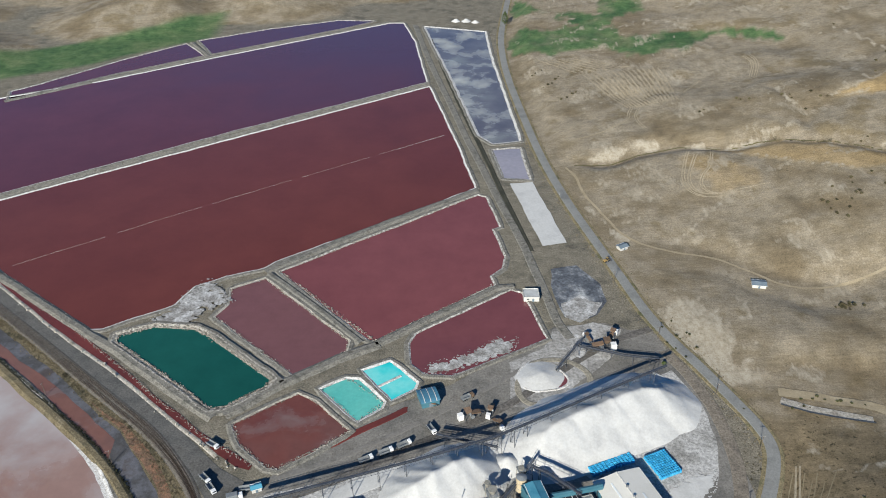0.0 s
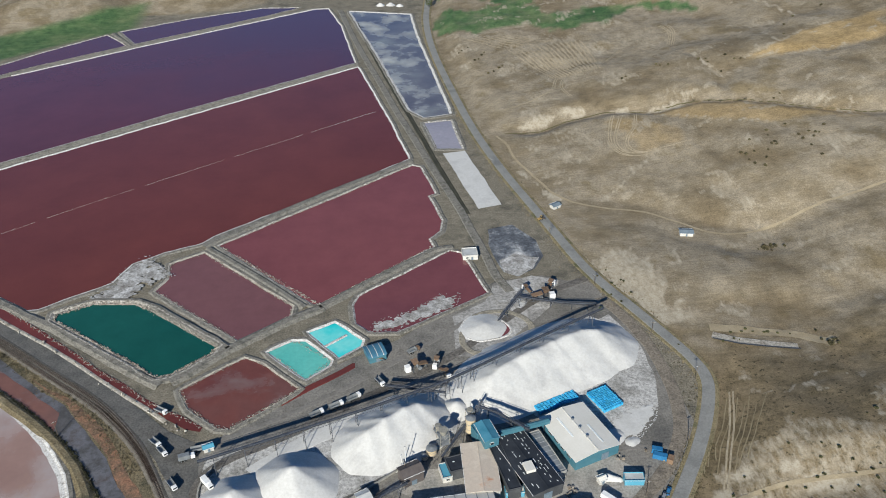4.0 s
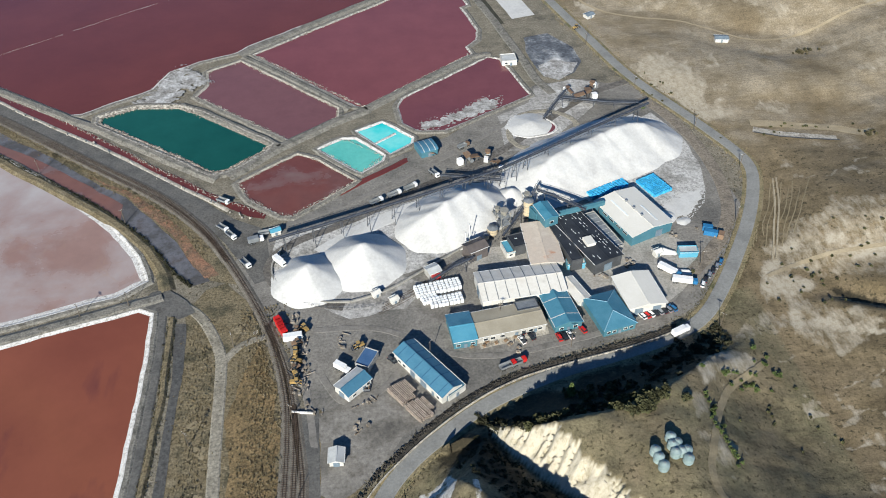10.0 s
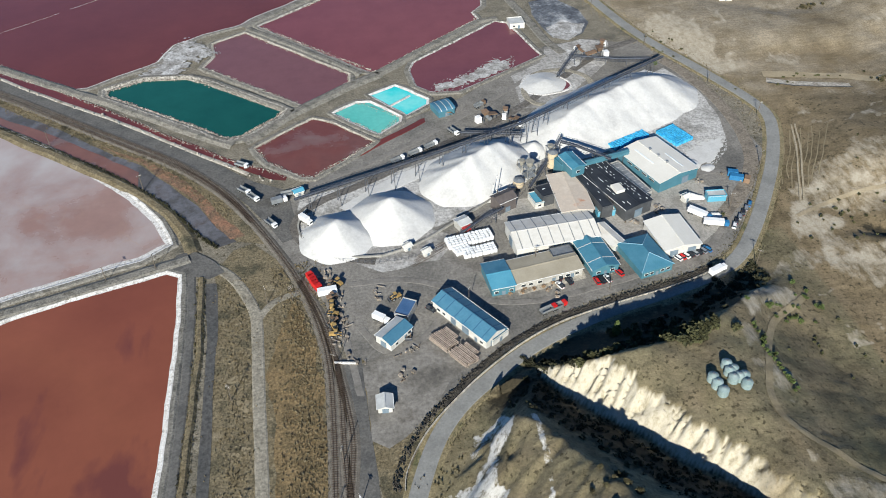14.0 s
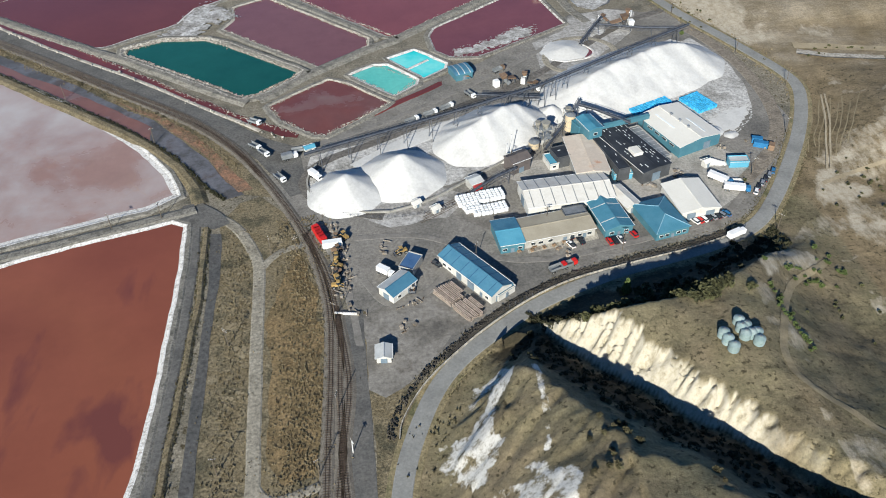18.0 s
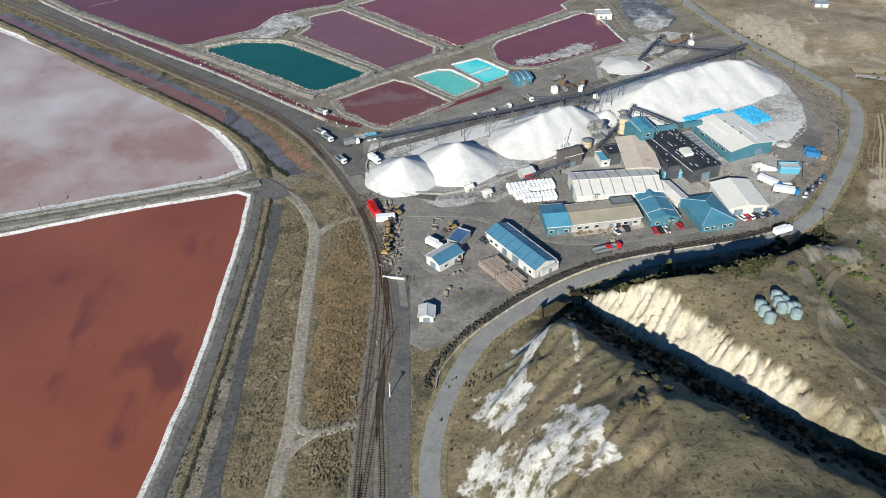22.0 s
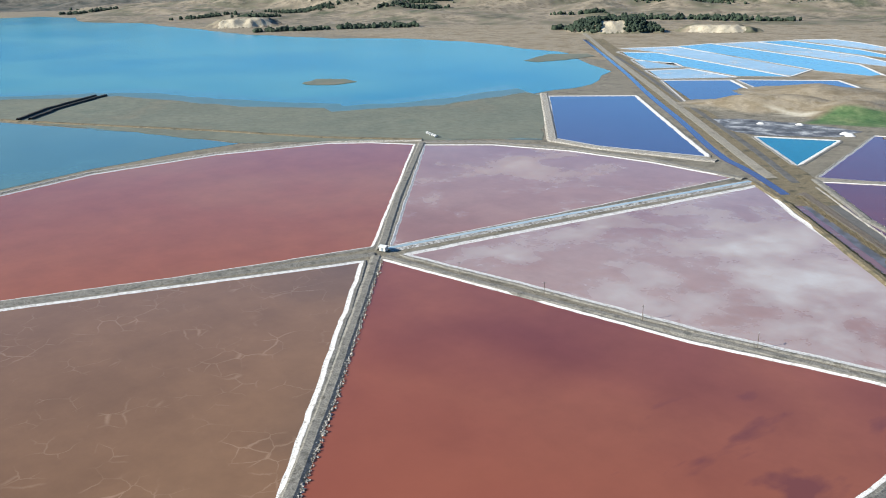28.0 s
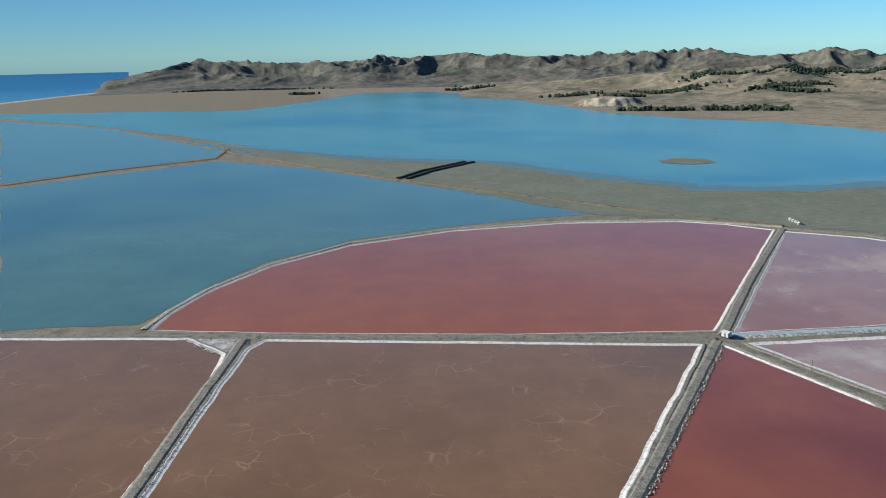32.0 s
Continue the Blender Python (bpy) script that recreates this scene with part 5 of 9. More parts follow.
SKYLINE = [(8, 103), (26.8, 103), (28.5, 54), (30.6, 122), (32.2, 142), (33.1, 138), (35.6, 106), (37.6, 135), (39.2, 109), (41.5, 126), (43.7, 113), (46.6, 138), (48.1, 117), (50.6, 150), (51.8, 125), (55.1, 114), (57.7, 151), (62.6, 140), (68.2, 125), (71.2, 138), (73.5, 150), (77.2, 131), (79.5, 141), (82.1, 120), (85.4, 120), (88.3, 125), (90.8, 142), (92.5, 108), (94.9, 62), (97.5, 20)]
on_mountain = range_mesh("mountains", 8, 97.5, [(8, 3150), (50, 3150), (62, 3500), (75, 3950), (90, 4150), (103, 4000)], 1300, 110, 1300, SKYLINE, 3, M_mountain, "grey-brown ridged hills with gullies beyond the lake")
on_foothill = range_mesh("foothills", 8, 74, [(8, 2250), (40, 2250), (60, 2350), (74, 3000)], 1300, 80, 620, [(8, 105), (40, 98), (52, 84), (60, 62), (66, 40), (74, 14)], 9, M_foothill, "low dry farm hills before the mountains", False)


def wood(where, a, r, span, deep, n, seed):
    """A far plantation: many rough clumps of trees on a slope."""
    rnd = random.Random(seed)
    stand_of_trees([where(a + rnd.gauss(0, span), r + rnd.gauss(0, deep * 0.5)) for _ in range(n * 3)], rnd)


def stand_of_trees(places, rnd, lo=3.5, hi=7.0, label="dark green plantation on the far hills"):
    t = (1 + 5 ** 0.5) / 2
    ico = [Vector(p).normalized() for p in ((-1, t, 0), (1, t, 0), (-1, -t, 0), (1, -t, 0), (0, -1, t), (0, 1, t), (0, -1, -t), (0, 1, -t), (t, 0, -1), (t, 0, 1), (-t, 0, -1), (-t, 0, 1))]
    tri = ((0, 11, 5), (0, 5, 1), (0, 1, 7), (0, 7, 10), (0, 10, 11), (1, 5, 9), (5, 11, 4), (11, 10, 2), (10, 7, 6), (7, 1, 8), (3, 9, 4), (3, 4, 2), (3, 2, 6), (3, 6, 8), (3, 8, 9), (4, 9, 5), (2, 4, 11), (6, 2, 10), (8, 6, 7), (9, 8, 1))
    verts, faces = [], []
    for x, y, z in places:
        k, tall = rnd.uniform(lo, hi), rnd.uniform(0.8, 1.5)
        at = len(verts)
        for v in ico:
            w = v * k * rnd.uniform(0.72, 1.2)
            verts.append((x + w.x, y + w.y, z + k * 0.6 + w.z * tall))
        faces += [tuple(at + j for j in f) for f in tri]
    me = bpy.data.meshes.new("far_wood")
    me.from_pydata(verts, [], faces)
    me.materials.append(M_forest)
    tagged(new("far_wood", me), label, "wood", kind="stuff")


for k, (a, r, sp, dp, n) in enumerate(((90, 3180, 1.0, 25, 60), (86, 3150, 1.3, 20, 50), (72.5, 3350, 0.5, 30, 40), (63, 3650, 1.6, 60, 120), (60.5, 3700, 1.2, 60, 110))):
    wood(on_mountain, a, r, sp, dp, n, k)
for k, (a, r, sp, dp, n) in enumerate(((60, 2950, 1.1, 30, 90), (63, 2800, 0.6, 14, 30), (57, 3100, 1.0, 30, 50), (54, 3200, 1.2, 40, 60), (50, 3250, 1.5, 30, 80), (47, 3050, 1.3, 40, 70), (44, 3300, 1.6, 30, 80), (41, 2950, 1.0, 40, 80), (38, 3150, 1.8, 30, 110), (34, 3050, 1.2, 40, 90), (30, 3200, 1.8, 30, 90), (26, 3000, 1.2, 30, 60), (36, 2700, 0.9, 24, 60), (52, 2850, 0.8, 16, 40), (66, 2900, 0.8, 16, 30))):
    wood(on_foothill, a, r, sp, dp, n, 50 + k)

def far_height(x, y):
    """The height of the farm hills at a place far off."""
    a, r = math.degrees(math.atan2(EYE[0] - x, y - EYE[1])), math.hypot(x - EYE[0], y - EYE[1])
    return on_foothill(a, r)[2] if 9 < a < 73 and r > 2300 else 0.0


# tree belts on the farmland before the hills, in rows as they were planted
rnd = random.Random(12)
for x, y, wide, deep, n in ((-2034, 987, 110, 22, 90), (-1944, 1201, 120, 45, 150), (-2243, 1532, 130, 20, 90), (-2409, 1847, 170, 40, 140), (-1481, 1447, 50, 20, 60), (-1433, 1839, 210, 30, 170), (-2068, 2402, 170, 20, 90), (-1924, 2524, 190, 16, 90), (-3193, 1775, 220, 40, 150), (-3464, 923, 110, 30, 80), (-2390, 2130, 190, 16, 90), (-3560, 240, 70, 26, 60), (-1700, 1720, 90, 10, 40), (-1250, 1900, 120, 12, 50), (-1780, 2050, 140, 12, 60)):
    along_view = Vector((x + 45, y + 122)).normalized()
    across_view = Vector((-along_view.y, along_view.x))
    places = []
    for _ in range(n):
        p = Vector((x, y)) + across_view * rnd.uniform(-wide, wide) * rnd.uniform(0.6, 1) + along_view * rnd.uniform(-deep, deep)
        places.append((p.x, p.y, far_height(p.x, p.y)))
    stand_of_trees(places, rnd, 3.5, 7.5, "belt of dark trees on the far farmland")


def bluff(name, x, y, r, h, label, wooded):
    """A low hill whose side towards the lake has slipped and shows pale clay."""
    X2, Y2 = np.meshgrid(np.linspace(-1.3, 1.3, 48), np.linspace(-1.3, 1.3, 48))
    toward = Vector((EYE[0] - x, EYE[1] - y)).normalized()
    front = X2 * toward.x + Y2 * toward.y
    side = -X2 * toward.y + Y2 * toward.x
    d = np.sqrt(front ** 2 * np.where(front > 0, 2.2, 0.8) + side ** 2 * 0.55) + lattice_noise(X2 * 3, Y2 * 3, int(r)) * 0.16
    Z2 = h * smooth01((1 - d) * 1.7) + lattice_noise(X2 * 7, Y2 * 7, int(r) + 1) * h * 0.07
    m = bpy.data.meshes.new(name)
    m.from_pydata(np.stack([(x + X2 * r).ravel(), (y + Y2 * r).ravel(), (Z2 - 1).ravel()], 1).tolist(), [], [(j * 48 + i, j * 48 + i + 1, (j + 1) * 48 + i + 1, (j + 1) * 48 + i) for j in range(47) for i in range(47)])
    m.materials.append(M_foothill)
    m.materials.append(M_paleclay)
    for p in m.polygons:
        c = p.center
        f = ((c.x - x) * toward.x + (c.y - y) * toward.y) / r
        g = (-(c.x - x) * toward.y + (c.y - y) * toward.x) / r
        p.material_index = int(0.12 < f < 0.75 and abs(g) < (0.28 if wooded else 0.75) and c.z > h * 0.06)
    tagged(new(name, m), label, "hill", kind="structure")
    if wooded:
        places = []
        for j in range(48):
            for i in range(48):
                if Z2[j, i] > h * 0.12 and not (0.08 < front[j, i] < 0.8 and abs(side[j, i]) < 0.3):
                    places.append((x + X2[j, i] * r + rnd.uniform(-4, 4), y + Y2[j, i] * r + rnd.uniform(-4, 4), float(Z2[j, i])))
        stand_of_trees(places, rnd, 3, 5.5, "dense dark wood on a low hill")


bluff("bluff", -2290, 985, 95, 24, "low hill with a pale slipped clay face by the lake", False)
bluff("wooded_hill", -1352, 1452, 92, 26, "low wooded hill with a pale scar", True)
bluff("bluff", -1170, 1600, 80, 16, "low hill with a pale scar above the far ponds", False)

# ---- roads, rails and yards ----
sheet("works_yard", [(-93.2, 210), (-105.1, 230), (-87.7, 251.2), (-45.6, 262), (-15.4, 285.4), (35.1, 319.9), (79.2, 355.7), (115, 363.4), (126.7, 323.2), (135.6, 277.2), (136.1, 243.1), (117.5, 211.8), (95.4, 185), (70.6, 171.7), (33.3, 164.5), (4.3, 156.8), (-16.1, 142.9), (-32.9, 129.7), (-52.3, 118), (-64.1, 115.2), (-67.3, 147.8), (-72.4, 165.4), (-78, 184.4)], 0.03, M_yard, "grey asphalt and gravel yard of the works", "yard", amount=1.0)
sheet("brine_yard", [(-82.6, 254.6), (-42.3, 294.5), (4.7, 319), (46.3, 354.4), (62, 365), (89.3, 367.5), (109.6, 357.6), (84.4, 329.8), (23.5, 294.5), (-17.5, 271.3), (-62.2, 251.5)], 0.045, M_yard, "dark gravel yard behind the salt piles", "yard", amount=1.0)
sheet("concrete_yard", [(5.7, 230.2), (49.4, 230.0), (93.5, 228.9), (105.7, 217.6), (91.3, 193.6), (78.6, 185.0), (56.5, 188.4), (42.9, 197.7), (28.1, 204.2), (3.0, 215.3), (-6.8, 221.9)], 0.06, M_pad, "pale worn concrete yard between the halls", "yard", amount=1.5)
sheet("salty_yard", [(-53.1, 211.1), (-30.6, 216.9), (-19.6, 209.6), (-28.8, 196.8), (-52.4, 193.6), (-65.6, 202.4)], 0.07, M_saltyard, "pale salt-dusted yard with rail lines", "yard", amount=2.0)
sheet("salty_yard", [(62.5, 259), (104.3, 284.7), (116, 280.3), (120.7, 259.6), (98.3, 235.6), (77.7, 238.7)], 0.075, M_saltyard, "pale grey yard round the blue stacks", "yard", amount=2.0)
sheet("log_yard", [(-65.4, 146.4), (-44.4, 156.9), (-29.9, 137.6), (-45, 122.2), (-60.7, 108.2), (-66, 113.5)], 0.085, M_logyard, "pale gravel yard with logs", "yard", amount=2.0)
sheet("sand_lot", [(-1.5, 170.4), (27.2, 175), (27.2, 183.2), (-1.3, 176.1)], 0.09, M_paledirt, "pale paved lot before the office", "yard", amount=0.3)
RED_A = [(-337, 482), (-266, 416), (-240.3, 392.4), (-223.1, 379.8), (-206.4, 367.6), (-189.9, 352.8), (-174, 338.6), (-158.6, 324.6), (-143.8, 310.4), (-129.8, 299.2), (-117.4, 287.2), (-105.5, 278.4), (-95.1, 271.5), (-88, 265.6)]
RED_B = [(-336, 475), (-265, 409), (-239.1, 386.6), (-221.5, 371.1), (-204.8, 357.4), (-188.8, 344.8), (-173.4, 332.6), (-158.3, 319.8), (-143.6, 306), (-129.5, 293.3), (-116, 282.3), (-105.5, 272.5), (-95.3, 264.8), (-88.9, 262.7)]
ROAD_A = [(-345, 478), (-262, 404), (-238.5, 384), (-204.2, 353.9), (-172.9, 329.3), (-143.4, 303.2), (-115.9, 277.7), (-103, 264.5), (-88, 255)]
ROAD_B = [(-352, 474), (-258, 391), (-236, 371.6), (-202.6, 343.6), (-171.6, 317.6), (-142.7, 293), (-128.9, 278.3), (-115.7, 262.1), (-105.6, 246.9), (-98.4, 233.6), (-91.6, 219.1), (-84, 222)]
RAIL_A = [(-334, 452.5), (-235.5, 369.5), (-202.2, 341.2), (-171.2, 314.4), (-142.5, 290.5), (-128.8, 275.5), (-115.6, 258.2), (-108.3, 244.7), (-100, 227.8), (-92.1, 210.2), (-85.8, 194.3), (-81, 176), (-77.5, 156), (-76.8, 141), (-77.8, 114), (-79.3, 90.8), (-80.2, 70), (-80.8, 40), (-81, -20)]
RAIL_B = [(-334, 448.5), (-234.8, 365.6), (-201.6, 337.3), (-170.7, 310.3), (-142.3, 286.7), (-128.6, 271.9), (-118.5, 259.5), (-110, 246.4), (-104, 235)]
MUD_A = [(-330, 436), (-232.4, 354.3), (-200.1, 327.7), (-169.5, 299), (-155.4, 287), (-141.1, 269.1), (-127.8, 251.1), (-118, 234), (-110.3, 223.4)]
MUD_B = [(-326, 418.5), (-228.1, 333.6), (-196.7, 306.6), (-167.6, 282.1), (-153.5, 267.2), (-140, 252.2), (-128.2, 232.3), (-118.4, 221)]
sheet("grassy_bank", RAIL_B + [(-96, 219), (-104, 221)] + MUD_A[::-1], 0.1, M_drygrass, "dry grass bank below the railway", "grass", amount=0.8)
sheet("mud_channel", MUD_A + MUD_B[::-1], 0.12, M_wetmud, "drained channel of dark wet mud", "channel", amount=1.0)
sheet("red_brine", [(-327.5, 428), (-230.3, 344.1), (-214.3, 332), (-198.8, 319.8), (-183.7, 307.5), (-168.9, 293.7), (-156, 281.5), (-154.8, 270), (-168, 283.4), (-196.9, 308), (-228.3, 335), (-326.3, 420)], 0.15, W_oldbrine, "shallow rust-red brine in the drained channel", "channel", amount=1.2)
sheet("earth_bank", [(-178, 309), (-156, 292.5), (-142, 279.5), (-128, 263), (-117, 243), (-107, 226), (-112.7, 224.9), (-120, 237.7), (-130.5, 257.8), (-141.2, 270.6), (-155.4, 288)], 0.16, M_earthbank, "bare red-brown earth below the railway", "bank", amount=1.2, step=3)
sheet("rail_road", ROAD_A + ROAD_B[::-1], 0.14, M_darkroad, "wide dark gravel road along the railway", "road", amount=0.3)
sheet("brine_channel", RED_A + RED_B[::-1], 0.18, W_channel, "narrow rust-red brine channel", "channel", amount=0.35, step=4)
ribbon("road_edge", [((a[0] + b[0]) / 2, (a[1] + b[1]) / 2 - 1.4) for a, b in zip(RED_B[:-2], RED_B[:-2])], 1.6, 0.24, M_paledirt, "pale crumbled edge of the gravel road", "verge", crown=0.1, smooth_n=1, amount=0.3)
sheet("dry_grass", [(-119, 206), (-117, 176), (-118.2, 144.6), (-118, 117.5), (-118.4, 94), (-118.4, 57), (-119, -40), (-86, -40), (-82, 55.5), (-81.5, 80), (-80.5, 95), (-79.5, 115), (-78.8, 140), (-80, 157), (-83.5, 176), (-88.5, 194), (-94.5, 209), (-104, 221), (-112, 218)], 0.05, M_drygrass, "field of dry yellow-brown grass by the railway", "grass", amount=0.8)
sheet("warm_grass", [(-98, 150), (-92, 176), (-87, 186), (-82, 165), (-80, 140), (-80.5, 100), (-82, 84), (-95, 82), (-98, 110)], 0.08, M_warmgrass, "reddish dry grass beside the railway", "grass", amount=3.0, step=4)
CH_A = [(-122.8, 199.6), (-121, 169.5), (-121.6, 128.2), (-122.3, 94.3), (-123.4, 60.6), (-126, 0), (-130, -60)]
CH_B = [(-118.3, 199.2), (-117, 175.9), (-118.2, 144.6), (-117.9, 117.5), (-118.4, 94), (-118.4, 60.2), (-118, 0), (-119, -60)]
sheet("dark_channel", CH_A + CH_B[::-1], 0.14, M_channelmud, "dark muddy channel beside the red pond", "channel", amount=0.5)
HEDGE = [(-124.2, 203), (-123.7, 179.8), (-123.8, 163.3), (-125, 136.6), (-126.4, 115.7), (-127.5, 92.5), (-128.4, 72.1), (-132, 20)]
dike(HEDGE, 1.2, 0.9, 0.9, "grassy_bank", "rough grassy bank between path and channel", M_drygrass, 0.5)
ribbon("bank_path", [(-129, 214), (-128.2, 200), (-127.4, 186), (-127.7, 160), (-128.5, 133), (-129.6, 112), (-130.6, 92), (-134, 60), (-139, 20)], 2.4, 0.3, M_darkroad, "narrow grey path along the red pond", "path", crown=0.02, amount=0.25)
sheet("crossing", [(-135, 219), (-128, 220), (-119, 212), (-115, 205), (-121, 202), (-130, 206), (-138, 212)], 0.42, M_darkroad, "grey gravel crossing where the banks meet", "road", amount=0.6, step=3)
ribbon("gravel_track", [(-124, 212), (-119.3, 209.2), (-113.5, 203.7), (-108.2, 194.6), (-102.8, 180.5), (-102.5, 168), (-102.2, 143.3), (-102, 116.3), (-101.4, 92.7), (-101.1, 79.9), (-102.1, 66.3), (-103.2, 57.3), (-106, 10)], 3.6, 0.26, M_track, "pale gravel track through dry grass", amount=0.25)
ribbon("gravel_track", [(-102.6, 175.3), (-98.5, 181.9), (-94.4, 185.8), (-86.3, 188)], 2.2, 0.24, M_track, "short pale gravel branch track", amount=0.3)
ribbon("gravel_track", [(-101.3, 83), (-98.7, 77.7), (-94.8, 75.8), (-88.3, 77.3), (-81.7, 79.4)], 2.4, 0.24, M_track, "pale gravel track curving to the rails", amount=0.3)
ribbon("gravel_track", [(-94, 75.9), (-99.1, 71.8), (-101.8, 66.3)], 2.2, 0.22, M_track, "pale fork of the gravel track", amount=0.2)
for pts, seed in (([(-114.6, 148.7), (-107.7, 150.2), (-105.9, 146.5), (-113.3, 145.2)], 11), ([(-112.6, 138.4), (-104.9, 139.2), (-105.1, 130.9), (-111.1, 132.7)], 12), ([(-113.1, 116.4), (-107, 119.6), (-103.8, 115.1), (-112, 114)], 13), ([(-99, 138), (-97.6, 138), (-97.4, 104), (-98.8, 104)], 14)):
    crust(pts, 0.12, 22, "bare pale ground in the dry grass", seed, 2.6, M_trackpale2)
sheet("apron", [(-78.6, 157), (-72.4, 150.5), (-65.3, 149.2), (-65.8, 123.7), (-65.3, 103.6), (-65.6, 54.4), (-66, -40), (-84, -40), (-82.2, 55.5), (-81, 90.9), (-79.2, 124.5)], 0.11, M_darkroad, "wide worn asphalt apron by the tracks", "pavement", amount=0.4)
sheet("dry_grass", [(-65.3, 149.4), (-62.4, 146.1), (-63.9, 123.7), (-60.5, 113.1), (-47.4, 114.6), (-53.8, 100.4), (-58.9, 85.1), (-61.7, 69.1), (-62.9, 54), (-67.2, 54.3), (-64.8, 89.9), (-65.8, 123.9)], 0.065, M_drygrass, "dry grass verge beside the road", "grass", amount=1.0)
sheet("salt_apron", [(-84.5, 219.5), (-65.4, 204.4), (-25.6, 218), (2.2, 232.6), (20.6, 245.3), (37.4, 258.3), (65.4, 259.5), (84, 262), (97, 238), (111, 243), (123, 258), (128, 280), (127, 302), (118.7, 327.5), (26.3, 281.4), (-82.8, 247.1)], 0.1, M_saltapron, "salt-strewn ground under the stockpiles", "yard", amount=1.5)
crust([(98, 249), (109.4, 256.5), (122, 259.4), (118.8, 250.4), (108, 239.3), (100.1, 238.8)], 0.13, 320, "spread of white salt over the yard", 6, 6.0, M_salt)
sheet("salt_patch", [(61.9, 352), (81.1, 362), (88.7, 354.2), (77.1, 337.1), (64.8, 339)], 0.12, M_saltyard, "pale salt-dusted loading yard", "salt", amount=1.5)
ribbon("road", ROAD, 5.6, 0.32, M_asphalt, "grey asphalt road with worn edges")
ribbon("road_verge", [(x + 0.01, y) for x, y in ROAD], 9.0, 0.2, M_verge, "grassy gravel verge of the road", "verge")
ribbon("gravel_road", [(-27.6, 878.1), (-11.6, 770.2), (8.7, 663.9), (21, 593.3), (28.5, 559.9), (39.7, 501), (49.9, 457.3), (55.6, 421.9), (60.8, 390.1), (63.3, 369), (69.2, 354.1)], 4.5, 0.3, M_dike, "pale gravel road along the ponds", amount=0.3)
ribbon("ditch", [(-11, 833.6), (15.9, 663.7), (33.2, 569.1), (46.7, 489.5), (55.6, 440.7)], 2.6, 0.28, M_ditch, "dark wet ditch beside the gravel road", "ditch", crown=-0.1, amount=0.4)
ribbon("site_road", [(-54.1, 200.6), (-74.6, 207.2), (-84.8, 219.5), (-86.9, 231.1), (-77.9, 243.5), (-48.8, 255.9), (-16.8, 275.9), (27.2, 298.2), (83.7, 348.6), (114.6, 362.1)], 4.2, 0.16, M_gravel, "dark gravel road round the salt piles", amount=0.3)
ribbon("site_road", [(94.2, 199.8), (116, 220.1), (128.9, 239.7), (134.2, 267.3), (132.7, 299.1), (126.7, 323.2), (117.9, 343.2)], 6.0, 0.14, M_looproad, "brown gravel loop road inside the fence", amount=0.3)
ribbon("worn_lane", [(-83.9, 208.6), (-73.9, 177.6), (-69, 153.5), (-67.5, 132.4)], 2.6, 0.115, M_lane, "pale worn wheel lane in the yard", "lane", crown=0.01, amount=0.5)
ribbon("worn_lane", [(-66.5, 189.1), (-39.3, 188.3), (-15.3, 168.8), (6.4, 165.5), (35.1, 170.6), (67.9, 177.1)], 2.6, 0.115, M_lane, "pale worn wheel lane in the yard", "lane", crown=0.01, amount=0.5)
ribbon("worn_lane", [(-64, 164.1), (-56.9, 149), (-43.9, 152.6), (-28.3, 170.7), (-21.8, 182.4)], 2.6, 0.115, M_lane, "pale worn wheel lane in the yard", "lane", crown=0.01, amount=0.5)
ribbon("worn_lane", [(82.5, 183.5), (104.5, 205.9), (116.5, 224.2), (111.1, 233.6), (91.6, 232.3)], 2.6, 0.115, M_lane, "pale worn wheel lane in the yard", "lane", crown=0.01, amount=0.5)
ribbon("worn_lane", [(-102.9, 249.4), (-82.6, 254.6), (-44.7, 270.9), (4.7, 302.7), (48.1, 335.5)], 2.6, 0.115, M_lane, "pale worn wheel lane in the yard", "lane", crown=0.01, amount=0.5)
FARROAD = [(-308.5, 429.8), (-401.6, 515.6), (-525.8, 619.9), (-681.7, 755), (-924.6, 977.2), (-1268.6, 1287.7)]
ribbon("causeway", FARROAD, 44, 0.2, M_drygrass, "broad grassy causeway across the flats", amount=0.8)
ribbon("far_road", [(-1377.7, 1383), (-1095.5, 1122), (-823.3, 878.3), (-649.5, 722.8), (-529, 615), (-425, 520), (-372, 474)], 9, 0.34, M_track, "straight pale gravel road on the causeway", amount=0.4)
ribbon("far_road", [(-1017.6, 1060.9), (-837.5, 909.4), (-640.3, 732.1), (-534, 642), (-420, 540), (-352, 474)], 6, 0.36, M_darkroad, "dark road beside the causeway", amount=0.4)
ribbon("far_canal", [(-1268, 1262), (-1032, 1050), (-855.5, 892.4), (-695.5, 741), (-563.2, 624.9), (-440, 508), (-400, 486), (-340, 438)], 6.5, 0.32, W_blue, "blue-violet canal beside the causeway", "canal", crown=0, amount=0.5)


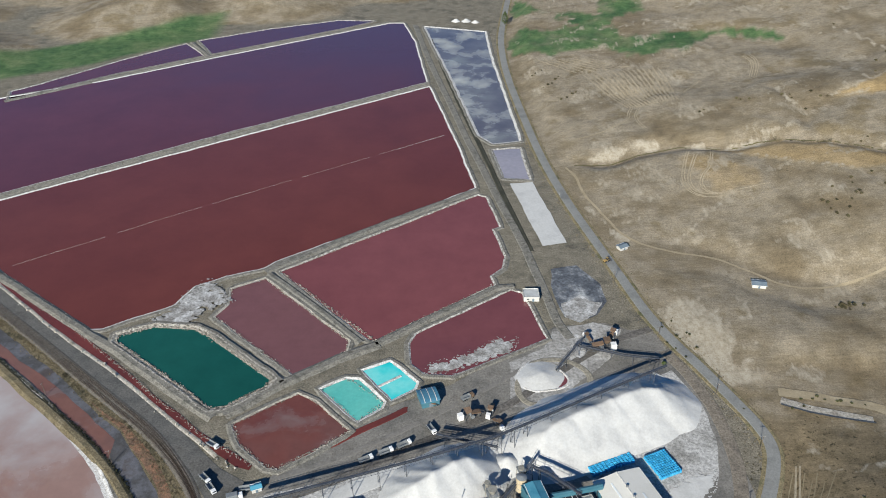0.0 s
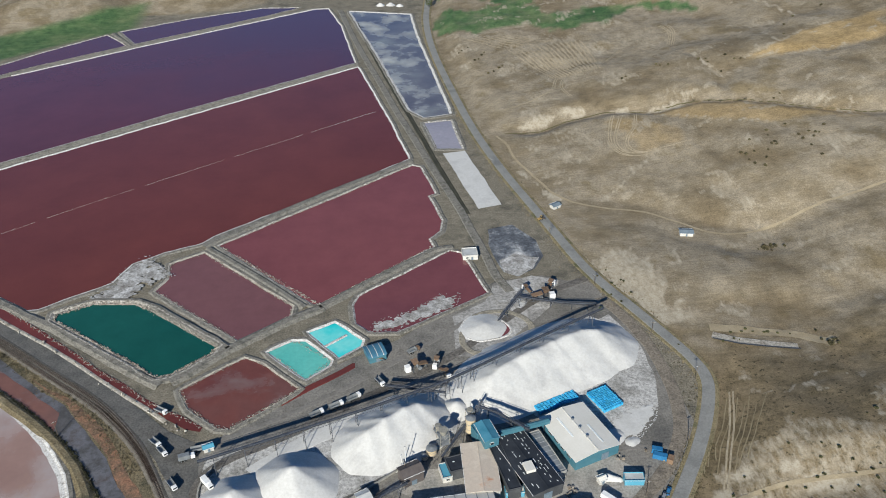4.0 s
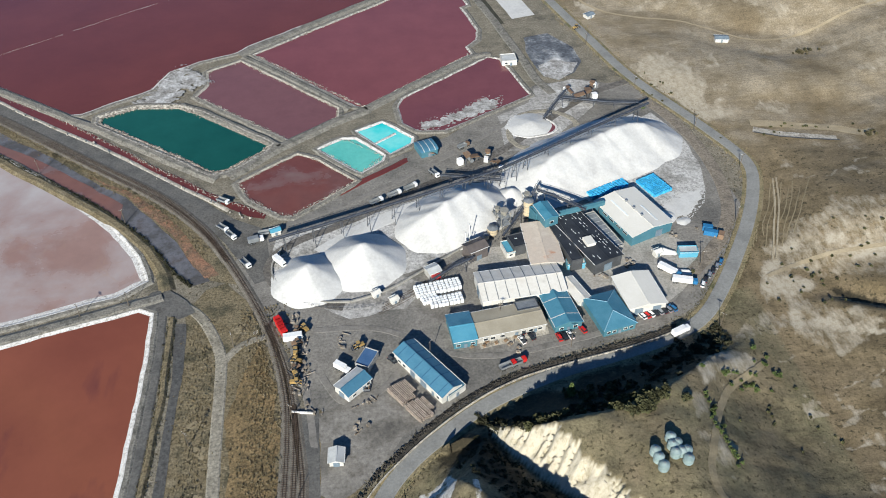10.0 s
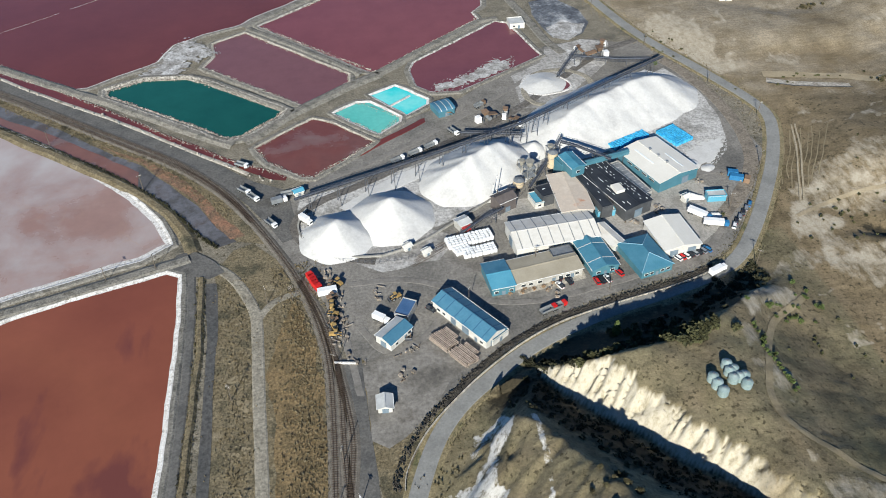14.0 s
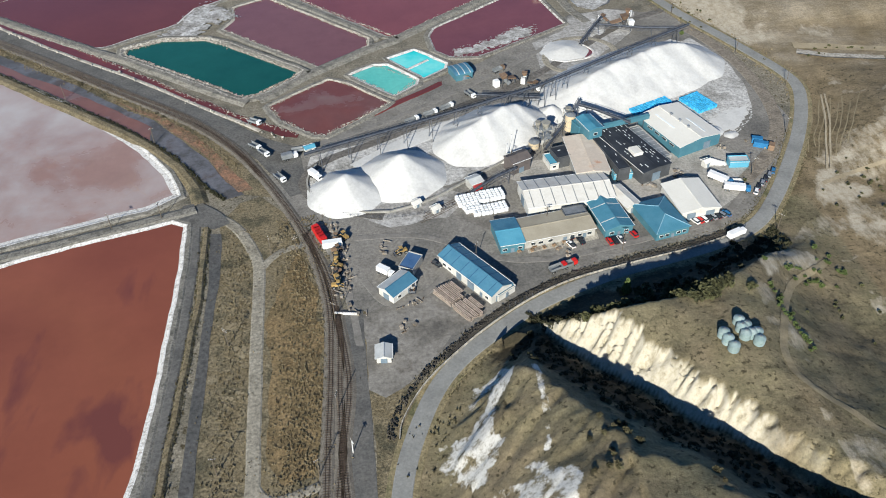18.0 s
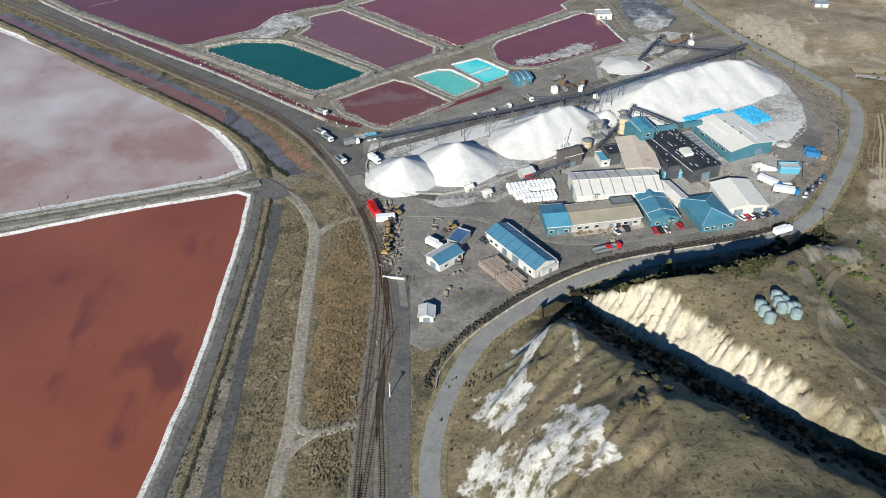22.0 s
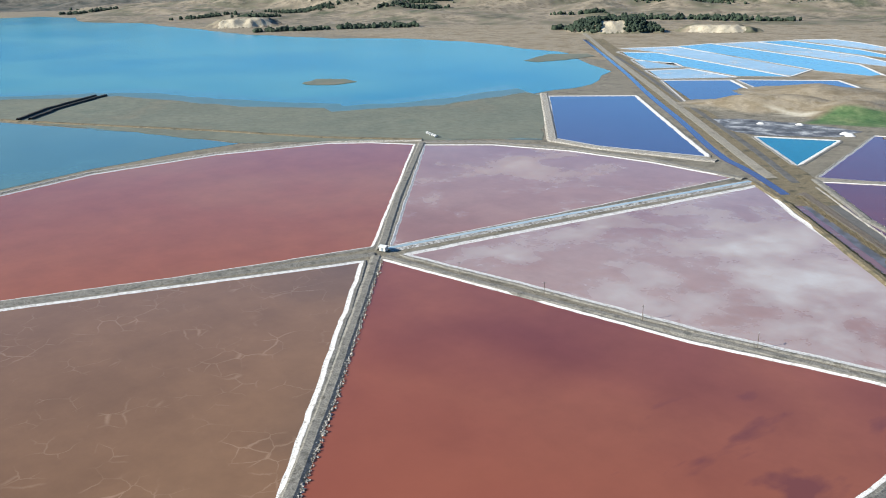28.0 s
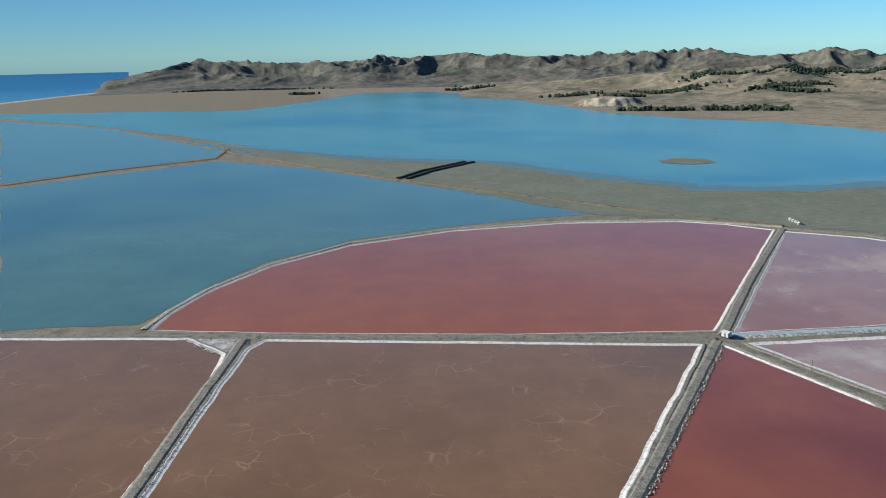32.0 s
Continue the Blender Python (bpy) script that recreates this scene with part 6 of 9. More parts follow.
def railway(pts, label):
    pts = smooth_line(pts, 3)
    top = new("railway")
    tagged(top, label, "railway", "railways", "structure")
    part("ballast", strip(bmesh.new(), pts, [(-2.4, 0.1), (-1.4, 0.42), (1.4, 0.42), (2.4, 0.1)]), M_ballast, top)
    for o in (-0.53, 0.53):
        part("rail", strip(bmesh.new(), pts, [(o - 0.07, 0.44), (o - 0.07, 0.62), (o + 0.07, 0.62), (o + 0.07, 0.44)]), M_rail, top)
    bm = bmesh.new()
    along, last = 0.0, None
    for a, b in zip(pts, pts[1:]):
        a, b = Vector(a[:2]), Vector(b[:2])
        d = (b - a).normalized() if (b - a).length else Vector((1, 0))
        while along < (b - a).length:
            c = a + d * along
            if c.y < 340:
                box(bm, c.x, c.y, 0.47, 0.24, 2.1, 0.1, math.atan2(d.y, d.x))
            along += 0.9
        along -= (b - a).length
    tagged(part("sleepers", bm, M_wood, top), kind="stuff")
    return top


def box(bm, x, y, z, sx, sy, sz, turn=0.0, bevel=0.0, tilt=0.0):
    m = Matrix.Translation((x, y, z)) @ Matrix.Rotation(turn, 4, "Z") @ Matrix.Rotation(tilt, 4, "Y") @ Matrix.Diagonal((sx, sy, sz, 1))
    vs = bmesh.ops.create_cube(bm, size=1, matrix=m)["verts"]
    if bevel:
        es = list({e for v in vs for e in v.link_edges})
        bmesh.ops.bevel(bm, geom=es, offset=bevel, segments=2, affect="EDGES")
    return bm


def tube(bm, a, b, r, n=8, r2=None):
    a, b = Vector(a), Vector(b)
    d = b - a
    m = Matrix.Translation((a + b) / 2) @ d.to_track_quat("Z", "Y").to_matrix().to_4x4()
    bmesh.ops.create_cone(bm, cap_ends=True, segments=n, radius1=r, radius2=r if r2 is None else r2, depth=d.length, matrix=m)
    return bm



railway(RAIL_A, "main line of steel rails on grey ballast")
railway(RAIL_B, "second line of steel rails joining the main line")
railway([(-85.8, 194.3), (-79.5, 176.5), (-75.6, 159.1), (-73.8, 135.1), (-74.9, 113.9), (-74.9, 90.4), (-73.9, 69.7), (-73.1, 54.9), (-72, -20)], "siding of steel rails beside the apron")
railway([(-75, 152), (-72.4, 129.4), (-71.4, 113.6), (-74.6, 92), (-76.9, 70), (-78.3, 55.3), (-80.5, 30)], "crossover of steel rails in the apron")
box_bar = strip(bmesh.new(), [(-75.4, 148.8), (-67.4, 147.2)], [(-0.25, 0.1), (-0.25, 1.0), (0.25, 1.0), (0.25, 0.1)])
tagged(link_mesh("barrier", box_bar, M_bank), "long pale concrete barrier across the apron", "barrier")

def stones(line, width, n, label, seed, z=0.3, size=0.35, material=None):
    rnd = random.Random(seed)
    pts = [Vector(p) for p in line]
    lens = [(b - a).length for a, b in zip(pts, pts[1:])]
    cube = [Vector((x, y, h)) / 2 for x in (-1, 1) for y in (-1, 1) for h in (-1, 1)]
    sides = ((0, 1, 3, 2), (4, 6, 7, 5), (0, 4, 5, 1), (2, 3, 7, 6), (0, 2, 6, 4), (1, 5, 7, 3))
    verts, faces = [], []
    for i in rnd.choices(range(len(lens)), lens, k=n):
        p = pts[i].lerp(pts[i + 1], rnd.random())
        t = (pts[i + 1] - pts[i]).normalized()
        p = p + Vector((t.y, -t.x)) * (width + rnd.gauss(0, 0.6))
        k = size * rnd.uniform(0.4, 1.5)
        m = Matrix.Translation((p.x, p.y, z)) @ Euler((rnd.uniform(0, 3), rnd.uniform(0, 3), rnd.uniform(0, 3))).to_matrix().to_4x4() @ Matrix.Diagonal((k * 2, k * 1.5, k, 1))
        at = len(verts)
        verts += [tuple(m @ (v * rnd.uniform(0.7, 1.2))) for v in cube]
        faces += [tuple(at + j for j in f) for f in sides]
    me = bpy.data.meshes.new("dike_stones")
    me.from_pydata(verts, [], faces)
    me.materials.append(material or M_rubble)
    tagged(new("dike_stones", me), label, "stones", kind="stuff")


# ---- salt stockpiles ----
def pile(name, ridge, slope, label, seed, step=0.9, material=None):
    """A stockpile: ridge points (x, y, height), falling at the angle of repose, with slips and gullies."""
    p = np.array(ridge, float)
    reach = p[:, 2].max() / slope + 6
    x = np.arange(p[:, 0].min() - reach, p[:, 0].max() + reach, step)
    y = np.arange(p[:, 1].min() - reach, p[:, 1].max() + reach, step)
    X, Y = np.meshgrid(x, y)
    Zp = np.full(X.shape, -9.0)
    for (ax, ay, ah), (bx, by, bh) in zip(ridge, ridge[1:] or ridge):
        n = 1 + int(math.hypot(bx - ax, by - ay) / 1.5)
        for i in range(n + 1):
            q = i / n
            cx, cy, ch = ax + (bx - ax) * q, ay + (by - ay) * q, ah + (bh - ah) * q + 0.35 * math.sin(i * 0.45 + seed)
            d = np.hypot(X - cx, Y - cy)
            ang = np.arctan2(Y - cy, X - cx)
            Zp = np.maximum(Zp, ch - (np.sqrt(d * d + 0.3) - 0.1 * d * d / (ch / slope + 3)) * slope * 1.06 * (1 + 0.02 * np.sin(ang * 8 + seed)))
    Zp += (rough(X, Y, 0.09, 4, seed) * (0.2 if len(ridge) < 3 else 0.42) + rough(X, Y, 0.35, 3, seed + 2) * 0.09) * np.clip(Zp / 3 + 0.4, 0.1, 1)
    ok = Zp > -0.5
    idx = -np.ones(X.shape, int)
    verts, faces = [], []
    ny, nx = X.shape
    keep = ok[:-1, :-1] & ok[1:, :-1] & ok[:-1, 1:] & ok[1:, 1:]
    for j, i in zip(*np.nonzero(keep)):
        q = []
        for b, a in ((j, i), (j, i + 1), (j + 1, i + 1), (j + 1, i)):
            if idx[b, a] < 0:
                idx[b, a] = len(verts)
                verts.append((X[b, a], Y[b, a], Zp[b, a]))
            q.append(int(idx[b, a]))
        faces.append(q)
    me = bpy.data.meshes.new(name)
    me.from_pydata([tuple(map(float, v)) for v in verts], [], faces)
    me.shade_smooth()
    me.materials.append(material or M_salt)
    return tagged(new(name, me), label, "salt pile", "salt stockpiles")


pile("salt_mound", [(-69, 218, 9.2), (-68, 219, 9.2)], 0.6, "white conical salt pile beside the loop road", 1)
pile("salt_mound", [(-45, 227, 11.2), (-44, 227.5, 11.2)], 0.63, "tall white conical salt pile under the conveyor", 2)
pile("salt_mound", [(-12, 246, 10.2), (-5, 250.5, 12), (4, 256, 12.2), (10, 259.5, 11.2)], 0.6, "rounded white salt stockpile with gullies", 3)
pile("salt_mound", [(28.5, 264.5, 5.5), (29, 265, 5.5)], 0.66, "small white conical salt pile between the stockpiles", 4)
pile("salt_mound", [(46, 275, 11), (58, 283, 12.5), (80, 294, 13), (97, 302, 12.5), (104, 303, 11)], 0.52, "largest white salt stockpile, long and ridged", 5)
pile("salt_mound", [(46, 322, 2.3), (50, 324.5, 2.3)], 0.225, "low round white salt heap in a brine pit", 6)
sheet("salted_ground", [(32, 303), (35, 335), (54, 346), (60, 363), (84, 368), (98, 362), (90, 340), (72, 322), (52, 300)], 0.075, M_saltyard, "pale salted concrete round the brine pit", "yard", amount=1.2)
sheet("brine_pit", [(39, 327), (43, 333), (52, 333.7), (58, 330), (62, 325.5), (64, 320), (59.5, 315.5), (53, 314.3), (44, 313.3), (38.5, 319)], 0.1, W_rose2, "oval red brine pit round a salt heap", "pond", amount=1.0)
RING = smooth_line([(39, 324.4), (46.5, 335.3), (60.1, 338), (72, 331.8), (76.3, 321.2), (69.7, 311), (53.8, 304.6), (42, 302.8), (36.5, 312)], 2, True)
tagged(link_mesh("ring_track", strip(bmesh.new(), RING, [(-1.7, 0.15), (-1.2, 0.3), (1.2, 0.3), (1.7, 0.15)], True), M_track), "pale gravel track round the brine pit", "track", kind="structure")
tagged(link_mesh("pit_rim", strip(bmesh.new(), smooth_line([(38.3, 327.6), (42.8, 333.8), (52.2, 334.5), (58.6, 330.6), (62.8, 325.8), (64.8, 319.8), (59.8, 314.8), (53, 313.5), (43.8, 312.5), (37.7, 319)], 2, True), [(-0.7, 0.08), (-0.2, 0.35), (0.4, 0.35), (0.9, 0.1)], True), M_bank), "pale salt rim of the brine pit", "bank", kind="structure")
for x, y, h in ((97, 240, 1.6), (104, 236, 1.2)):
    pile("salt_mound", [(x, y, h), (x + 2, y + 1, h)], 0.35, "low heap of spread white salt", x, 0.8)


# ---- buildings ----
def rect(c):
    """Centre, heading, length along the first side and width of a four-cornered plan."""
    p = [Vector(q) for q in c]
    ctr = sum(p, Vector((0, 0))) / 4
    u = (p[1] - p[0]) + (p[2] - p[3])
    return ctr, math.atan2(u.y, u.x), u.length / 2, ((p[3] - p[0]).length + (p[2] - p[1]).length) / 2


def quad(bm, *pts):
    return bm.faces.new([bm.verts.new(p) for p in pts])


def slab(bm, pts, t=0.18):
    """A plate of the given outline, thickness t downwards."""
    top = [bm.verts.new(p) for p in pts]
    low = [bm.verts.new((p[0], p[1], p[2] - t)) for p in pts]
    bm.faces.new(top)
    bm.faces.new(low[::-1])
    n = len(pts)
    for i in range(n):
        bm.faces.new((top[i], low[i], low[(i + 1) % n], top[(i + 1) % n]))
    return bm


def shed(name, corners, h, rise, walls, roof, label, across=False, kind="gable", seams=0, seam_mat=None, lights=(), doors=(), windows=(), back_roof=None, vents=0, category="building"):
    """A building from its plan: walls, roof plates, ridge, gutters, doors, windows and skylights. Local x runs along the ridge."""
    ctr, turn, L, W = rect(corners)
    if across:
        L, W, turn = W, L, turn + math.pi / 2
    top = new(name)
    top.matrix_world = Matrix.Translation((ctr.x, ctr.y, 0)) @ Matrix.Rotation(turn, 4, "Z")
    tagged(top, label, category, "works buildings")
    l, w, o = L / 2, W / 2, 0.35
    bm = bmesh.new()
    box(bm, 0, 0, h / 2, L - 0.2, W - 0.2, h)
    if kind == "gable":
        for s in (-1, 1):
            quad(bm, (s * (l - 0.1), -w + 0.1, h), (s * (l - 0.1), w - 0.1, h), (s * (l - 0.1), 0, h + rise - 0.1))
    part("wall", bm, walls, top)
    if kind == "gable":
        for s, m in ((-1, roof), (1, back_roof or roof)):
            p = [(-l - o, s * (w + o), h - rise * o / w), (l + o, s * (w + o), h - rise * o / w), (l + o, 0, h + rise), (-l - o, 0, h + rise)]
            r = part("roof", slab(bmesh.new(), [(x, y, z + 0.16) for x, y, z in (p if s < 0 else p[::-1])]), m, top)
            for i in range(seams):
                x = -l + L * (i + 0.5) / seams
                bm = bmesh.new()
                slab(bm, [(x - 0.16, s * (w + o), h - rise * o / w + 0.24), (x + 0.16, s * (w + o), h - rise * o / w + 0.24), (x + 0.16, 0, h + rise + 0.24), (x - 0.16, 0, h + rise + 0.24)], 0.1)
                part("seam", bm, seam_mat or M_whitemetal, r)
        part("ridge_cap", box(bmesh.new(), 0, 0, h + rise + 0.2, L + 0.6, 0.5, 0.12), roof, top)
        for s in (-1, 1):
            part("gutter", box(bmesh.new(), 0, s * (w + o + 0.08), h + 0.02, L + 0.5, 0.18, 0.18), M_whitemetal, top)
    elif kind == "hip":
        k = max(l - w, 0.3)
        for p in ([(-l - o, -w - o, h), (l + o, -w - o, h), (k, 0, h + rise), (-k, 0, h + rise)], [(l + o, w + o, h), (-l - o, w + o, h), (-k, 0, h + rise), (k, 0, h + rise)], [(l + o, -w - o, h), (l + o, w + o, h), (k, 0, h + rise)], [(-l - o, w + o, h), (-l - o, -w - o, h), (-k, 0, h + rise)]):
            part("roof", slab(bmesh.new(), [(x, y, z + 0.16) for x, y, z in p]), roof, top)
        for a, b in (((-l - o, -w - o), -k), ((-l - o, w + o), -k), ((l + o, -w - o), k), ((l + o, w + o), k)):
            part("hip_cap", tube(bmesh.new(), (*a, h + 0.2), (b, 0, h + rise + 0.2), 0.16, 5), M_hipcap, top)
    elif kind == "flat":
        part("roof", slab(bmesh.new(), [(-l, -w, h + 0.2), (l, -w, h + 0.2), (l, w, h + 0.2), (-l, w, h + 0.2)], 0.2), roof, top)
        for s in (-1, 1):
            part("parapet", box(bmesh.new(), 0, s * (w - 0.1), h + 0.4, L, 0.2, 0.4), walls, top)
            part("parapet", box(bmesh.new(), s * (l - 0.1), 0, h + 0.4, 0.2, W - 0.4, 0.4), walls, top)
        for i in range(seams):
            x = -l + L * (i + 0.5) / seams
            part("seam", box(bmesh.new(), x, 0, h + 0.23, 0.2, W - 0.5, 0.06), seam_mat or M_whitemetal, top)
    elif kind == "barrel":
        n = 8
        prof = [(-w * math.cos(math.pi * i / n) * 1.03, h + rise * math.sin(math.pi * i / n)) for i in range(n + 1)]
        bm = bmesh.new()
        for (ya, za), (yb, zb) in zip(prof, prof[1:]):
            quad(bm, (-l - o, ya, za), (l + o, ya, za), (l + o, yb, zb), (-l - o, yb, zb))
        for s in (-1, 1):
            bm.faces.new([bm.verts.new((s * (l + o), y, z)) for y, z in prof])
        bmesh.ops.remove_doubles(bm, verts=bm.verts, dist=0.001)
        bmesh.ops.recalc_face_normals(bm, faces=bm.faces)
        r = part("roof", bm, roof, top)
        for i in range(seams):
            x = -l + L * (i + 0.5) / seams
            bm = bmesh.new()
            for (ya, za), (yb, zb) in zip(prof, prof[1:]):
                quad(bm, (x - 0.2, ya * 1.01, za + 0.1), (x + 0.2, ya * 1.01, za + 0.1), (x + 0.2, yb * 1.01, zb + 0.1), (x - 0.2, yb * 1.01, zb + 0.1))
            part("seam", bm, seam_mat or M_greymetal, r)
    for x, y, sx, sy in lights:
        z = h + rise * (1 - abs(y) / w) if kind == "gable" else h + 0.2
        tilt = Matrix.Rotation(math.atan2(rise, w) * (1 if y < 0 else -1), 4, "X") if kind == "gable" else Matrix()
        bm = bmesh.new()
        bmesh.ops.create_cube(bm, size=1, matrix=Matrix.Translation((x, y, z + 0.25)) @ tilt @ Matrix.Diagonal((sx, sy, 0.12, 1)))
        part("skylight", bm, M_skylight, top, "pale translucent panel")
    for i in range(vents):
        x = -l * 0.6 + 1.2 * l * (i + 0.5) / vents
        bm = bmesh.new()
        tube(bm, (x, 0.0, h + rise), (x, 0.0, h + rise + 0.9), 0.4)
        tube(bm, (x, 0.0, h + rise + 0.9), (x, 0.0, h + rise + 1.2), 0.7, 8, 0.2)
        part("vent", bm, M_greymetal, top)
    for side, at, dw, dh in doors:
        bm = bmesh.new()
        if side in "fb":
            box(bm, at, (-1 if side == "f" else 1) * (w - 0.02), dh / 2, dw, 0.22, dh)
        else:
            box(bm, (-1 if side == "l" else 1) * (l - 0.02), at, dh / 2, 0.22, dw, dh)
        part("door", bm, M_door, top)
    for side, at, z, ww, wh in windows:
        fr, pn = bmesh.new(), bmesh.new()
        if side in "fb":
            s = -1 if side == "f" else 1
            box(fr, at, s * (w - 0.04), z, ww + 0.2, 0.14, wh + 0.2)
            box(pn, at, s * (w + 0.02), z, ww, 0.1, wh)
        else:
            s = -1 if side == "l" else 1
            box(fr, s * (l - 0.04), at, z, 0.14, ww + 0.2, wh + 0.2)
            box(pn, s * (l + 0.02), at, z, 0.1, ww, wh)
        win = part("window", fr, M_whitemetal, top)
        part("pane", pn, M_glass, win)
    return top


shed("blue_shed", [(-36.4, 169.7), (-20, 146.3), (-11.8, 150.4), (-27.1, 175.4)], 4.2, 2.0, M_whitewall, M_blueroof, "long white shed under a blue metal roof", seams=6, seam_mat=M_blueseam, back_roof=M_blueroof,
     doors=[("f", -3, 2.6, 3.0), ("f", 3.5, 3.4, 3.4), ("f", 9, 1.2, 2.1), ("r", -1.5, 2.4, 2.8)], windows=[("f", -8, 1.8, 1.6, 1.0), ("f", -11, 1.8, 1.6, 1.0), ("f", 12, 1.8, 1.4, 1.0)])
shed("workshop", [(-58.5, 155.8), (-53.3, 149.8), (-46.4, 159.4), (-51.3, 165.1)], 3.6, 1.3, M_whitewall, M_blueroof, "small workshop with one blue and one pale roof slope", across=True, back_roof=M_paleroof, doors=[("l", 0, 2.6, 2.6), ("f", 2, 1.1, 2.1)], windows=[("f", -3, 1.8, 1.4, 1.0)])
shed("lean_to", [(-51.3, 167.1), (-46.5, 163.5), (-41.4, 171.7), (-46.6, 174)], 3.2, 0.2, M_greywall, M_slateblue, "dark blue flat-roofed lean-to by the workshop", kind="flat", doors=[("f", 0, 2.6, 2.4)])
shed("white_hut", [(-62.5, 123.9), (-57.4, 123.4), (-56.8, 129.4), (-61.8, 129.6)], 2.6, 0.9, M_whitewall, M_paleroof, "small white shed with a pale grey roof", across=True, doors=[("l", 0, 2.2, 2.1)], windows=[("f", 0, 1.6, 1.0, 0.8)])
shed("office", [(-1.9, 172.7), (24.6, 178.1), (25.8, 190), (-5.1, 187.2)], 3.8, 0.9, M_greywall, M_beigeroof, "long office with a beige low-pitched roof", doors=[("f", 2, 1.4, 2.1), ("f", 10, 1.4, 2.1)], windows=[("f", x, 1.8, 1.8, 1.1) for x in (-11, -8, -4, 5, 8, 12)])
shed("office_annex", [(-12.6, 171.6), (-1.6, 172.8), (-5.1, 187.3), (-12.9, 186.8)], 4.1, 0.9, M_bluewall, M_brightblue, "bright blue-roofed annex at the end of the office", back_roof=M_blueroof, doors=[("f", 0, 1.4, 2.1)], windows=[("f", 3, 1.8, 1.6, 1.0), ("f", -3, 1.8, 1.6, 1.0)])
shed("roof_store", [(15.4, 184.8), (25.1, 186), (24.1, 191), (15.5, 189.9)], 4.6, 0.3, M_darkwall, M_greymetal, "dark grey flat-roofed plant room behind the office", kind="flat")
shed("store_hall", [(3.7, 191.7), (38.3, 194.2), (37.4, 210.9), (0.5, 209)], 5.0, 2.0, M_whitewall, M_whiteroof, "large white store hall with a ribbed roof", seams=8, seam_mat=M_greymetal, doors=[("l", 0, 4.0, 4.0), ("f", -10, 1.2, 2.1)])
shed("blue_office", [(28.9, 174.8), (40.3, 177), (38.7, 194.8), (27.3, 193.7)], 3.8, 1.6, M_bluewall, M_slateblue2, "blue-roofed office with pale cross seams", seams=2, across=True, seam_mat=M_paleroof, windows=[("l", -3, 1.8, 1.6, 1.0), ("l", 3, 1.8, 1.6, 1.0)], doors=[("l", 0, 1.2, 2.1)])
shed("hip_office", [(46.7, 170.5), (61.6, 173.1), (58.9, 192.8), (45.7, 189.5)], 3.6, 2.4, M_bluewall, M_slateblue2, "square office under a blue hipped roof", kind="hip", across=True, windows=[("l", x, 1.8, 1.5, 1.0) for x in (-5, -2.5, 2.5, 5)] + [("f", x, 1.8, 1.5, 1.0) for x in (-6, -2, 2, 6)], doors=[("l", 0, 1.2, 2.1)])
shed("packing_hall", [(61.7, 180.2), (78, 182.2), (75.2, 201.3), (59.6, 200)], 4.4, 1.3, M_whitewall, M_whiteroof2, "square white packing hall with a low roof", across=True, doors=[("l", -4, 3.6, 3.6), ("l", 4, 3.6, 3.6)])
shed("refinery", [(74.8, 222.3), (96.5, 230.2), (86.1, 257.4), (65.5, 249.5)], 5.6, 1.5, M_bluewall, M_whiteroof2, "tall refinery hall with blue walls and a pale roof", across=True, vents=3, seams=0, lights=[(-5, -5, 12, 0.8), (4, 5, 13, 0.8)], doors=[("l", -4, 3.6, 3.8), ("f", 8, 3.0, 3.4)], windows=[("b", x, 3.9, 3.0, 0.8) for x in (-9, -4, 1, 6)] + [("f", x, 3.9, 3.0, 0.8) for x in (-9, -4, 1)])
RS2 = random.Random(4)
BLACK = shed("black_hall", [(48.4, 206), (61.5, 209), (60, 248), (46.2, 241)], 6.2, 0.6, M_darkwall, M_blackroof, "hall with a black roof flecked with pale panels", across=True, lights=[(RS2.uniform(-17, 17), RS2.choice((-5.5, -4, -2.5, -1.2, 2, 3.5, 5)), RS2.uniform(0.5, 1.6), 0.25) for _ in range(56)], vents=0, doors=[("l", 0, 4, 4)])
shed("rusty_hall", [(28.5, 210.2), (42.6, 211), (39.8, 236.5), (26, 238)], 5.6, 0.7, M_greywall, M_rustroof, "factory hall with a beige roof stained by rust", across=True, seams=0, doors=[("l", -3, 3.6, 3.6)])
shed("tower", [(36, 232.5), (42.5, 234.5), (42.3, 245.7), (35.8, 244.1)], 11, 0.8, M_bluewall, M_tealroof, "tall blue-clad processing tower with a low roof", across=True, windows=[("l", 0, 8.5, 1.6, 1.2), ("f", 0, 8.5, 1.6, 1.2)], doors=[("l", 0, 2, 2.4)])
shed("tower", [(33.9, 239.8), (39.6, 241.6), (39.2, 247.8), (33.9, 245.9)], 8, 0.3, M_bluewall, M_tealroof, "lower blue-clad processing block beside the tower", kind="flat", windows=[("f", 0, 5.5, 1.6, 1.2)])
shed("dark_shed", [(21.1, 222), (31.2, 224.8), (29.6, 232.4), (20.1, 230.6)], 5.2, 0.3, M_darkwall, M_blackroof, "small flat shed with a black roof", kind="flat", lights=[(-2, 1, 1.2, 0.4), (2.4, -1.4, 0.9, 0.4)])
shed("tall_hopper_house", [(0.8, 220), (9.7, 224), (8.3, 230.4), (0.2, 227)], 6.0, 1.4, M_umber, M_umber, "dark brown-grey hopper house by the conveyor", doors=[("f", 0, 2.4, 2.6)])
shed("brine_house", [(-12.2, 300.9), (-3.3, 303.7), (-4, 313.6), (-12.4, 311)], 3.4, 1.4, M_bluewall, M_blueroof, "small blue pump house with pale roof ribs", kind="barrel", seams=3, seam_mat=M_paleroof, doors=[("f", 0, 2.0, 2.2)])
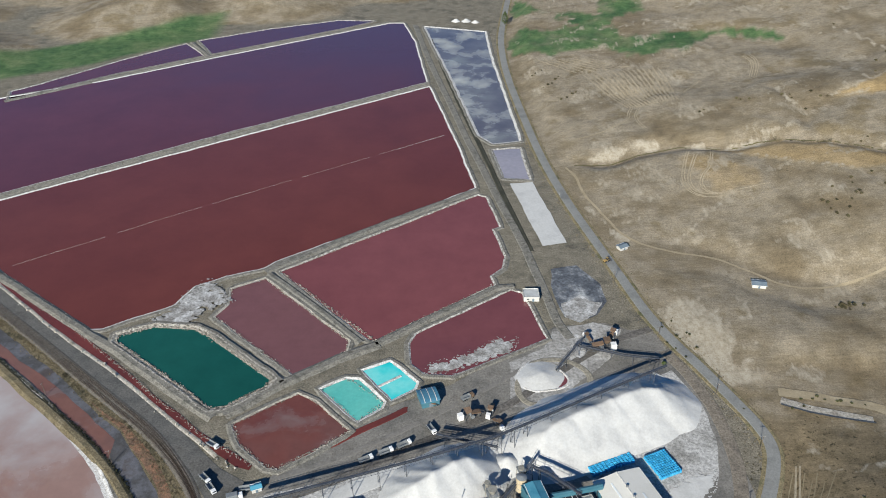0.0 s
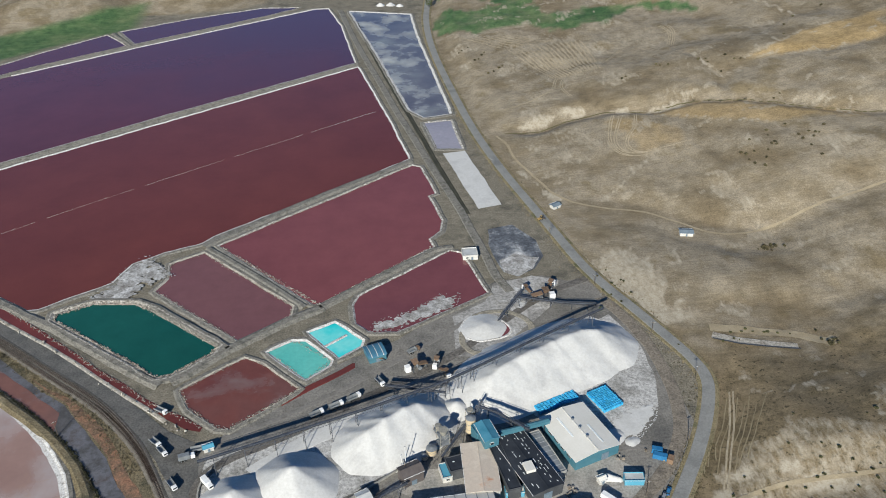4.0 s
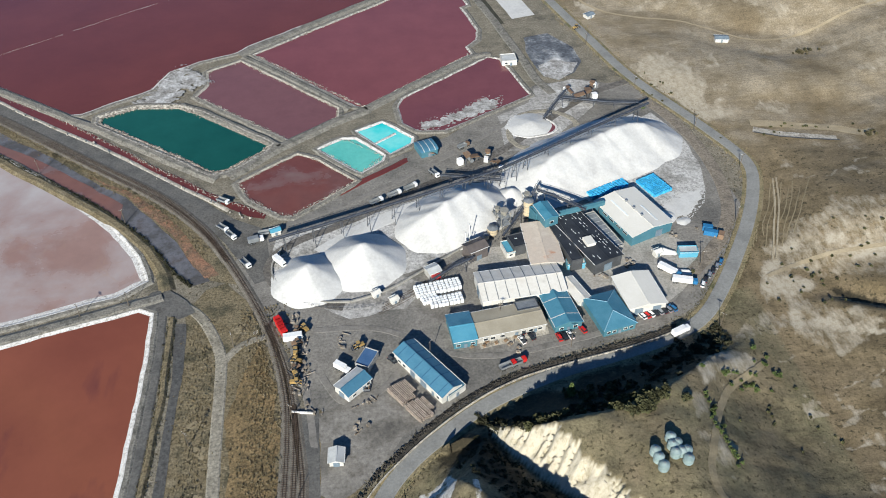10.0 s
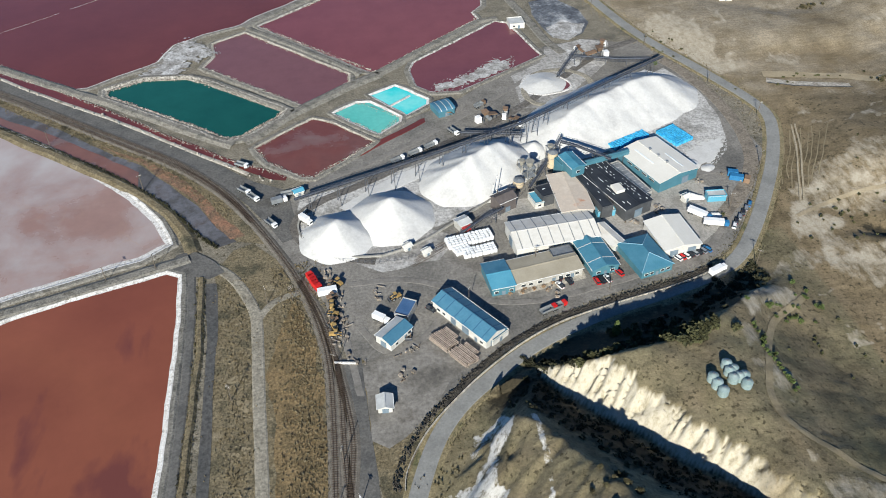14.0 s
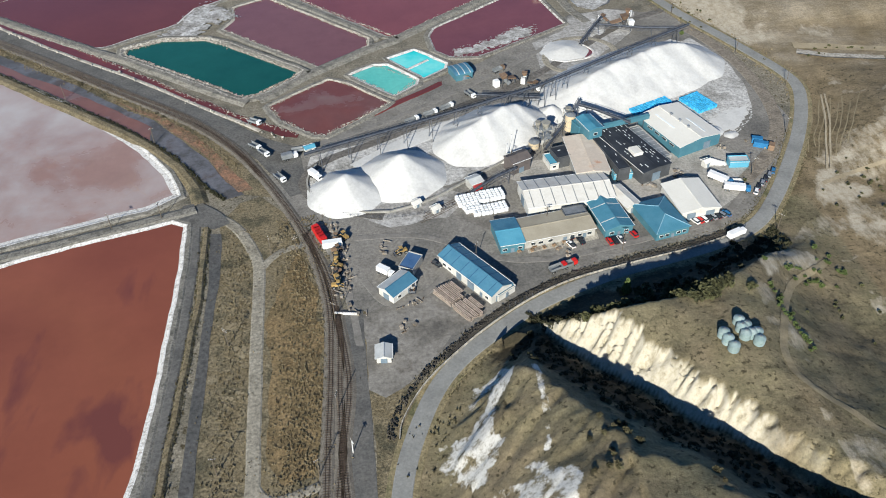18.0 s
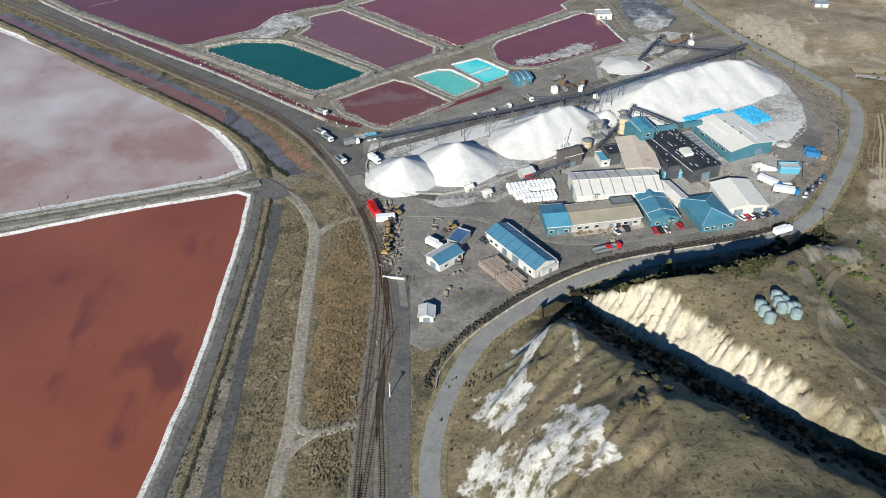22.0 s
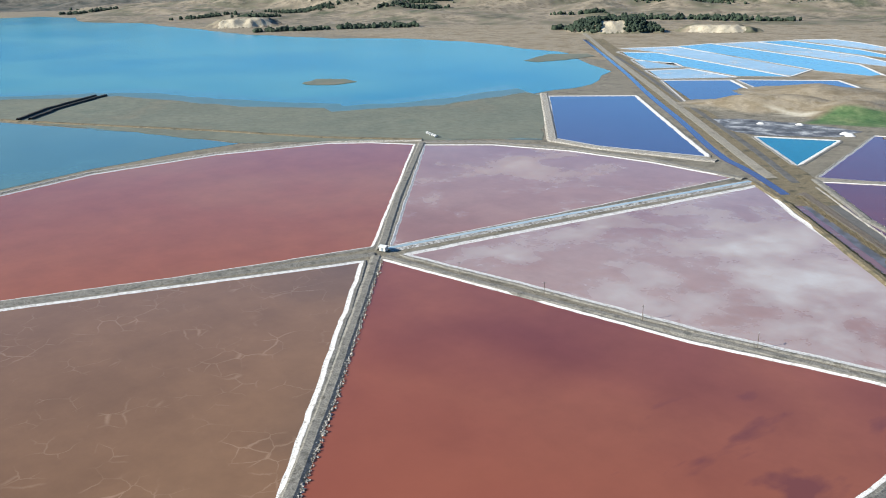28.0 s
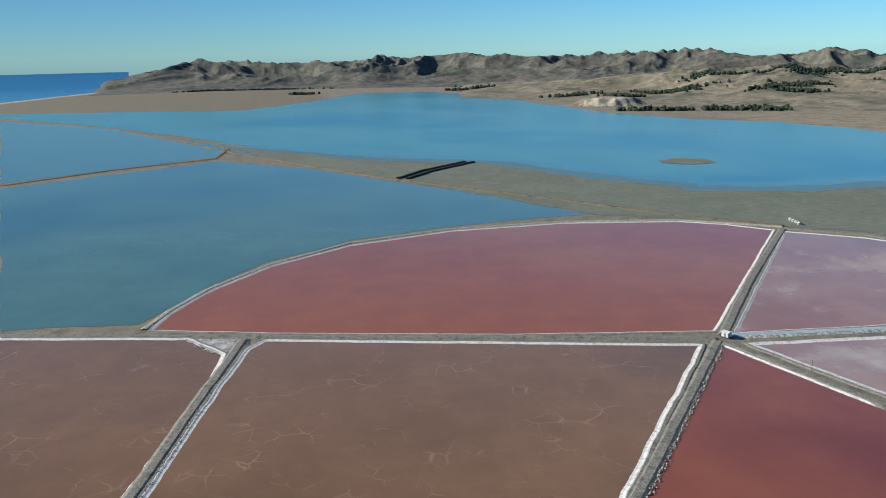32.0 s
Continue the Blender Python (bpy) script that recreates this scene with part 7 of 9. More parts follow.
shed("loading_shed", [(-16.8, 211.9), (-12.1, 213.8), (-13.6, 219), (-19, 216.4)], 3.6, 0.8, M_greywall, M_paleroof, "small loading shed beside the rail line", doors=[("f", 0, 2.6, 2.6)])
shed("pale_hut", [(45.8, 388), (55, 388), (56, 396.6), (47, 396.5)], 2.8, 0.3, M_whitewall, M_paleroof, "pale flat-roofed hut by the gravel road", kind="flat", doors=[("f", 1, 1.2, 2.0)], windows=[("f", -2, 1.7, 1.4, 0.9)])
shed("link_building", [(38.6, 187.4), (45.2, 189.5), (45.2, 203.3), (40.4, 201.4)], 3.8, 0.8, M_whitewall, M_whiteroof, "narrow white building between hall and office", across=True, doors=[("l", 0, 2.0, 2.4)])
shed("site_cabin", [(42.9, 210.8), (50.9, 210.8), (51.4, 214.6), (43.3, 214.6)], 2.6, 0.3, M_brightblue, M_whiteroof, "low blue and white site cabin", kind="flat", doors=[("f", 0, 1.0, 2.0)], windows=[("f", -2.4, 1.6, 1.2, 0.8)])


shed("dark_hall", [(42.9, 210.2), (48.1, 209.4), (45.8, 239.5), (40.2, 236.6)], 6.0, 0.2, M_darkwall, M_blackroof, "narrow black-roofed hall between the factory halls", across=True, kind="flat", lights=[(-9, 1, 0.9, 0.3), (-4, -1, 1.2, 0.3), (3, 0.5, 0.8, 0.3), (8, -0.8, 1.0, 0.3)])
shed("lean_to", [(62.5, 217), (67.9, 219.2), (66.2, 244.2), (61.6, 243.5)], 3.8, 0.2, M_greywall, M_greymetal, "pale ribbed lean-to along the black hall", across=True, kind="flat", seams=9, seam_mat=M_paleroof)
shed("control_cabin", [(16.6, 221.5), (20.8, 222), (22.4, 230.4), (18.2, 229.4)], 2.8, 0.2, M_whitewall, M_brightblue, "small white cabin with a blue roof by the hoppers", across=True, kind="flat", windows=[("l", 0, 1.7, 1.4, 0.9)], doors=[("f", 0, 1.0, 2.0)])
unit = bmesh.new()
box(unit, 54.4, 220, 7.5, 4.2, 5.4, 1.5, radians(12), 0.1)
unit.transform(BLACK.matrix_world.inverted())
part("roof_unit", unit, M_whiteroof2, BLACK, "pale box on the roof")
gallery = new("covered_gallery")
tagged(gallery, "blue covered gallery between tower and refinery", "gallery")
part("duct", strip(bmesh.new(), [(45, 240.2), (50.7, 241.3), (64.7, 244.5), (68, 245.4)], [(-1.1, 6.9), (-1.1, 8.6), (0, 9.0), (1.1, 8.6), (1.1, 6.9), (-1.1, 6.9)]), M_bluewall, gallery)
for x, y in ((62.6, 244), (66, 244.9)):
    part("leg", tube(bmesh.new(), (x, y, 0), (x, y, 7), 0.18, 6), M_steel, gallery)


def silo(p, r, h, label):
    top = new("silo")
    tagged(top, label, "silo", "silos")
    part("body", tube(bmesh.new(), (0, 0, 1.2), (0, 0, h), r, 24), M_siloskin, top)
    part("cone_roof", tube(bmesh.new(), (0, 0, h), (0, 0, h + r * 0.35), r * 1.04, 24, 0.3), M_greymetal, top)
    for k in range(6):
        a = k * math.pi / 3
        part("leg", tube(bmesh.new(), (math.cos(a) * r * 0.9, math.sin(a) * r * 0.9, 0), (math.cos(a) * r * 0.9, math.sin(a) * r * 0.9, 1.3), 0.14, 6), M_steel, top)
    for z in (0.35, 0.7):
        part("hoop", tube(bmesh.new(), (0, 0, h * z), (0, 0, h * z + 0.16), r + 0.06, 24), M_greymetal, top)
    top.matrix_world = Matrix.Translation((p[0], p[1], 0.1))


silo((33.4, 249.6), 2.3, 9, "beige round silo beside the blue tower")
silo((14.7, 238), 2.4, 4.2, "low beige round tank by the lattice tower")
silo((11.4, 235), 1.3, 3.2, "small beige tank by the lattice tower")
for x, y, h in ((3, 231.6, 13), (1.2, 230.8, 9)):
    flue = new("flue_stack")
    tagged(flue, "tall thin pale flue beside the hopper house", "chimney", "flues")
    part("pipe", tube(bmesh.new(), (0, 0, 0), (0, 0, h), 0.16, 8), M_whitemetal, flue)
    part("cap", tube(bmesh.new(), (0, 0, h), (0, 0, h + 0.4), 0.3, 8, 0.1), M_greymetal, flue)
    part("base", box(bmesh.new(), 0, 0, 0.3, 0.9, 0.9, 0.6, 0, 0.05), M_concrete, flue)
    flue.matrix_world = Matrix.Translation((x, y, 0.1))


# ---- conveyors ----
def conveyor(line, h0, h1, label, legs, width=1.3, foot=0.0):
    top = new("conveyor")
    tagged(top, label, "conveyor", "conveyors")
    n = len(line)
    pts = [(x, y, h0 + (h1 - h0) * i / (n - 1)) for i, (x, y) in enumerate(line)]
    w = width / 2
    part("belt", strip(bmesh.new(), pts, [(-w, 0.0), (-w, 0.25), (w, 0.25), (w, 0.0), (-w, 0.0)]), M_belt, top)
    part("cover", strip(bmesh.new(), pts, [(-w * 0.8, 0.4), (-w * 0.5, 0.95), (w * 0.5, 0.95), (w * 0.8, 0.4)]), M_convcover, top)
    for s in (-1, 1):
        for z in (-1.1, 1.1):
            bm = bmesh.new()
            for a, b in zip(pts, pts[1:]):
                d = (Vector(b) - Vector(a)).normalized()
                o = Vector((d.y, -d.x, 0)).normalized() * s * (w + 0.25)
                tube(bm, Vector(a) + o + Vector((0, 0, z)), Vector(b) + o + Vector((0, 0, z)), 0.09, 5)
            part("truss_chord", bm, M_steel, top)
    total = sum((Vector(b) - Vector(a)).length for a, b in zip(pts, pts[1:]))
    bm = bmesh.new()
    for a, b in zip(pts, pts[1:]):
        a, b = Vector(a), Vector(b)
        k = max(1, int((b - a).length / 2.4))
        d = (b - a).normalized()
        for s in (-1, 1):
            o = Vector((d.y, -d.x, 0)).normalized() * s * (w + 0.25)
            for i in range(k):
                tube(bm, a.lerp(b, i / k) + o + Vector((0, 0, -1.1)), a.lerp(b, (i + 1) / k) + o + Vector((0, 0, 1.1)), 0.06, 4)
    part("truss_web", bm, M_steel, top)
    for i in range(legs):
        q = (i + 0.5) / legs * (n - 1)
        j = min(int(q), n - 2)
        p = Vector(pts[j]).lerp(Vector(pts[j + 1]), q - j)
        d = Vector(pts[j + 1]) - Vector(pts[j])
        o = Vector((d.y, -d.x, 0)).normalized()
        leg = bmesh.new()
        for s in (-1, 1):
            tube(leg, (p.x + o.x * s * 2.4, p.y + o.y * s * 2.4, foot), p + o * s * 1.0, 0.16, 6)
        for z in (0.25, 0.55, 0.8):
            e = 2.4 - 1.4 * z
            tube(leg, (p.x - o.x * e, p.y - o.y * e, p.z * z), (p.x + o.x * e * 0.9, p.y + o.y * e * 0.9, p.z * min(z + 0.2, 1)), 0.08, 5)
        part("trestle", leg, M_steel, top)
    return top


conveyor([(-84.8, 235.9), (-46.6, 247.2), (-11.6, 258), (22.3, 269.6)], 9.0, 12.5, "long steel conveyor on trestles over the salt piles", 9)
conveyor([(22.3, 269.6), (38.6, 277.8), (72.4, 296), (110.6, 315.5)], 12.5, 14.0, "steel conveyor on trestles above the largest stockpile", 8)
conveyor([(18.8, 234.2), (36, 255.5), (39.4, 258.2)], 2.0, 10.5, "inclined conveyor up to the processing tower", 2, 1.2)
conveyor([(38, 254.1), (45.3, 251.2), (58, 240.3)], 11.0, 8.0, "covered conveyor bridge between tower and hall", 2, 1.4)
conveyor([(58, 327), (66, 337), (74, 346)], 1.5, 6.5, "rusty inclined conveyor at the screening plant", 2, 1.0)
conveyor([(70, 346), (95, 336), (112, 332)], 2.5, 4.0, "low dark conveyor by the stockpile's end", 4, 0.9)
conveyor([(-4, 279), (10, 274), (24, 269)], 5.0, 7.0, "pale feed conveyor joining the main line", 3, 1.1)
conveyor([(-18, 209), (-6, 216), (3, 219)], 1.5, 4.5, "loading conveyor beside the hopper house", 2, 1.0)


# ---- vehicles ----
def wheel(x, y, r, parent, wide=0.24):
    t = part("wheel", tube(bmesh.new(), (x, y - wide / 2, r), (x, y + wide / 2, r), r, 12), M_tyre, parent)
    part("rim", tube(bmesh.new(), (x, y - wide / 2 - 0.01, r), (x, y + wide / 2 + 0.01, r), r * 0.55, 8), M_greymetal, t)


def car(m, label, paint, pickup=False):
    top = new("pickup" if pickup else "car")
    tagged(top, label, "pickup" if pickup else "car", "parked cars")
    body = bmesh.new()
    box(body, 0, 0, 0.62, 4.5, 1.78, 0.62, bevel=0.14)
    part("body", body, paint, top)
    cab = bmesh.new()
    x0, x1 = (-0.3, 1.2) if pickup else (-1.8, 1.1)
    v = [(x0 - 0.1, -0.8, 0.9), (x1 + 0.5, -0.8, 0.9), (x1 + 0.5, 0.8, 0.9), (x0 - 0.1, 0.8, 0.9), (x0 + 0.25, -0.64, 1.48), (x1 - 0.2, -0.64, 1.48), (x1 - 0.2, 0.64, 1.48), (x0 + 0.25, 0.64, 1.48)]
    vs = [cab.verts.new(p) for p in v]
    for f in ((4, 5, 6, 7), (0, 1, 5, 4), (1, 2, 6, 5), (2, 3, 7, 6), (3, 0, 4, 7)):
        cab.faces.new([vs[i] for i in f])
    part("glass", cab, M_glass, top)
    part("roof", box(bmesh.new(), (x0 + x1) / 2, 0, 1.5, x1 - x0 - 0.5, 1.24, 0.06, bevel=0.02), paint, top)
    if pickup:
        part("tray", box(bmesh.new(), -1.3, 0, 0.96, 1.7, 1.5, 0.06), M_darkwall, top)
    for x in (-1.4, 1.4):
        for y in (-0.8, 0.8):
            wheel(x, y, 0.33, top)
    for y in (-0.6, 0.6):
        part("headlight", box(bmesh.new(), 2.24, y, 0.7, 0.06, 0.34, 0.16), M_skylight, top)
        part("tail_light", box(bmesh.new(), -2.24, y, 0.75, 0.06, 0.26, 0.18), M_redpaint, top)
    top.matrix_world = m
    return top


def truck(m, label, cab_paint, box_paint, length=7.0, category="truck"):
    top = new("truck")
    tagged(top, label, category, "trucks")
    part("chassis", box(bmesh.new(), 0, 0, 0.85, length + 2, 0.9, 0.25), M_darkwall, top)
    c = part("cab", box(bmesh.new(), length / 2 + 0.6, 0, 1.75, 1.9, 2.3, 2.0, bevel=0.18), cab_paint, top)
    part("windscreen", box(bmesh.new(), length / 2 + 1.55, 0, 2.1, 0.06, 1.9, 0.8), M_glass, c)
    part("cargo_box", box(bmesh.new(), -0.6, 0, 2.2, length, 2.4, 2.3, bevel=0.06), box_paint, top)
    for x in (-length / 2 + 0.4, -length / 2 + 1.7, length / 2 + 0.4):
        for y in (-1.0, 1.0):
            wheel(x, y, 0.48, top, 0.34)
    top.matrix_world = m
    return top


def tipper(m, label, paint):
    top = new("tipper_truck")
    tagged(top, label, "truck", "trucks")
    part("chassis", box(bmesh.new(), 0, 0, 0.8, 7.0, 1.0, 0.3), M_darkwall, top)
    c = part("cab", box(bmesh.new(), 2.7, 0, 1.7, 1.7, 2.2, 1.8, bevel=0.15), paint, top)
    part("windscreen", box(bmesh.new(), 3.54, 0, 2.0, 0.06, 1.8, 0.7), M_glass, c)
    bm = bmesh.new()
    slab(bm, [(-3.4, -1.2, 1.3), (1.6, -1.2, 1.3), (1.6, 1.2, 1.3), (-3.4, 1.2, 1.3)], 0.1)
    for s in (-1, 1):
        box(bm, -0.9, s * 1.15, 1.8, 5.0, 0.1, 1.0)
    box(bm, 1.55, 0, 1.9, 0.1, 2.4, 1.2)
    part("tipping_tray", bm, M_greymetal, top)
    for x in (-2.6, -1.3, 2.4):
        for y in (-1.0, 1.0):
            wheel(x, y, 0.5, top, 0.36)
    top.matrix_world = m
    return top


def loader(m, label, paint):
    top = new("wheel_loader")
    tagged(top, label, "loader", "yard machines")
    part("body", box(bmesh.new(), -0.9, 0, 1.5, 2.6, 1.7, 1.1, bevel=0.2), paint, top)
    c = part("cab", box(bmesh.new(), 0.3, 0, 2.3, 1.2, 1.4, 1.5, bevel=0.1), M_glass, top)
    part("cab_roof", box(bmesh.new(), 0.3, 0, 3.1, 1.4, 1.6, 0.12, bevel=0.04), paint, c)
    for y in (-0.7, 0.7):
        part("lift_arm", tube(bmesh.new(), (0.6, y, 1.8), (2.6, y, 0.8), 0.14, 6), paint, top)
    bm = bmesh.new()
    for a in range(5):
        t0 = radians(-60 + a * 45)
        box(bm, 2.9 + 0.5 * math.cos(t0 + math.pi), 0, 0.8 + 0.5 * math.sin(t0 + math.pi), 0.08, 2.4, 0.45, 0, 0, -t0)
    part("bucket", bm, M_steel, top)
    for x in (-1.3, 1.3):
        for y in (-0.95, 0.95):
            wheel(x, y, 0.7, top, 0.45)
    top.matrix_world = m
    return top


def on(p, turn=0.0, z=0.12):
    return Matrix.Translation((p[0], p[1], z)) @ Matrix.Rotation(radians(turn), 4, "Z")


PAINTS = [M_whitepaint, M_redpaint, M_whitepaint, M_blackpaint, M_silver, M_blackpaint, M_silver, M_bluepaint]
NAMES = ["white", "red", "white", "black", "silver", "dark grey", "silver", "blue"]
for i, p in enumerate([(66.1, 181.8), (67.9, 182.2), (69.8, 182.6), (71.8, 183), (73.9, 183.4), (75.8, 183.8), (77.9, 184.2), (80, 184.5)]):
    car(on((p[0] + 0.9, p[1] - 2.4), 118), f"{NAMES[i]} car parked in a row beside the white hall", PAINTS[i])
for i, (p, c, nm, a) in enumerate(zip([(16.3, 177.6), (15.4, 172.6), (19.6, 174.2), (30.5, 172.2), (32.7, 172.5), (35.1, 172.8), (40.8, 175.2)], (M_blackpaint, M_whitepaint, M_blackpaint, M_redpaint, M_blackpaint, M_whitepaint, M_redpaint), ("black", "white", "black", "dark red", "black", "white", "red"), (110, 112, 108, 100, 104, 104, 112))):
    car(on(p, a), f"{nm} {'pickup' if i in (1, 5) else 'car'} parked before the blue-roofed offices", c, i in (1, 5))
for i, p in enumerate([(100.6, 196.9), (103.3, 199.5), (105.8, 201.8), (108.5, 204.5), (111.1, 206.8), (98.4, 194.3)]):
    car(on(p, 58), f"{NAMES[(i + 3) % 8]} car parked along the yard fence", PAINTS[(i + 3) % 8])
for p in [(7.2, 159.9), (11.5, 161.1)]:
    tipper(on(p, 20), "red tipper truck standing by the perimeter fence", M_redpaint)
truck(on([(78.8, 168.2)][0], 22, 0.4), "white truck on the shaded road", M_whitepaint, M_whitepaint, 6.0)
for i, (p, a) in enumerate(zip([(-56.4, 166.8), (-36.7, 168.9), (-81.3, 231), (-108.5, 277.4), (-107.3, 257.1), (-103.4, 251.5), (-95.9, 231.7), (-87.7, 251.2)], (-40, -50, -52, -35, -45, -52, -55, 10))):
    if i in (0, 2):
        truck(on(p, a), "white box truck parked in the yard", M_whitepaint, M_whitepaint, 5.0)
    elif i == 1:
        car(on(p, a), "dark pickup parked at the blue shed", M_blackpaint, True)
    else:
        tipper(on(p, a), "dusty tipper truck parked on the gravel", M_whitepaint)
for p, a in zip([(86.1, 203.7), (90.4, 196.6), (70.9, 201.5)], (-48, -18, 10)):
    truck(on(p, a), "white covered trailer truck in the loading yard", M_bluepaint, M_whitepaint, 8.5)
for i, p in enumerate([(-73.6, 182.2), (-73.9, 177.6), (-73.7, 173), (-74.1, 169.1), (-73.9, 165.6), (-73.9, 162.1), (-73.7, 188.9), (-70.5, 189.7), (-49.1, 177.6), (-47.1, 157.8)]):
    loader(on(p, 20 + i * 67), "weathered yellow wheel loader in the machine row", M_yellow if i % 3 else M_orange)
loader(on((101, 428), 30), "yellow loader at the slag yard", M_yellow)


def container(m, label, paint, length=6.06):
    top = new("container")
    tagged(top, label, "container", "containers")
    part("shell", box(bmesh.new(), 0, 0, 1.3, length, 2.44, 2.5, bevel=0.04), paint, top)
    for s in (-1, 1):
        for i in range(10):
            part("rib", box(bmesh.new(), -length / 2 + length * (i + 0.5) / 10, s * 1.23, 1.3, 0.22, 0.06, 2.2), paint, top)
    for s in (-0.6, 0.6):
        part("door", box(bmesh.new(), length / 2 + 0.02, s, 1.3, 0.06, 1.12, 2.3), paint, top)
    top.matrix_world = m
    return top


CONT = [(-81.3, 195.6), (-80.7, 193.9), (-80.1, 192.1), (-79.5, 190.4), (-78.7, 188.7), (-75.2, 185.6)]
for p in CONT[:5]:
    container(on(p, 28), "small red steel bin beside the railway", M_redpaint, 2.6)
container(on(CONT[5], 5), "white shipping container beside the railway", M_whitepaint, 7.6)


# ---- stacks, tanks, poles ----
def stack(name, corners, nx, ny, h, label, material, group, category):
    """Rows of bagged salt: rounded blocks, each one of its own."""
    ctr, turn, L, W = rect(corners)
    bm = box(bmesh.new(), 0, 0, h / 2, L / nx * 0.82, W / ny * 0.82, h, bevel=0.16)
    me = bpy.data.meshes.new("bag")
    bm.to_mesh(me)
    bm.free()
    me.materials.append(material)
    top = new(name)
    tagged(top, label, category, group)
    top.matrix_world = Matrix.Translation((ctr.x, ctr.y, 0.1)) @ Matrix.Rotation(turn, 4, "Z")
    rnd = random.Random(name + label)
    for i in range(nx):
        for j in range(ny):
            b = new("bag", me)
            b.parent = top
            b.matrix_basis = Matrix.Translation((-L / 2 + L * (i + 0.5) / nx + rnd.uniform(-0.1, 0.1), -W / 2 + W * (j + 0.5) / ny, rnd.uniform(-0.15, 0.05))) @ Matrix.Rotation(rnd.uniform(-0.05, 0.05), 4, "Z")
    return top


stack("bag_stack", [(65.5, 257.2), (86.9, 264.8), (85.2, 271.4), (65.5, 261.4)], 13, 5, 1.7, "stack of bright blue wrapped salt bags", M_bluewrap, "bag stacks", "bag stack")
stack("bag_stack", [(97.4, 255.5), (107.6, 259.2), (100.9, 272.4), (90.1, 267.2)], 10, 12, 1.7, "square stack of bright blue wrapped salt bags", M_bluewrap, "bag stacks", "bag stack")
stack("bag_stack", [(-24.3, 202.4), (-3.7, 203.6), (-5, 211.8), (-24.4, 206.7)], 12, 5, 2.2, "rows of white wrapped salt pallets", M_whitewrap, "bag stacks", "bag stack")
stack("bag_stack", [(-18.5, 194.6), (-4.4, 196.6), (-4.5, 201.9), (-19.3, 199.9)], 9, 4, 2.0, "rows of white wrapped salt pallets by the office", M_whitewrap, "bag stacks", "bag stack")
stack("bag_stack", [(-21, 197), (-14, 199), (-16, 203), (-23, 201)], 5, 3, 1.8, "small white pallet block on the salty yard", M_whitewrap, "bag stacks", "bag stack")


def tank(p, z, r=1.7, h=2.6):
    top = new("water_tank")
    tagged(top, "pale grey-green plastic water tank on the hill", "tank", "hill tanks")
    part("body", tube(bmesh.new(), (0, 0, 0), (0, 0, h), r, 24), M_tank, top, smooth=False)
    bm = bmesh.new()
    tube(bm, (0, 0, h), (0, 0, h + 0.7), r, 24, 0.35)
    part("dome", bm, M_tank, top)
    part("hatch", tube(bmesh.new(), (0, 0, h + 0.68), (0, 0, h + 0.82), 0.4, 12), M_greymetal, top)
    for i in range(3):
        part("rib", tube(bmesh.new(), (0, 0, 0.5 + i * 0.8), (0, 0, 0.62 + i * 0.8), r + 0.05, 24), M_tank, top)
    top.matrix_world = Matrix.Translation((p[0], p[1], z))


def land(x, y):
    return float(lie(np.array([[float(x)]]), np.array([[float(y)]]))[0][0, 0])


for p in [(42.8, 100.4), (43.1, 97.7), (43.7, 94.5), (49.4, 105), (49, 101.8), (50.7, 102.7), (49, 98.8), (51.1, 99.2), (53, 99.4), (52.3, 96.1)]:
    tank(p, land(*p) - 0.1)


def pole(x, y, z, h, lean=0.0, arms=1, lamp=False):
    top = new("street_lamp" if lamp else "power_pole")
    tagged(top, "pale lamp post by the apron" if lamp else "tall wooden power pole with a crossarm", "lamp post" if lamp else "power pole", "poles")
    part("mast", tube(bmesh.new(), (0, 0, -0.3), (0, 0, h), 0.17, 8, 0.11), M_whitemetal if lamp else M_pole, top)
    for i in range(arms):
        part("crossarm", box(bmesh.new(), 0, 0, h - 0.5 - i * 0.9, 2.2, 0.16, 0.16), M_pole, top)
        for s in (-0.9, -0.3, 0.3, 0.9):
            part("insulator", tube(bmesh.new(), (s, 0, h - 0.4 - i * 0.9), (s, 0, h - 0.15 - i * 0.9), 0.07, 6), M_whitemetal, top)
    if lamp:
        part("lamp_head", box(bmesh.new(), 0.6, 0, h, 1.2, 0.3, 0.16), M_whitemetal, top)
    top.matrix_world = Matrix.Translation((x, y, z)) @ Matrix.Rotation(radians(30 + lean), 4, "Z")


for i, p in enumerate([(-88.8, 183.4), (-142.7, 211.9), (-98.5, 184.2), (-111.7, 138.5), (-111.7, 87.1), (-81.8, 82.7), (-75.6, 106.4), (-71.7, 89.8), (-75.4, 145.7), (8.9, 186.7)]):
    pole(*p, 0.1, 5.8 if i == 7 else 8.5, i * 37, 1 + (i % 3 == 0), i == 7)
for i, p in enumerate([(-152.6, 267.4), (-200.7, 312.9), (96.3, 169.5), (101.6, 206.3), (-21.8, 169.7), (2.4, 227.3), (34.2, 167.5)]):
    pole(*p, land(*p) if p[0] > 60 else 0.1, 8.5, i * 51)
for i in range(0, len(ROAD) - 9, 2):
    x, y = ROAD[i]
    if y > 200:
        pole(x - 6.5, y, 0.1, 8.0, i * 11)
L1 = [(-427.9, 143.7), (-328.7, 162.9), (-239.1, 185.7), (-176, 202.3), (-129.7, 215.9)]
for i in range(1, 6):
    a, b = Vector(L1[0]), Vector(L1[-1])
    p = a.lerp(b, i / 5.6)
    pole(p.x, p.y, 0.9, 7.0, i * 20)

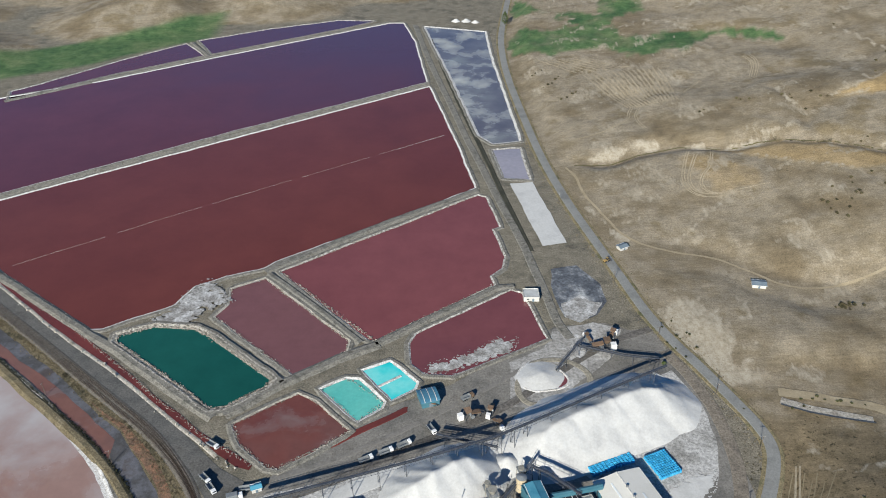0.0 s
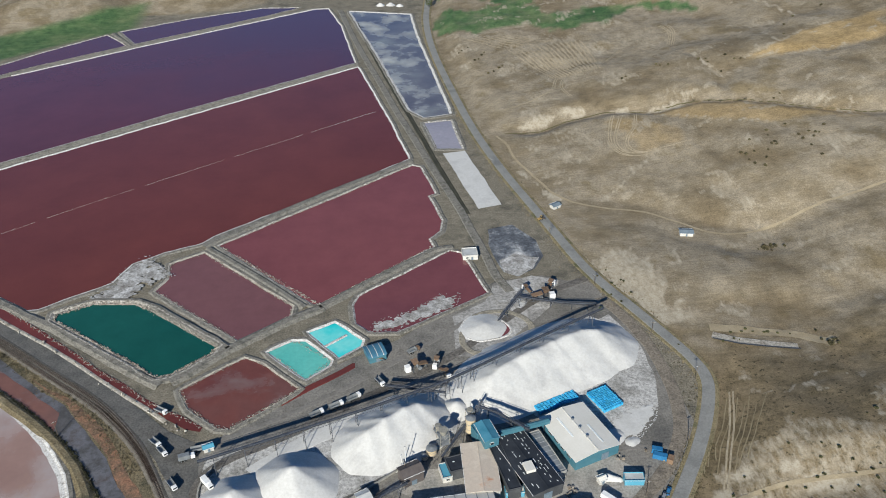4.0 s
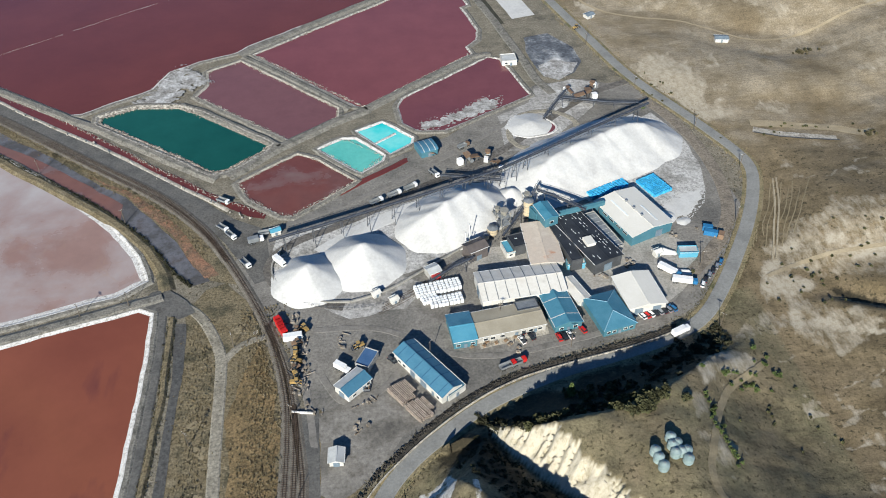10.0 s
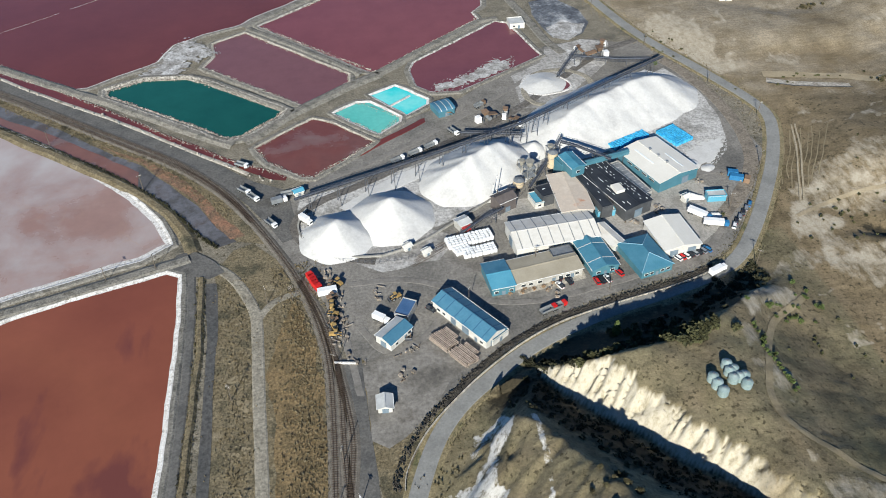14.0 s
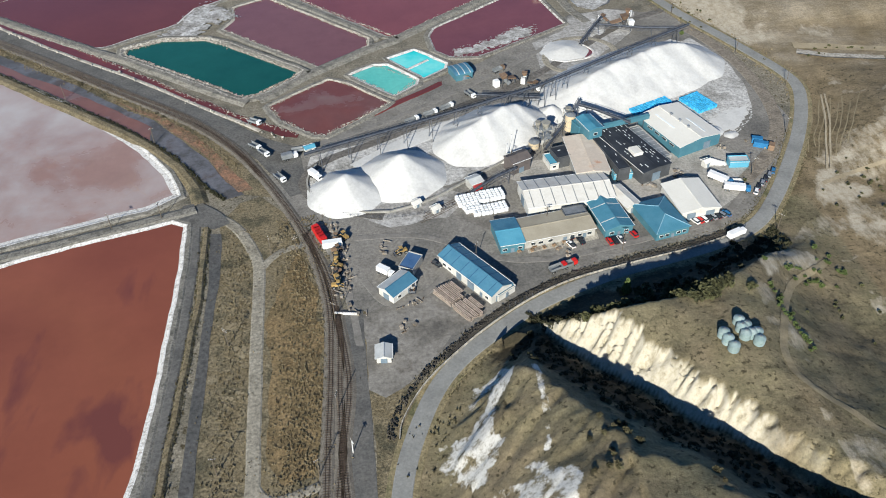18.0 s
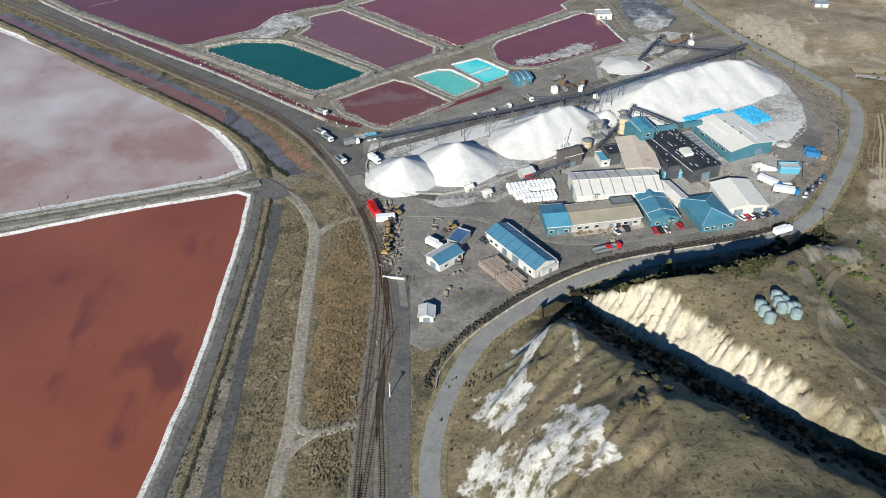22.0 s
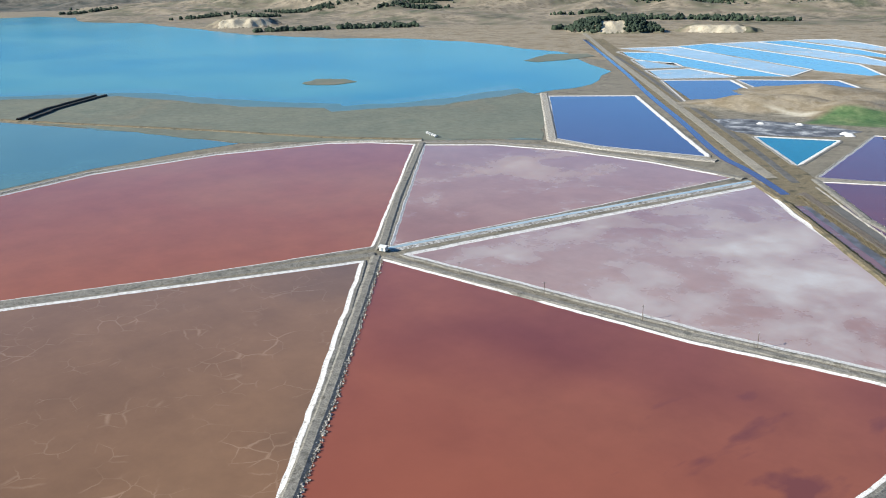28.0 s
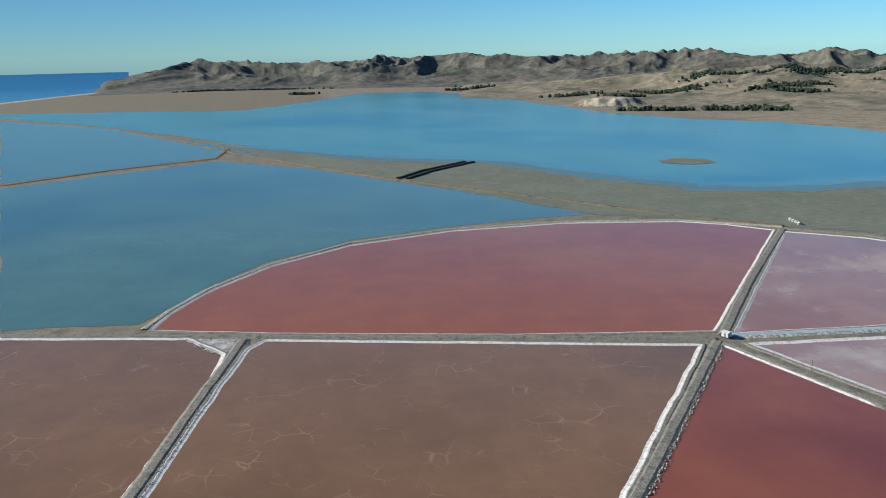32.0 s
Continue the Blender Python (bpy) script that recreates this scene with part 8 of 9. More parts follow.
# wire fences
def wire_fence(line, label, gap=2.5, h=2.2):
    fence = new("fence")
    tagged(fence, label, "fence", "fences")
    FL = smooth_line(line, 2)
    done, prev = 0.0, None
    for a, b in zip(FL, FL[1:]):
        a, b = Vector(a), Vector(b)
        while done < (b - a).length:
            p = a.lerp(b, done / (b - a).length)
            part("post", tube(bmesh.new(), (p.x, p.y, 0), (p.x, p.y, h), 0.08, 6), M_steel, fence)
            if prev:
                for z in (0.27, 0.6, 0.93):
                    part("wire", tube(bmesh.new(), (prev.x, prev.y, h * z), (p.x, p.y, h * z), 0.03, 4), M_steel, fence)
            prev = p
            done += gap
        done -= (b - a).length


wire_fence([(-16.3, 141.6), (-2.1, 148.5), (14.4, 153.5), (31.4, 158.7), (55.5, 162.8), (76, 167.6), (86, 174.4)], "wire mesh fence with dark posts along the road")
wire_fence([(-83.5, 222.7), (-80.6, 211.7), (-71.4, 203.6), (-52.9, 198.7), (-34.0, 200.1), (-18.9, 206.7), (-0.1, 216.7), (17.2, 234.7)], "low dark fence round the foot of the salt piles", 3.0, 1.5)

# wall and stony strip between the road and the perimeter fence
WALL = smooth_line([(-57.5, 92), (-56.6, 98.1), (-51.6, 107.2), (-45.5, 115.4), (-35.1, 125.1), (-24.4, 134), (-13.3, 141.8), (-2, 148.4), (9.4, 153.4), (20.4, 156.4), (40, 160.5), (62, 164.5), (80, 170.5)], 2)
tagged(link_mesh("roadside_wall", strip(bmesh.new(), WALL, [(-0.16, 0.1), (-0.16, 1.0), (0.16, 1.0), (0.16, 0.1)]), M_paledirt), "low pale wall along the road", "wall", kind="structure")
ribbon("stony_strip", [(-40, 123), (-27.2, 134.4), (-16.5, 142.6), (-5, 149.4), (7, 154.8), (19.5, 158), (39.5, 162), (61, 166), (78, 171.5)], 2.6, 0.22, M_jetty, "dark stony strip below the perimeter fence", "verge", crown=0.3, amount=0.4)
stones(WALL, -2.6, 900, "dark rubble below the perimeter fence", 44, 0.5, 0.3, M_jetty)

# logs in stacks
ctr, turn, L, W = rect([(-40, 154.8), (-28.6, 136.8), (-22.3, 141.1), (-34.6, 158.3)])
for k in range(8):
    lane, seat = divmod(k, 2) if k < 6 else (3, k - 6)
    top = new("log_stack")
    tagged(top, "stack of grey weathered timber logs", "log stack", "log stacks")
    rnd = random.Random(k)
    half = L * (0.23 if lane < 3 else 0.16)
    for i in range(12):
        row, col = divmod(i, 3)
        bm = bmesh.new()
        y = (col + row % 2 * 0.4) * 0.6 - 0.7
        n = rnd.uniform(0.82, 1.0)
        tube(bm, (-half * n, y, 0.32 + row * 0.5), (half * n, y + rnd.uniform(-0.1, 0.1), 0.32 + row * 0.5), 0.29, 8, 0.24)
        part("log", bm, M_log, top)
    v = Matrix.Rotation(turn, 2) @ Vector(((seat - 0.5) * L * 0.5 + rnd.uniform(-0.6, 0.6), (lane - 1.3) * W / 3.4))
    top.matrix_world = Matrix.Translation((ctr.x + v.x, ctr.y + v.y, 0.05)) @ Matrix.Rotation(turn, 4, "Z")

# small buildings away from the works
def hut(name, p, size, turn, label, roof, z=0.0):
    c = Matrix.Rotation(radians(turn), 2)
    q = [(Vector(p) + c @ Vector((sx * size[0] / 2, sy * size[1] / 2)))[:] for sx, sy in ((-1, -1), (1, -1), (1, 1), (-1, 1))]
    ob = shed(name, q, size[2], 0.7, M_whitewall, roof, label, doors=[("f", 0, 1.0, 2.0)])
    ob.matrix_world = Matrix.Translation((0, 0, z)) @ ob.matrix_world


hut("pump_hut", [(-435.8, 148.6)][0], (4.5, 3.5, 2.6), 20, "small white pump hut where the dikes meet", M_paleroof, 0.9)
hut("field_shed", [(186.7, 401.8)][0], (8, 5.5, 2.4), -10, "pale blue-grey shed alone in the fields", M_fieldroof, land(*[(186.7, 401.8)][0]) - 0.2)
hut("field_shed", [(113.5, 443.1)][0], (6, 4.5, 2.2), 30, "small pale shed beside the field track", M_fieldroof, land(*[(113.5, 443.1)][0]) - 0.2)
for i in range(4):
    p = [(-692.3, 388.6)][0]
    hut("sluice", (p[0] - 9 + i * 6, p[1] + 3 - i * 1.5), (4, 2.5, 1.6), -20, "low pale concrete sluice block on the bank", M_paleroof, 0.5)
for p in [(15.4, 890.1), (26.4, 889.8), (36, 885.8)]:
    pile("white_mound", [(p[0], p[1], 3.2), (p[0] + 1, p[1], 3.2)], 0.75, "white covered heap by the far bank", p[0], 0.7)

# ---- far salt ponds, knoll ----
for pts, m, lab in (
    ([(-768.9, 864.3), (-702.7, 927.9), (-608.7, 839.6), (-608, 730.4), (-625.4, 724.4)], W_blue, "far blue-violet pond"),
    ([(-696.2, 936), (-594.2, 1017.8), (-546.7, 975), (-607.4, 862)], W_blue, "far blue-violet pond beside the knoll"),
    ([(-958, 1033), (-877.9, 1039.9), (-837.1, 1005.7), (-869, 956.4)], W_pale, "far pale salt pond"),
    ([(-851.6, 934.2), (-817.1, 994.9), (-713.5, 958.4), (-780.8, 877.4)], W_pale, "far pale grey salt pond"),
    ([(-1057.2, 1116.3), (-992.6, 1146.9), (-664.3, 1013.5), (-717.3, 971.5), (-838.2, 1014.5), (-965.2, 1049.4)], W_sky, "far sky-blue pond"),
    ([(-1092.8, 1167.3), (-1037.4, 1257.5), (-680.1, 1103.8), (-664.7, 1021.6), (-994.7, 1157.9)], W_pale, "far grey-white pond behind a white bank"),
    ([(-1036, 1266), (-1018, 1347.8), (-654.9, 1203.4), (-560, 1090), (-664.6, 1098)], W_sky, "far long sky-blue pond"),
    ([(-1009.9, 1356), (-972.5, 1431.8), (-708.2, 1318), (-560, 1200), (-640, 1215)], W_pale, "far long grey pond"),
    ([(-968.5, 1438), (-936.4, 1493), (-753.1, 1410), (-600, 1300), (-700, 1330)], W_sky, "far narrow sky-blue pond"),
    ([(-934.4, 1510.5), (-883.9, 1568.1), (-814, 1533.9), (-640, 1400), (-740, 1425)], W_pale, "far grey-white pond by the hills")):
    pond("salt_pond", pts, m, lab, rim=M_bank, outer=3, inner=1.2, amount=0.5)

sheet("rubble_yard", [(-551.5, 659.9), (-529.7, 682.4), (-440.4, 703.8), (-410, 699), (-411.1, 657.2), (-470, 615), (-494.2, 614)], 0.24, M_slag, "dark yard with pale rubble below the knolls", "yard", amount=4, step=12)
for x, y in ((-416, 676), (-409, 672), (-470, 690), (-500, 668)):
    pile("white_mound", [(x, y, 3.0), (x + 2, y + 1, 2.8)], 0.75, "white heap in the yard below the knolls", abs(x), 0.8)

# ---- tracks and creek on the hills ----
def drape(name, pts, width, material, label, category, lift=0.25, amount=0.6):
    pts = jitter(smooth_line(pts, 3), 4, amount, False)
    x, y = np.array([p[0] for p in pts]), np.array([p[1] for p in pts])
    bm = bmesh.new()
    rows = []
    for i in range(len(pts)):
        a, b = Vector(pts[max(i - 1, 0)]), Vector(pts[min(i + 1, len(pts) - 1)])
        d = (b - a).normalized()
        rows.append([(pts[i][0] + d.y * o * width / 2, pts[i][1] - d.x * o * width / 2) for o in (-1, 0, 1)])
    q = np.array(rows)
    z = lie(q[..., 0], q[..., 1])[0] + lift
    vs = [[bm.verts.new((*q[i, j], z[i, j])) for j in range(3)] for i in range(len(pts))]
    for r, t in zip(vs, vs[1:]):
        for j in range(2):
            bm.faces.new((r[j], t[j], t[j + 1], r[j + 1]))
    bmesh.ops.recalc_face_normals(bm, faces=bm.faces)
    return tagged(link_mesh(name, bm, material), label, category, "", "structure")


drape("creek", CREEK[1:], 1.3, M_creek, "dry winding creek bed in the fields", "creek", 0.3, 1.5)
drape("field_track", [(91, 552), (97, 537), (98, 515), (104.5, 494), (112, 471.5), (117, 457), (128, 446), (149, 436), (167, 433), (189, 414), (199, 403), (217, 397), (264, 407), (330, 420)], 1.8, M_trackpale, "pale farm track across the fields", "track", 0.2)
for line in ([(180, 552), (174, 536), (169, 520), (168, 502), (178, 493), (192, 493)], [(184, 545), (174, 523), (171, 506), (177, 497), (190, 496)], [(199, 557), (191, 529), (181, 516), (178, 504), (185, 496), (198, 496), (218, 499)], [(155, 634), (150, 622), (147, 610), (130, 598), (104, 588)], [(160, 631), (153, 614), (158, 594)], [(156, 636), (178, 632), (200, 648), (220, 676)], [(266, 712), (271, 695), (258, 663)], [(271, 712), (275, 695), (261, 660)], [(160, 262), (154, 245), (143, 222), (135, 205)]):
    for o in (-0.9, 0.9):
        drape("field_track", [(x + o, y) for x, y in line], 0.8, M_trackfaint, "faint pale wheel track in the pasture", "track", 0.45, 0.35)
drape("hill_track", [(95, 46), (84, 56), (74.8, 64.8), (70, 71.9), (63.4, 76.8), (58.3, 84), (59.4, 94), (67.8, 110.2), (75, 122), (82, 131.5), (92, 138), (103.6, 146)], 2.6, M_trackpale2, "brown dirt track up the hill", "track")
drape("hill_track", [(128, 196), (141, 201), (158, 204), (172, 203), (188, 201), (210, 199), (260, 205)], 2.0, M_trackpale, "pale dirt track along the slope", "track", 0.2)
for i in range(16):
    drape("plough_row", [(126 + i * 4.4, 712 - abs(i - 8) * 0.4), (136 + i * 3.9, 676), (152 + i * 2.6, 634)], 1.5, M_trackfaint, "pale plough row in the dry field", "plough row", 0.5, 0.3)
for i in range(8):
    drape("plough_row", [(88 + i * 7, 753 - i * 1.4), (104 + i * 7, 733 - i * 0.8), (121 + i * 7, 714 + i * 0.6)], 1.4, M_trackfaint, "pale plough row in the dry field", "plough row", 0.5, 0.3)
drape("trough", [(167, 305), (176, 300), (192, 294), (206, 289.5)], 5.0, M_paledirt, "long concrete trough cut into the slope", "trough", 0.3, 0.1)
drape("trough_wall", [(166, 302), (175, 297), (191, 291), (206, 287)], 0.9, M_darkwall, "dark edge of the concrete trough", "trough", 0.7, 0.1)
drape("trough_bank", [(168, 311), (192, 306), (213, 298), (223, 289)], 6.0, M_trackpale, "pale bare bank above the trough", "bank", 0.35, 1.0)


# ---- shrubs and trees ----
def leaves(bm, n, rx, rz, z0, size, rnd, shape=1.0):
    for _ in range(n):
        v = Vector((rnd.gauss(0, 1), rnd.gauss(0, 1), rnd.gauss(0, 1))).normalized() * rnd.uniform(0.55, 1.0)
        taper = 1 if shape == 1.0 else max(0.12, 1 - (v.z + 1) / 2 * shape)
        c = Vector((v.x * rx * taper, v.y * rx * taper, z0 + (v.z + 1) * rz))
        m = Matrix.Translation(c) @ Euler((rnd.uniform(0, 3), rnd.uniform(0, 3), rnd.uniform(0, 6))).to_matrix().to_4x4()
        s = size * rnd.uniform(0.6, 1.3)
        q = [bm.verts.new(m @ Vector(p)) for p in ((-s, -s * 0.6, 0), (s, -s * 0.5, 0.1 * s), (s * 0.8, s * 0.6, 0), (-s * 0.7, s * 0.7, 0.15 * s))]
        bm.faces.new(q)


def shrub(r, h, material, label, seed, n=90):
    rnd = random.Random(seed)
    top = new("shrub")
    tagged(top, label, "shrub", "hill shrubs")
    bm = bmesh.new()
    for k in range(3):
        a = rnd.uniform(0, 6.3)
        tube(bm, (0, 0, -0.2), (math.cos(a) * r * 0.5, math.sin(a) * r * 0.5, h * 0.6), 0.07, 5, 0.03)
    part("stem", bm, M_bark, top)
    bm = bmesh.new()
    for k in range(4):
        sub = bmesh.new()
        leaves(sub, n // 4, r * 0.62, h * 0.34, 0.1, r * 0.26, rnd)
        off = Vector((rnd.uniform(-1, 1) * r * 0.4, rnd.uniform(-1, 1) * r * 0.4, rnd.uniform(0, 0.3) * h))
        bmesh.ops.translate(sub, verts=sub.verts, vec=off)
        tmp = bpy.data.meshes.new("tmp")
        sub.to_mesh(tmp)
        sub.free()
        bm.from_mesh(tmp)
        bpy.data.meshes.remove(tmp)
    part("foliage", bm, material, top)
    return top


def scatter(proto, places, rnd, lo=0.7, hi=1.3):
    x, y = np.array([[p[0] for p in places]]), np.array([[p[1] for p in places]])
    z = lie(x, y)[0][0]
    for (px, py), pz in zip(places, z):
        c = copy_thing(proto, Matrix.Translation((px, py, float(pz))) @ Matrix.Rotation(rnd.uniform(0, 6), 4, "Z") @ Matrix.Scale(rnd.uniform(lo, hi), 4))


def cloud(rnd, n, x, y, sx, sy):
    return [(rnd.gauss(x, sx), rnd.gauss(y, sy)) for _ in range(n)]


rnd = random.Random(8)
PASTURE_BUSHES = [(246, 470), (248, 466), (247.6, 459.5), (254, 467), (256, 481), (270.6, 488.6), (269, 482), (266.5, 470), (269.5, 471.5), (269, 468), (262, 464), (258, 457), (254, 449), (249, 453.5), (286, 493), (288, 476), (288, 470), (295.5, 478), (296, 471), (299, 475), (290, 461), (301, 474), (291, 448), (307, 481), (234, 620), (236, 617), (242, 614.5), (202, 606), (205.5, 608), (267, 616), (269, 618), (273, 615), (273, 610), (278, 593), (288, 613), (357, 659), (346, 634.5), (371, 673), (358, 750), (402, 686), (293, 605), (298, 605), (298, 539), (303, 541), (82, 720), (85, 723), (91, 727), (89, 690), (93, 693), (97, 695), (101, 703), (104, 709), (101, 661), (106, 664), (111, 669), (115, 672)]
proto_green = shrub(1.0, 1.4, M_leafgreen, "bright green round shrub on the dry slope", 1)
proto_dark = shrub(1.3, 1.5, M_leafdark, "dark thorny shrub on the dry slope", 2)
proto_olive = shrub(1.0, 1.1, M_leaf, "small olive-green shrub on the dry slope", 3)
proto_scrub = shrub(2.0, 2.2, M_leaf, "dense olive scrub below the hilltop tanks", 5, 130)


def place(ob, x, y):
    ob.matrix_world = Matrix.Translation((x, y, land(x, y)))


place(proto_green, 72, 112)
place(proto_dark, 232, 380)
place(proto_olive, 150, 190)
place(proto_scrub, 40, 124)
scatter(proto_green, [(70 + rnd.gauss(0, 1.2), 96 + i * 1.9) for i in range(17)] + cloud(rnd, 18, 88, 137, 6, 2.5) + cloud(rnd, 8, 104, 146, 4, 4), rnd)
scatter(proto_olive, cloud(rnd, 34, 165, 190, 22, 8) + cloud(rnd, 26, 200, 205, 25, 14) + cloud(rnd, 14, 195, 302, 18, 3) + cloud(rnd, 12, 100, 120, 10, 8) + cloud(rnd, 10, 128, 352, 8, 12), rnd, 0.5, 1.1)
scatter(proto_dark, cloud(rnd, 14, 231, 382, 3.5, 2.5) + PASTURE_BUSHES + cloud(rnd, 12, 2, 72, 6, 7) + cloud(rnd, 8, -6, 62, 5, 6) + cloud(rnd, 8, 32, 52, 6, 4) + cloud(rnd, 8, 223, 288, 4, 2) + cloud(rnd, 8, 116, 318, 2, 10), rnd, 0.6, 1.2)
scatter(proto_scrub, cloud(rnd, 46, 44, 124, 9, 3.2) + cloud(rnd, 14, 16, 124, 8, 2.2) + cloud(rnd, 12, 32, 140, 12, 3) + cloud(rnd, 6, 54, 46, 4, 3), rnd, 0.7, 1.25)


def conifer(x, y, h, r, label):
    rnd = random.Random(int(x))
    top = new("tree")
    tagged(top, label, "tree", "trees")
    part("trunk", tube(bmesh.new(), (0, 0, -0.3), (0, 0, h * 0.85), 0.22, 8, 0.06), M_bark, top)
    for k in range(10):
        a, z = k * 2.4, h * (0.2 + 0.06 * k)
        rr = r * (1 - z / h) * 0.9
        part("limb", tube(bmesh.new(), (0, 0, z), (math.cos(a) * rr, math.sin(a) * rr, z + 0.3), 0.06, 5, 0.03), M_bark, top)
    bm = bmesh.new()
    leaves(bm, 700, r, h * 0.45, h * 0.1, 0.34, rnd, 0.85)
    part("crown", bm, M_leafgreen, top)
    top.matrix_world = Matrix.Translation((x, y, land(x, y)))


conifer(26.8, 140.3, 8.5, 2.4, "green conical tree standing below the hill")
conifer(67.5, 876, 16, 6.0, "large dark green tree beside the road")
conifer(115, 332, 2.6, 1.5, "small bright green tree on the chalky slope")

# grass tufts and weeds along the dikes and verges
def tufts(name, line, width, n, material, label, size=0.35, seed=0, clear=0.0):
    rnd = random.Random(seed)
    pts = smooth_line(line, 2)
    lens = [math.dist(a, b) for a, b in zip(pts, pts[1:])]
    total = sum(lens)
    bm = bmesh.new()
    for _ in range(n):
        d = rnd.uniform(0, total)
        i = 0
        while i < len(lens) - 1 and d > lens[i]:
            d -= lens[i]
            i += 1
        a, b = Vector(pts[i]), Vector(pts[i + 1])
        t = (b - a).normalized()
        o = rnd.gauss(0, width)
        p = a + t * d + Vector((t.y, -t.x)) * (o + math.copysign(clear, o))
        s = size * rnd.uniform(0.5, 1.6)
        for k in range(3):
            w = rnd.uniform(0, 6.3)
            q = [Vector((math.cos(w) * s, math.sin(w) * s, 0.05)), Vector((-math.cos(w) * s, -math.sin(w) * s, 0.05)), Vector((rnd.uniform(-s, s) * 0.5, rnd.uniform(-s, s) * 0.5, s * rnd.uniform(1.2, 2.2)))]
            bm.faces.new([bm.verts.new((p.x + v.x, p.y + v.y, v.z)) for v in q])
    tagged(link_mesh(name, bm, material), label, "grass", kind="stuff")


tufts("grass_tufts", HEDGE, 0.9, 2600, M_leafdark, "dark weeds on the bank of the channel", 0.3, 1)
tufts("grass_tufts", [(-88, 205), (-86, 176), (-86, 141), (-86, 100), (-88, 56)], 5.0, 3600, M_drygrass, "dry grass tufts between track and rails", 0.3, 2)
tufts("grass_tufts", [(-112, 200), (-110, 175), (-110, 152), (-110, 116), (-110, 93), (-111, 57)], 3.6, 1600, M_drygrass, "dry weeds beside the gravel track", 0.26, 3)
tufts("grass_tufts", [((a[0] + b[0]) / 2, (a[1] + b[1]) / 2) for a, b in zip(RAIL_B[:8], MUD_A[:8])], 2.2, 3000, M_drygrass, "dry grass on the railway bank", 0.3, 4)
tufts("bank_scrub", MUD_B, 0.5, 2400, M_gorse, "dark scrub along the foot of the pond bank", 0.42, 8)
tufts("grass_tufts", ROAD[3:16], 3.5, 2200, M_drygrass, "dry weeds along the road verge", 0.26, 5, 3.6)
tufts("roadside_weeds", ROAD[16:28], 2.0, 2600, M_leafdark, "dark weeds along the perimeter fence", 0.2, 6, 3.8)
tufts("scrub_weeds", [(x, y) for x, y in ((-30, 105), (-22, 84), (-15, 60), (0, 45))], 12, 1800, M_leafdark, "low dark weeds on the ridge", 0.4, 7)

# stones along the dikes
stones([(-431.1, 140.2), (-310.5, 33), (-249.8, -22.8), (-189.1, -78.6)], -3.6, 900, "pale rubble stones along the dike", 1)
stones([(-519.3, -114.9), (-441.9, -137.2), (-348.7, -162.7), (-255.5, -188.2)], -3.4, 500, "pale rubble stones along the dike", 2)
stones([(-439.2, 148.9), (-528.2, 226.8), (-672, 361.2)], -3.2, 350, "pale rubble stones along the dike", 3)
stones([(-681, 368.1), (-714.9, 329.2), (-741.2, 297.5), (-771.4, 194.4), (-776.6, 83.5), (-750.4, -15.9), (-696, -87.3), (-637.6, -134.6), (-591.6, -159.4), (-556.7, -172.6)], 2.2, 700, "dark rubble stones along the curved dike", 4)
stones([(x, y - 2.2) for x, y in RED_B[1:-1]], 0.0, 70, "white marker stones beside the gravel road", 5, 0.4, 0.5)
stones(RED_A[1:], 0.8, 700, "pale rubble along the red channel", 6, 0.4, 0.2)
for k, ring in enumerate(([(-179.6, 359.7), (-160.9, 367.4), (-138.3, 365.1), (-127.2, 357.6), (-88.6, 323), (-90.8, 317.5), (-109.2, 302.8), (-116.6, 302.1), (-126.9, 312.2), (-178.8, 354.4), (-179.6, 359.7)], [(-124.8, 395.4), (-125.6, 402.7), (-107.2, 412.9), (-51.5, 353.7), (-52.5, 344.3), (-75.5, 325.4), (-78.7, 326.7), (-129.7, 375.7)], [(-102.7, 291.5), (-73.8, 312.8), (-63.6, 306.6), (-44.9, 286.1), (-75.8, 262.9), (-81.7, 264.3), (-95.9, 277.6), (-102.7, 291.5)], [(-62.7, 315.5), (-50.6, 323.8), (-29.8, 305.8), (-42.2, 292.7), (-62.7, 315.5)], [(-340.4, 489.8), (-271.7, 422.3), (-198.1, 365.4)], [(30.4, 404.6), (-37, 353.1), (-99.8, 419.9), (24.5, 512.2)])):
    stones(ring, 0.0, (1600, 900, 800, 300, 700, 1100)[k], "rubble stones on the rim of the brine pond", 20 + k, 0.4, (0.26, 0.2, 0.2, 0.16, 0.22, 0.22)[k])

# ---- kerbs, bars and plant in the yards ----
for k in ([(-51.5, 203), (-65.4, 204.4), (-76.9, 209), (-83.6, 219.3), (-85.2, 230.1), (-80.5, 239.9)], [(-51.5, 203), (-36.8, 206.8), (-20.8, 217.2), (-3.8, 228.2), (11.4, 239.4)]):
    bm = strip(bmesh.new(), smooth_line(k, 3), [(-0.35, 0.05), (-0.35, 1.0), (0.35, 1.0), (0.35, 0.05)])
    tagged(link_mesh("retaining_wall", bm, M_concrete), "low dark concrete wall round the salt piles", "wall", kind="structure")
dike([(-33.6, 317.2), (-22.2, 325.4)], 0.6, 0.3, 0.9, "sandbar", "pale sandbar across the turquoise pond", M_bank, 0.2)
ribbon("brine_channel", [(-68.5, 267.3), (-43.3, 284.8), (-18.2, 301)], 3.0, 0.2, W_channel, "narrow red brine strip behind the bank", "channel", crown=-0.02, amount=0.4)
TIPS = [(-36.2, 267.7), (-27.2, 272.3), (-18.9, 276.7), (11.6, 308), (-6.2, 286.4)]
for i, p in enumerate(TIPS):
    tipper(on(p, (28, 26, 30, 30, -60)[i]), "dusty tipper truck waiting behind the salt piles", M_orange if i == 3 else M_whitepaint)
p = [(-83.4, 251.4)][0]
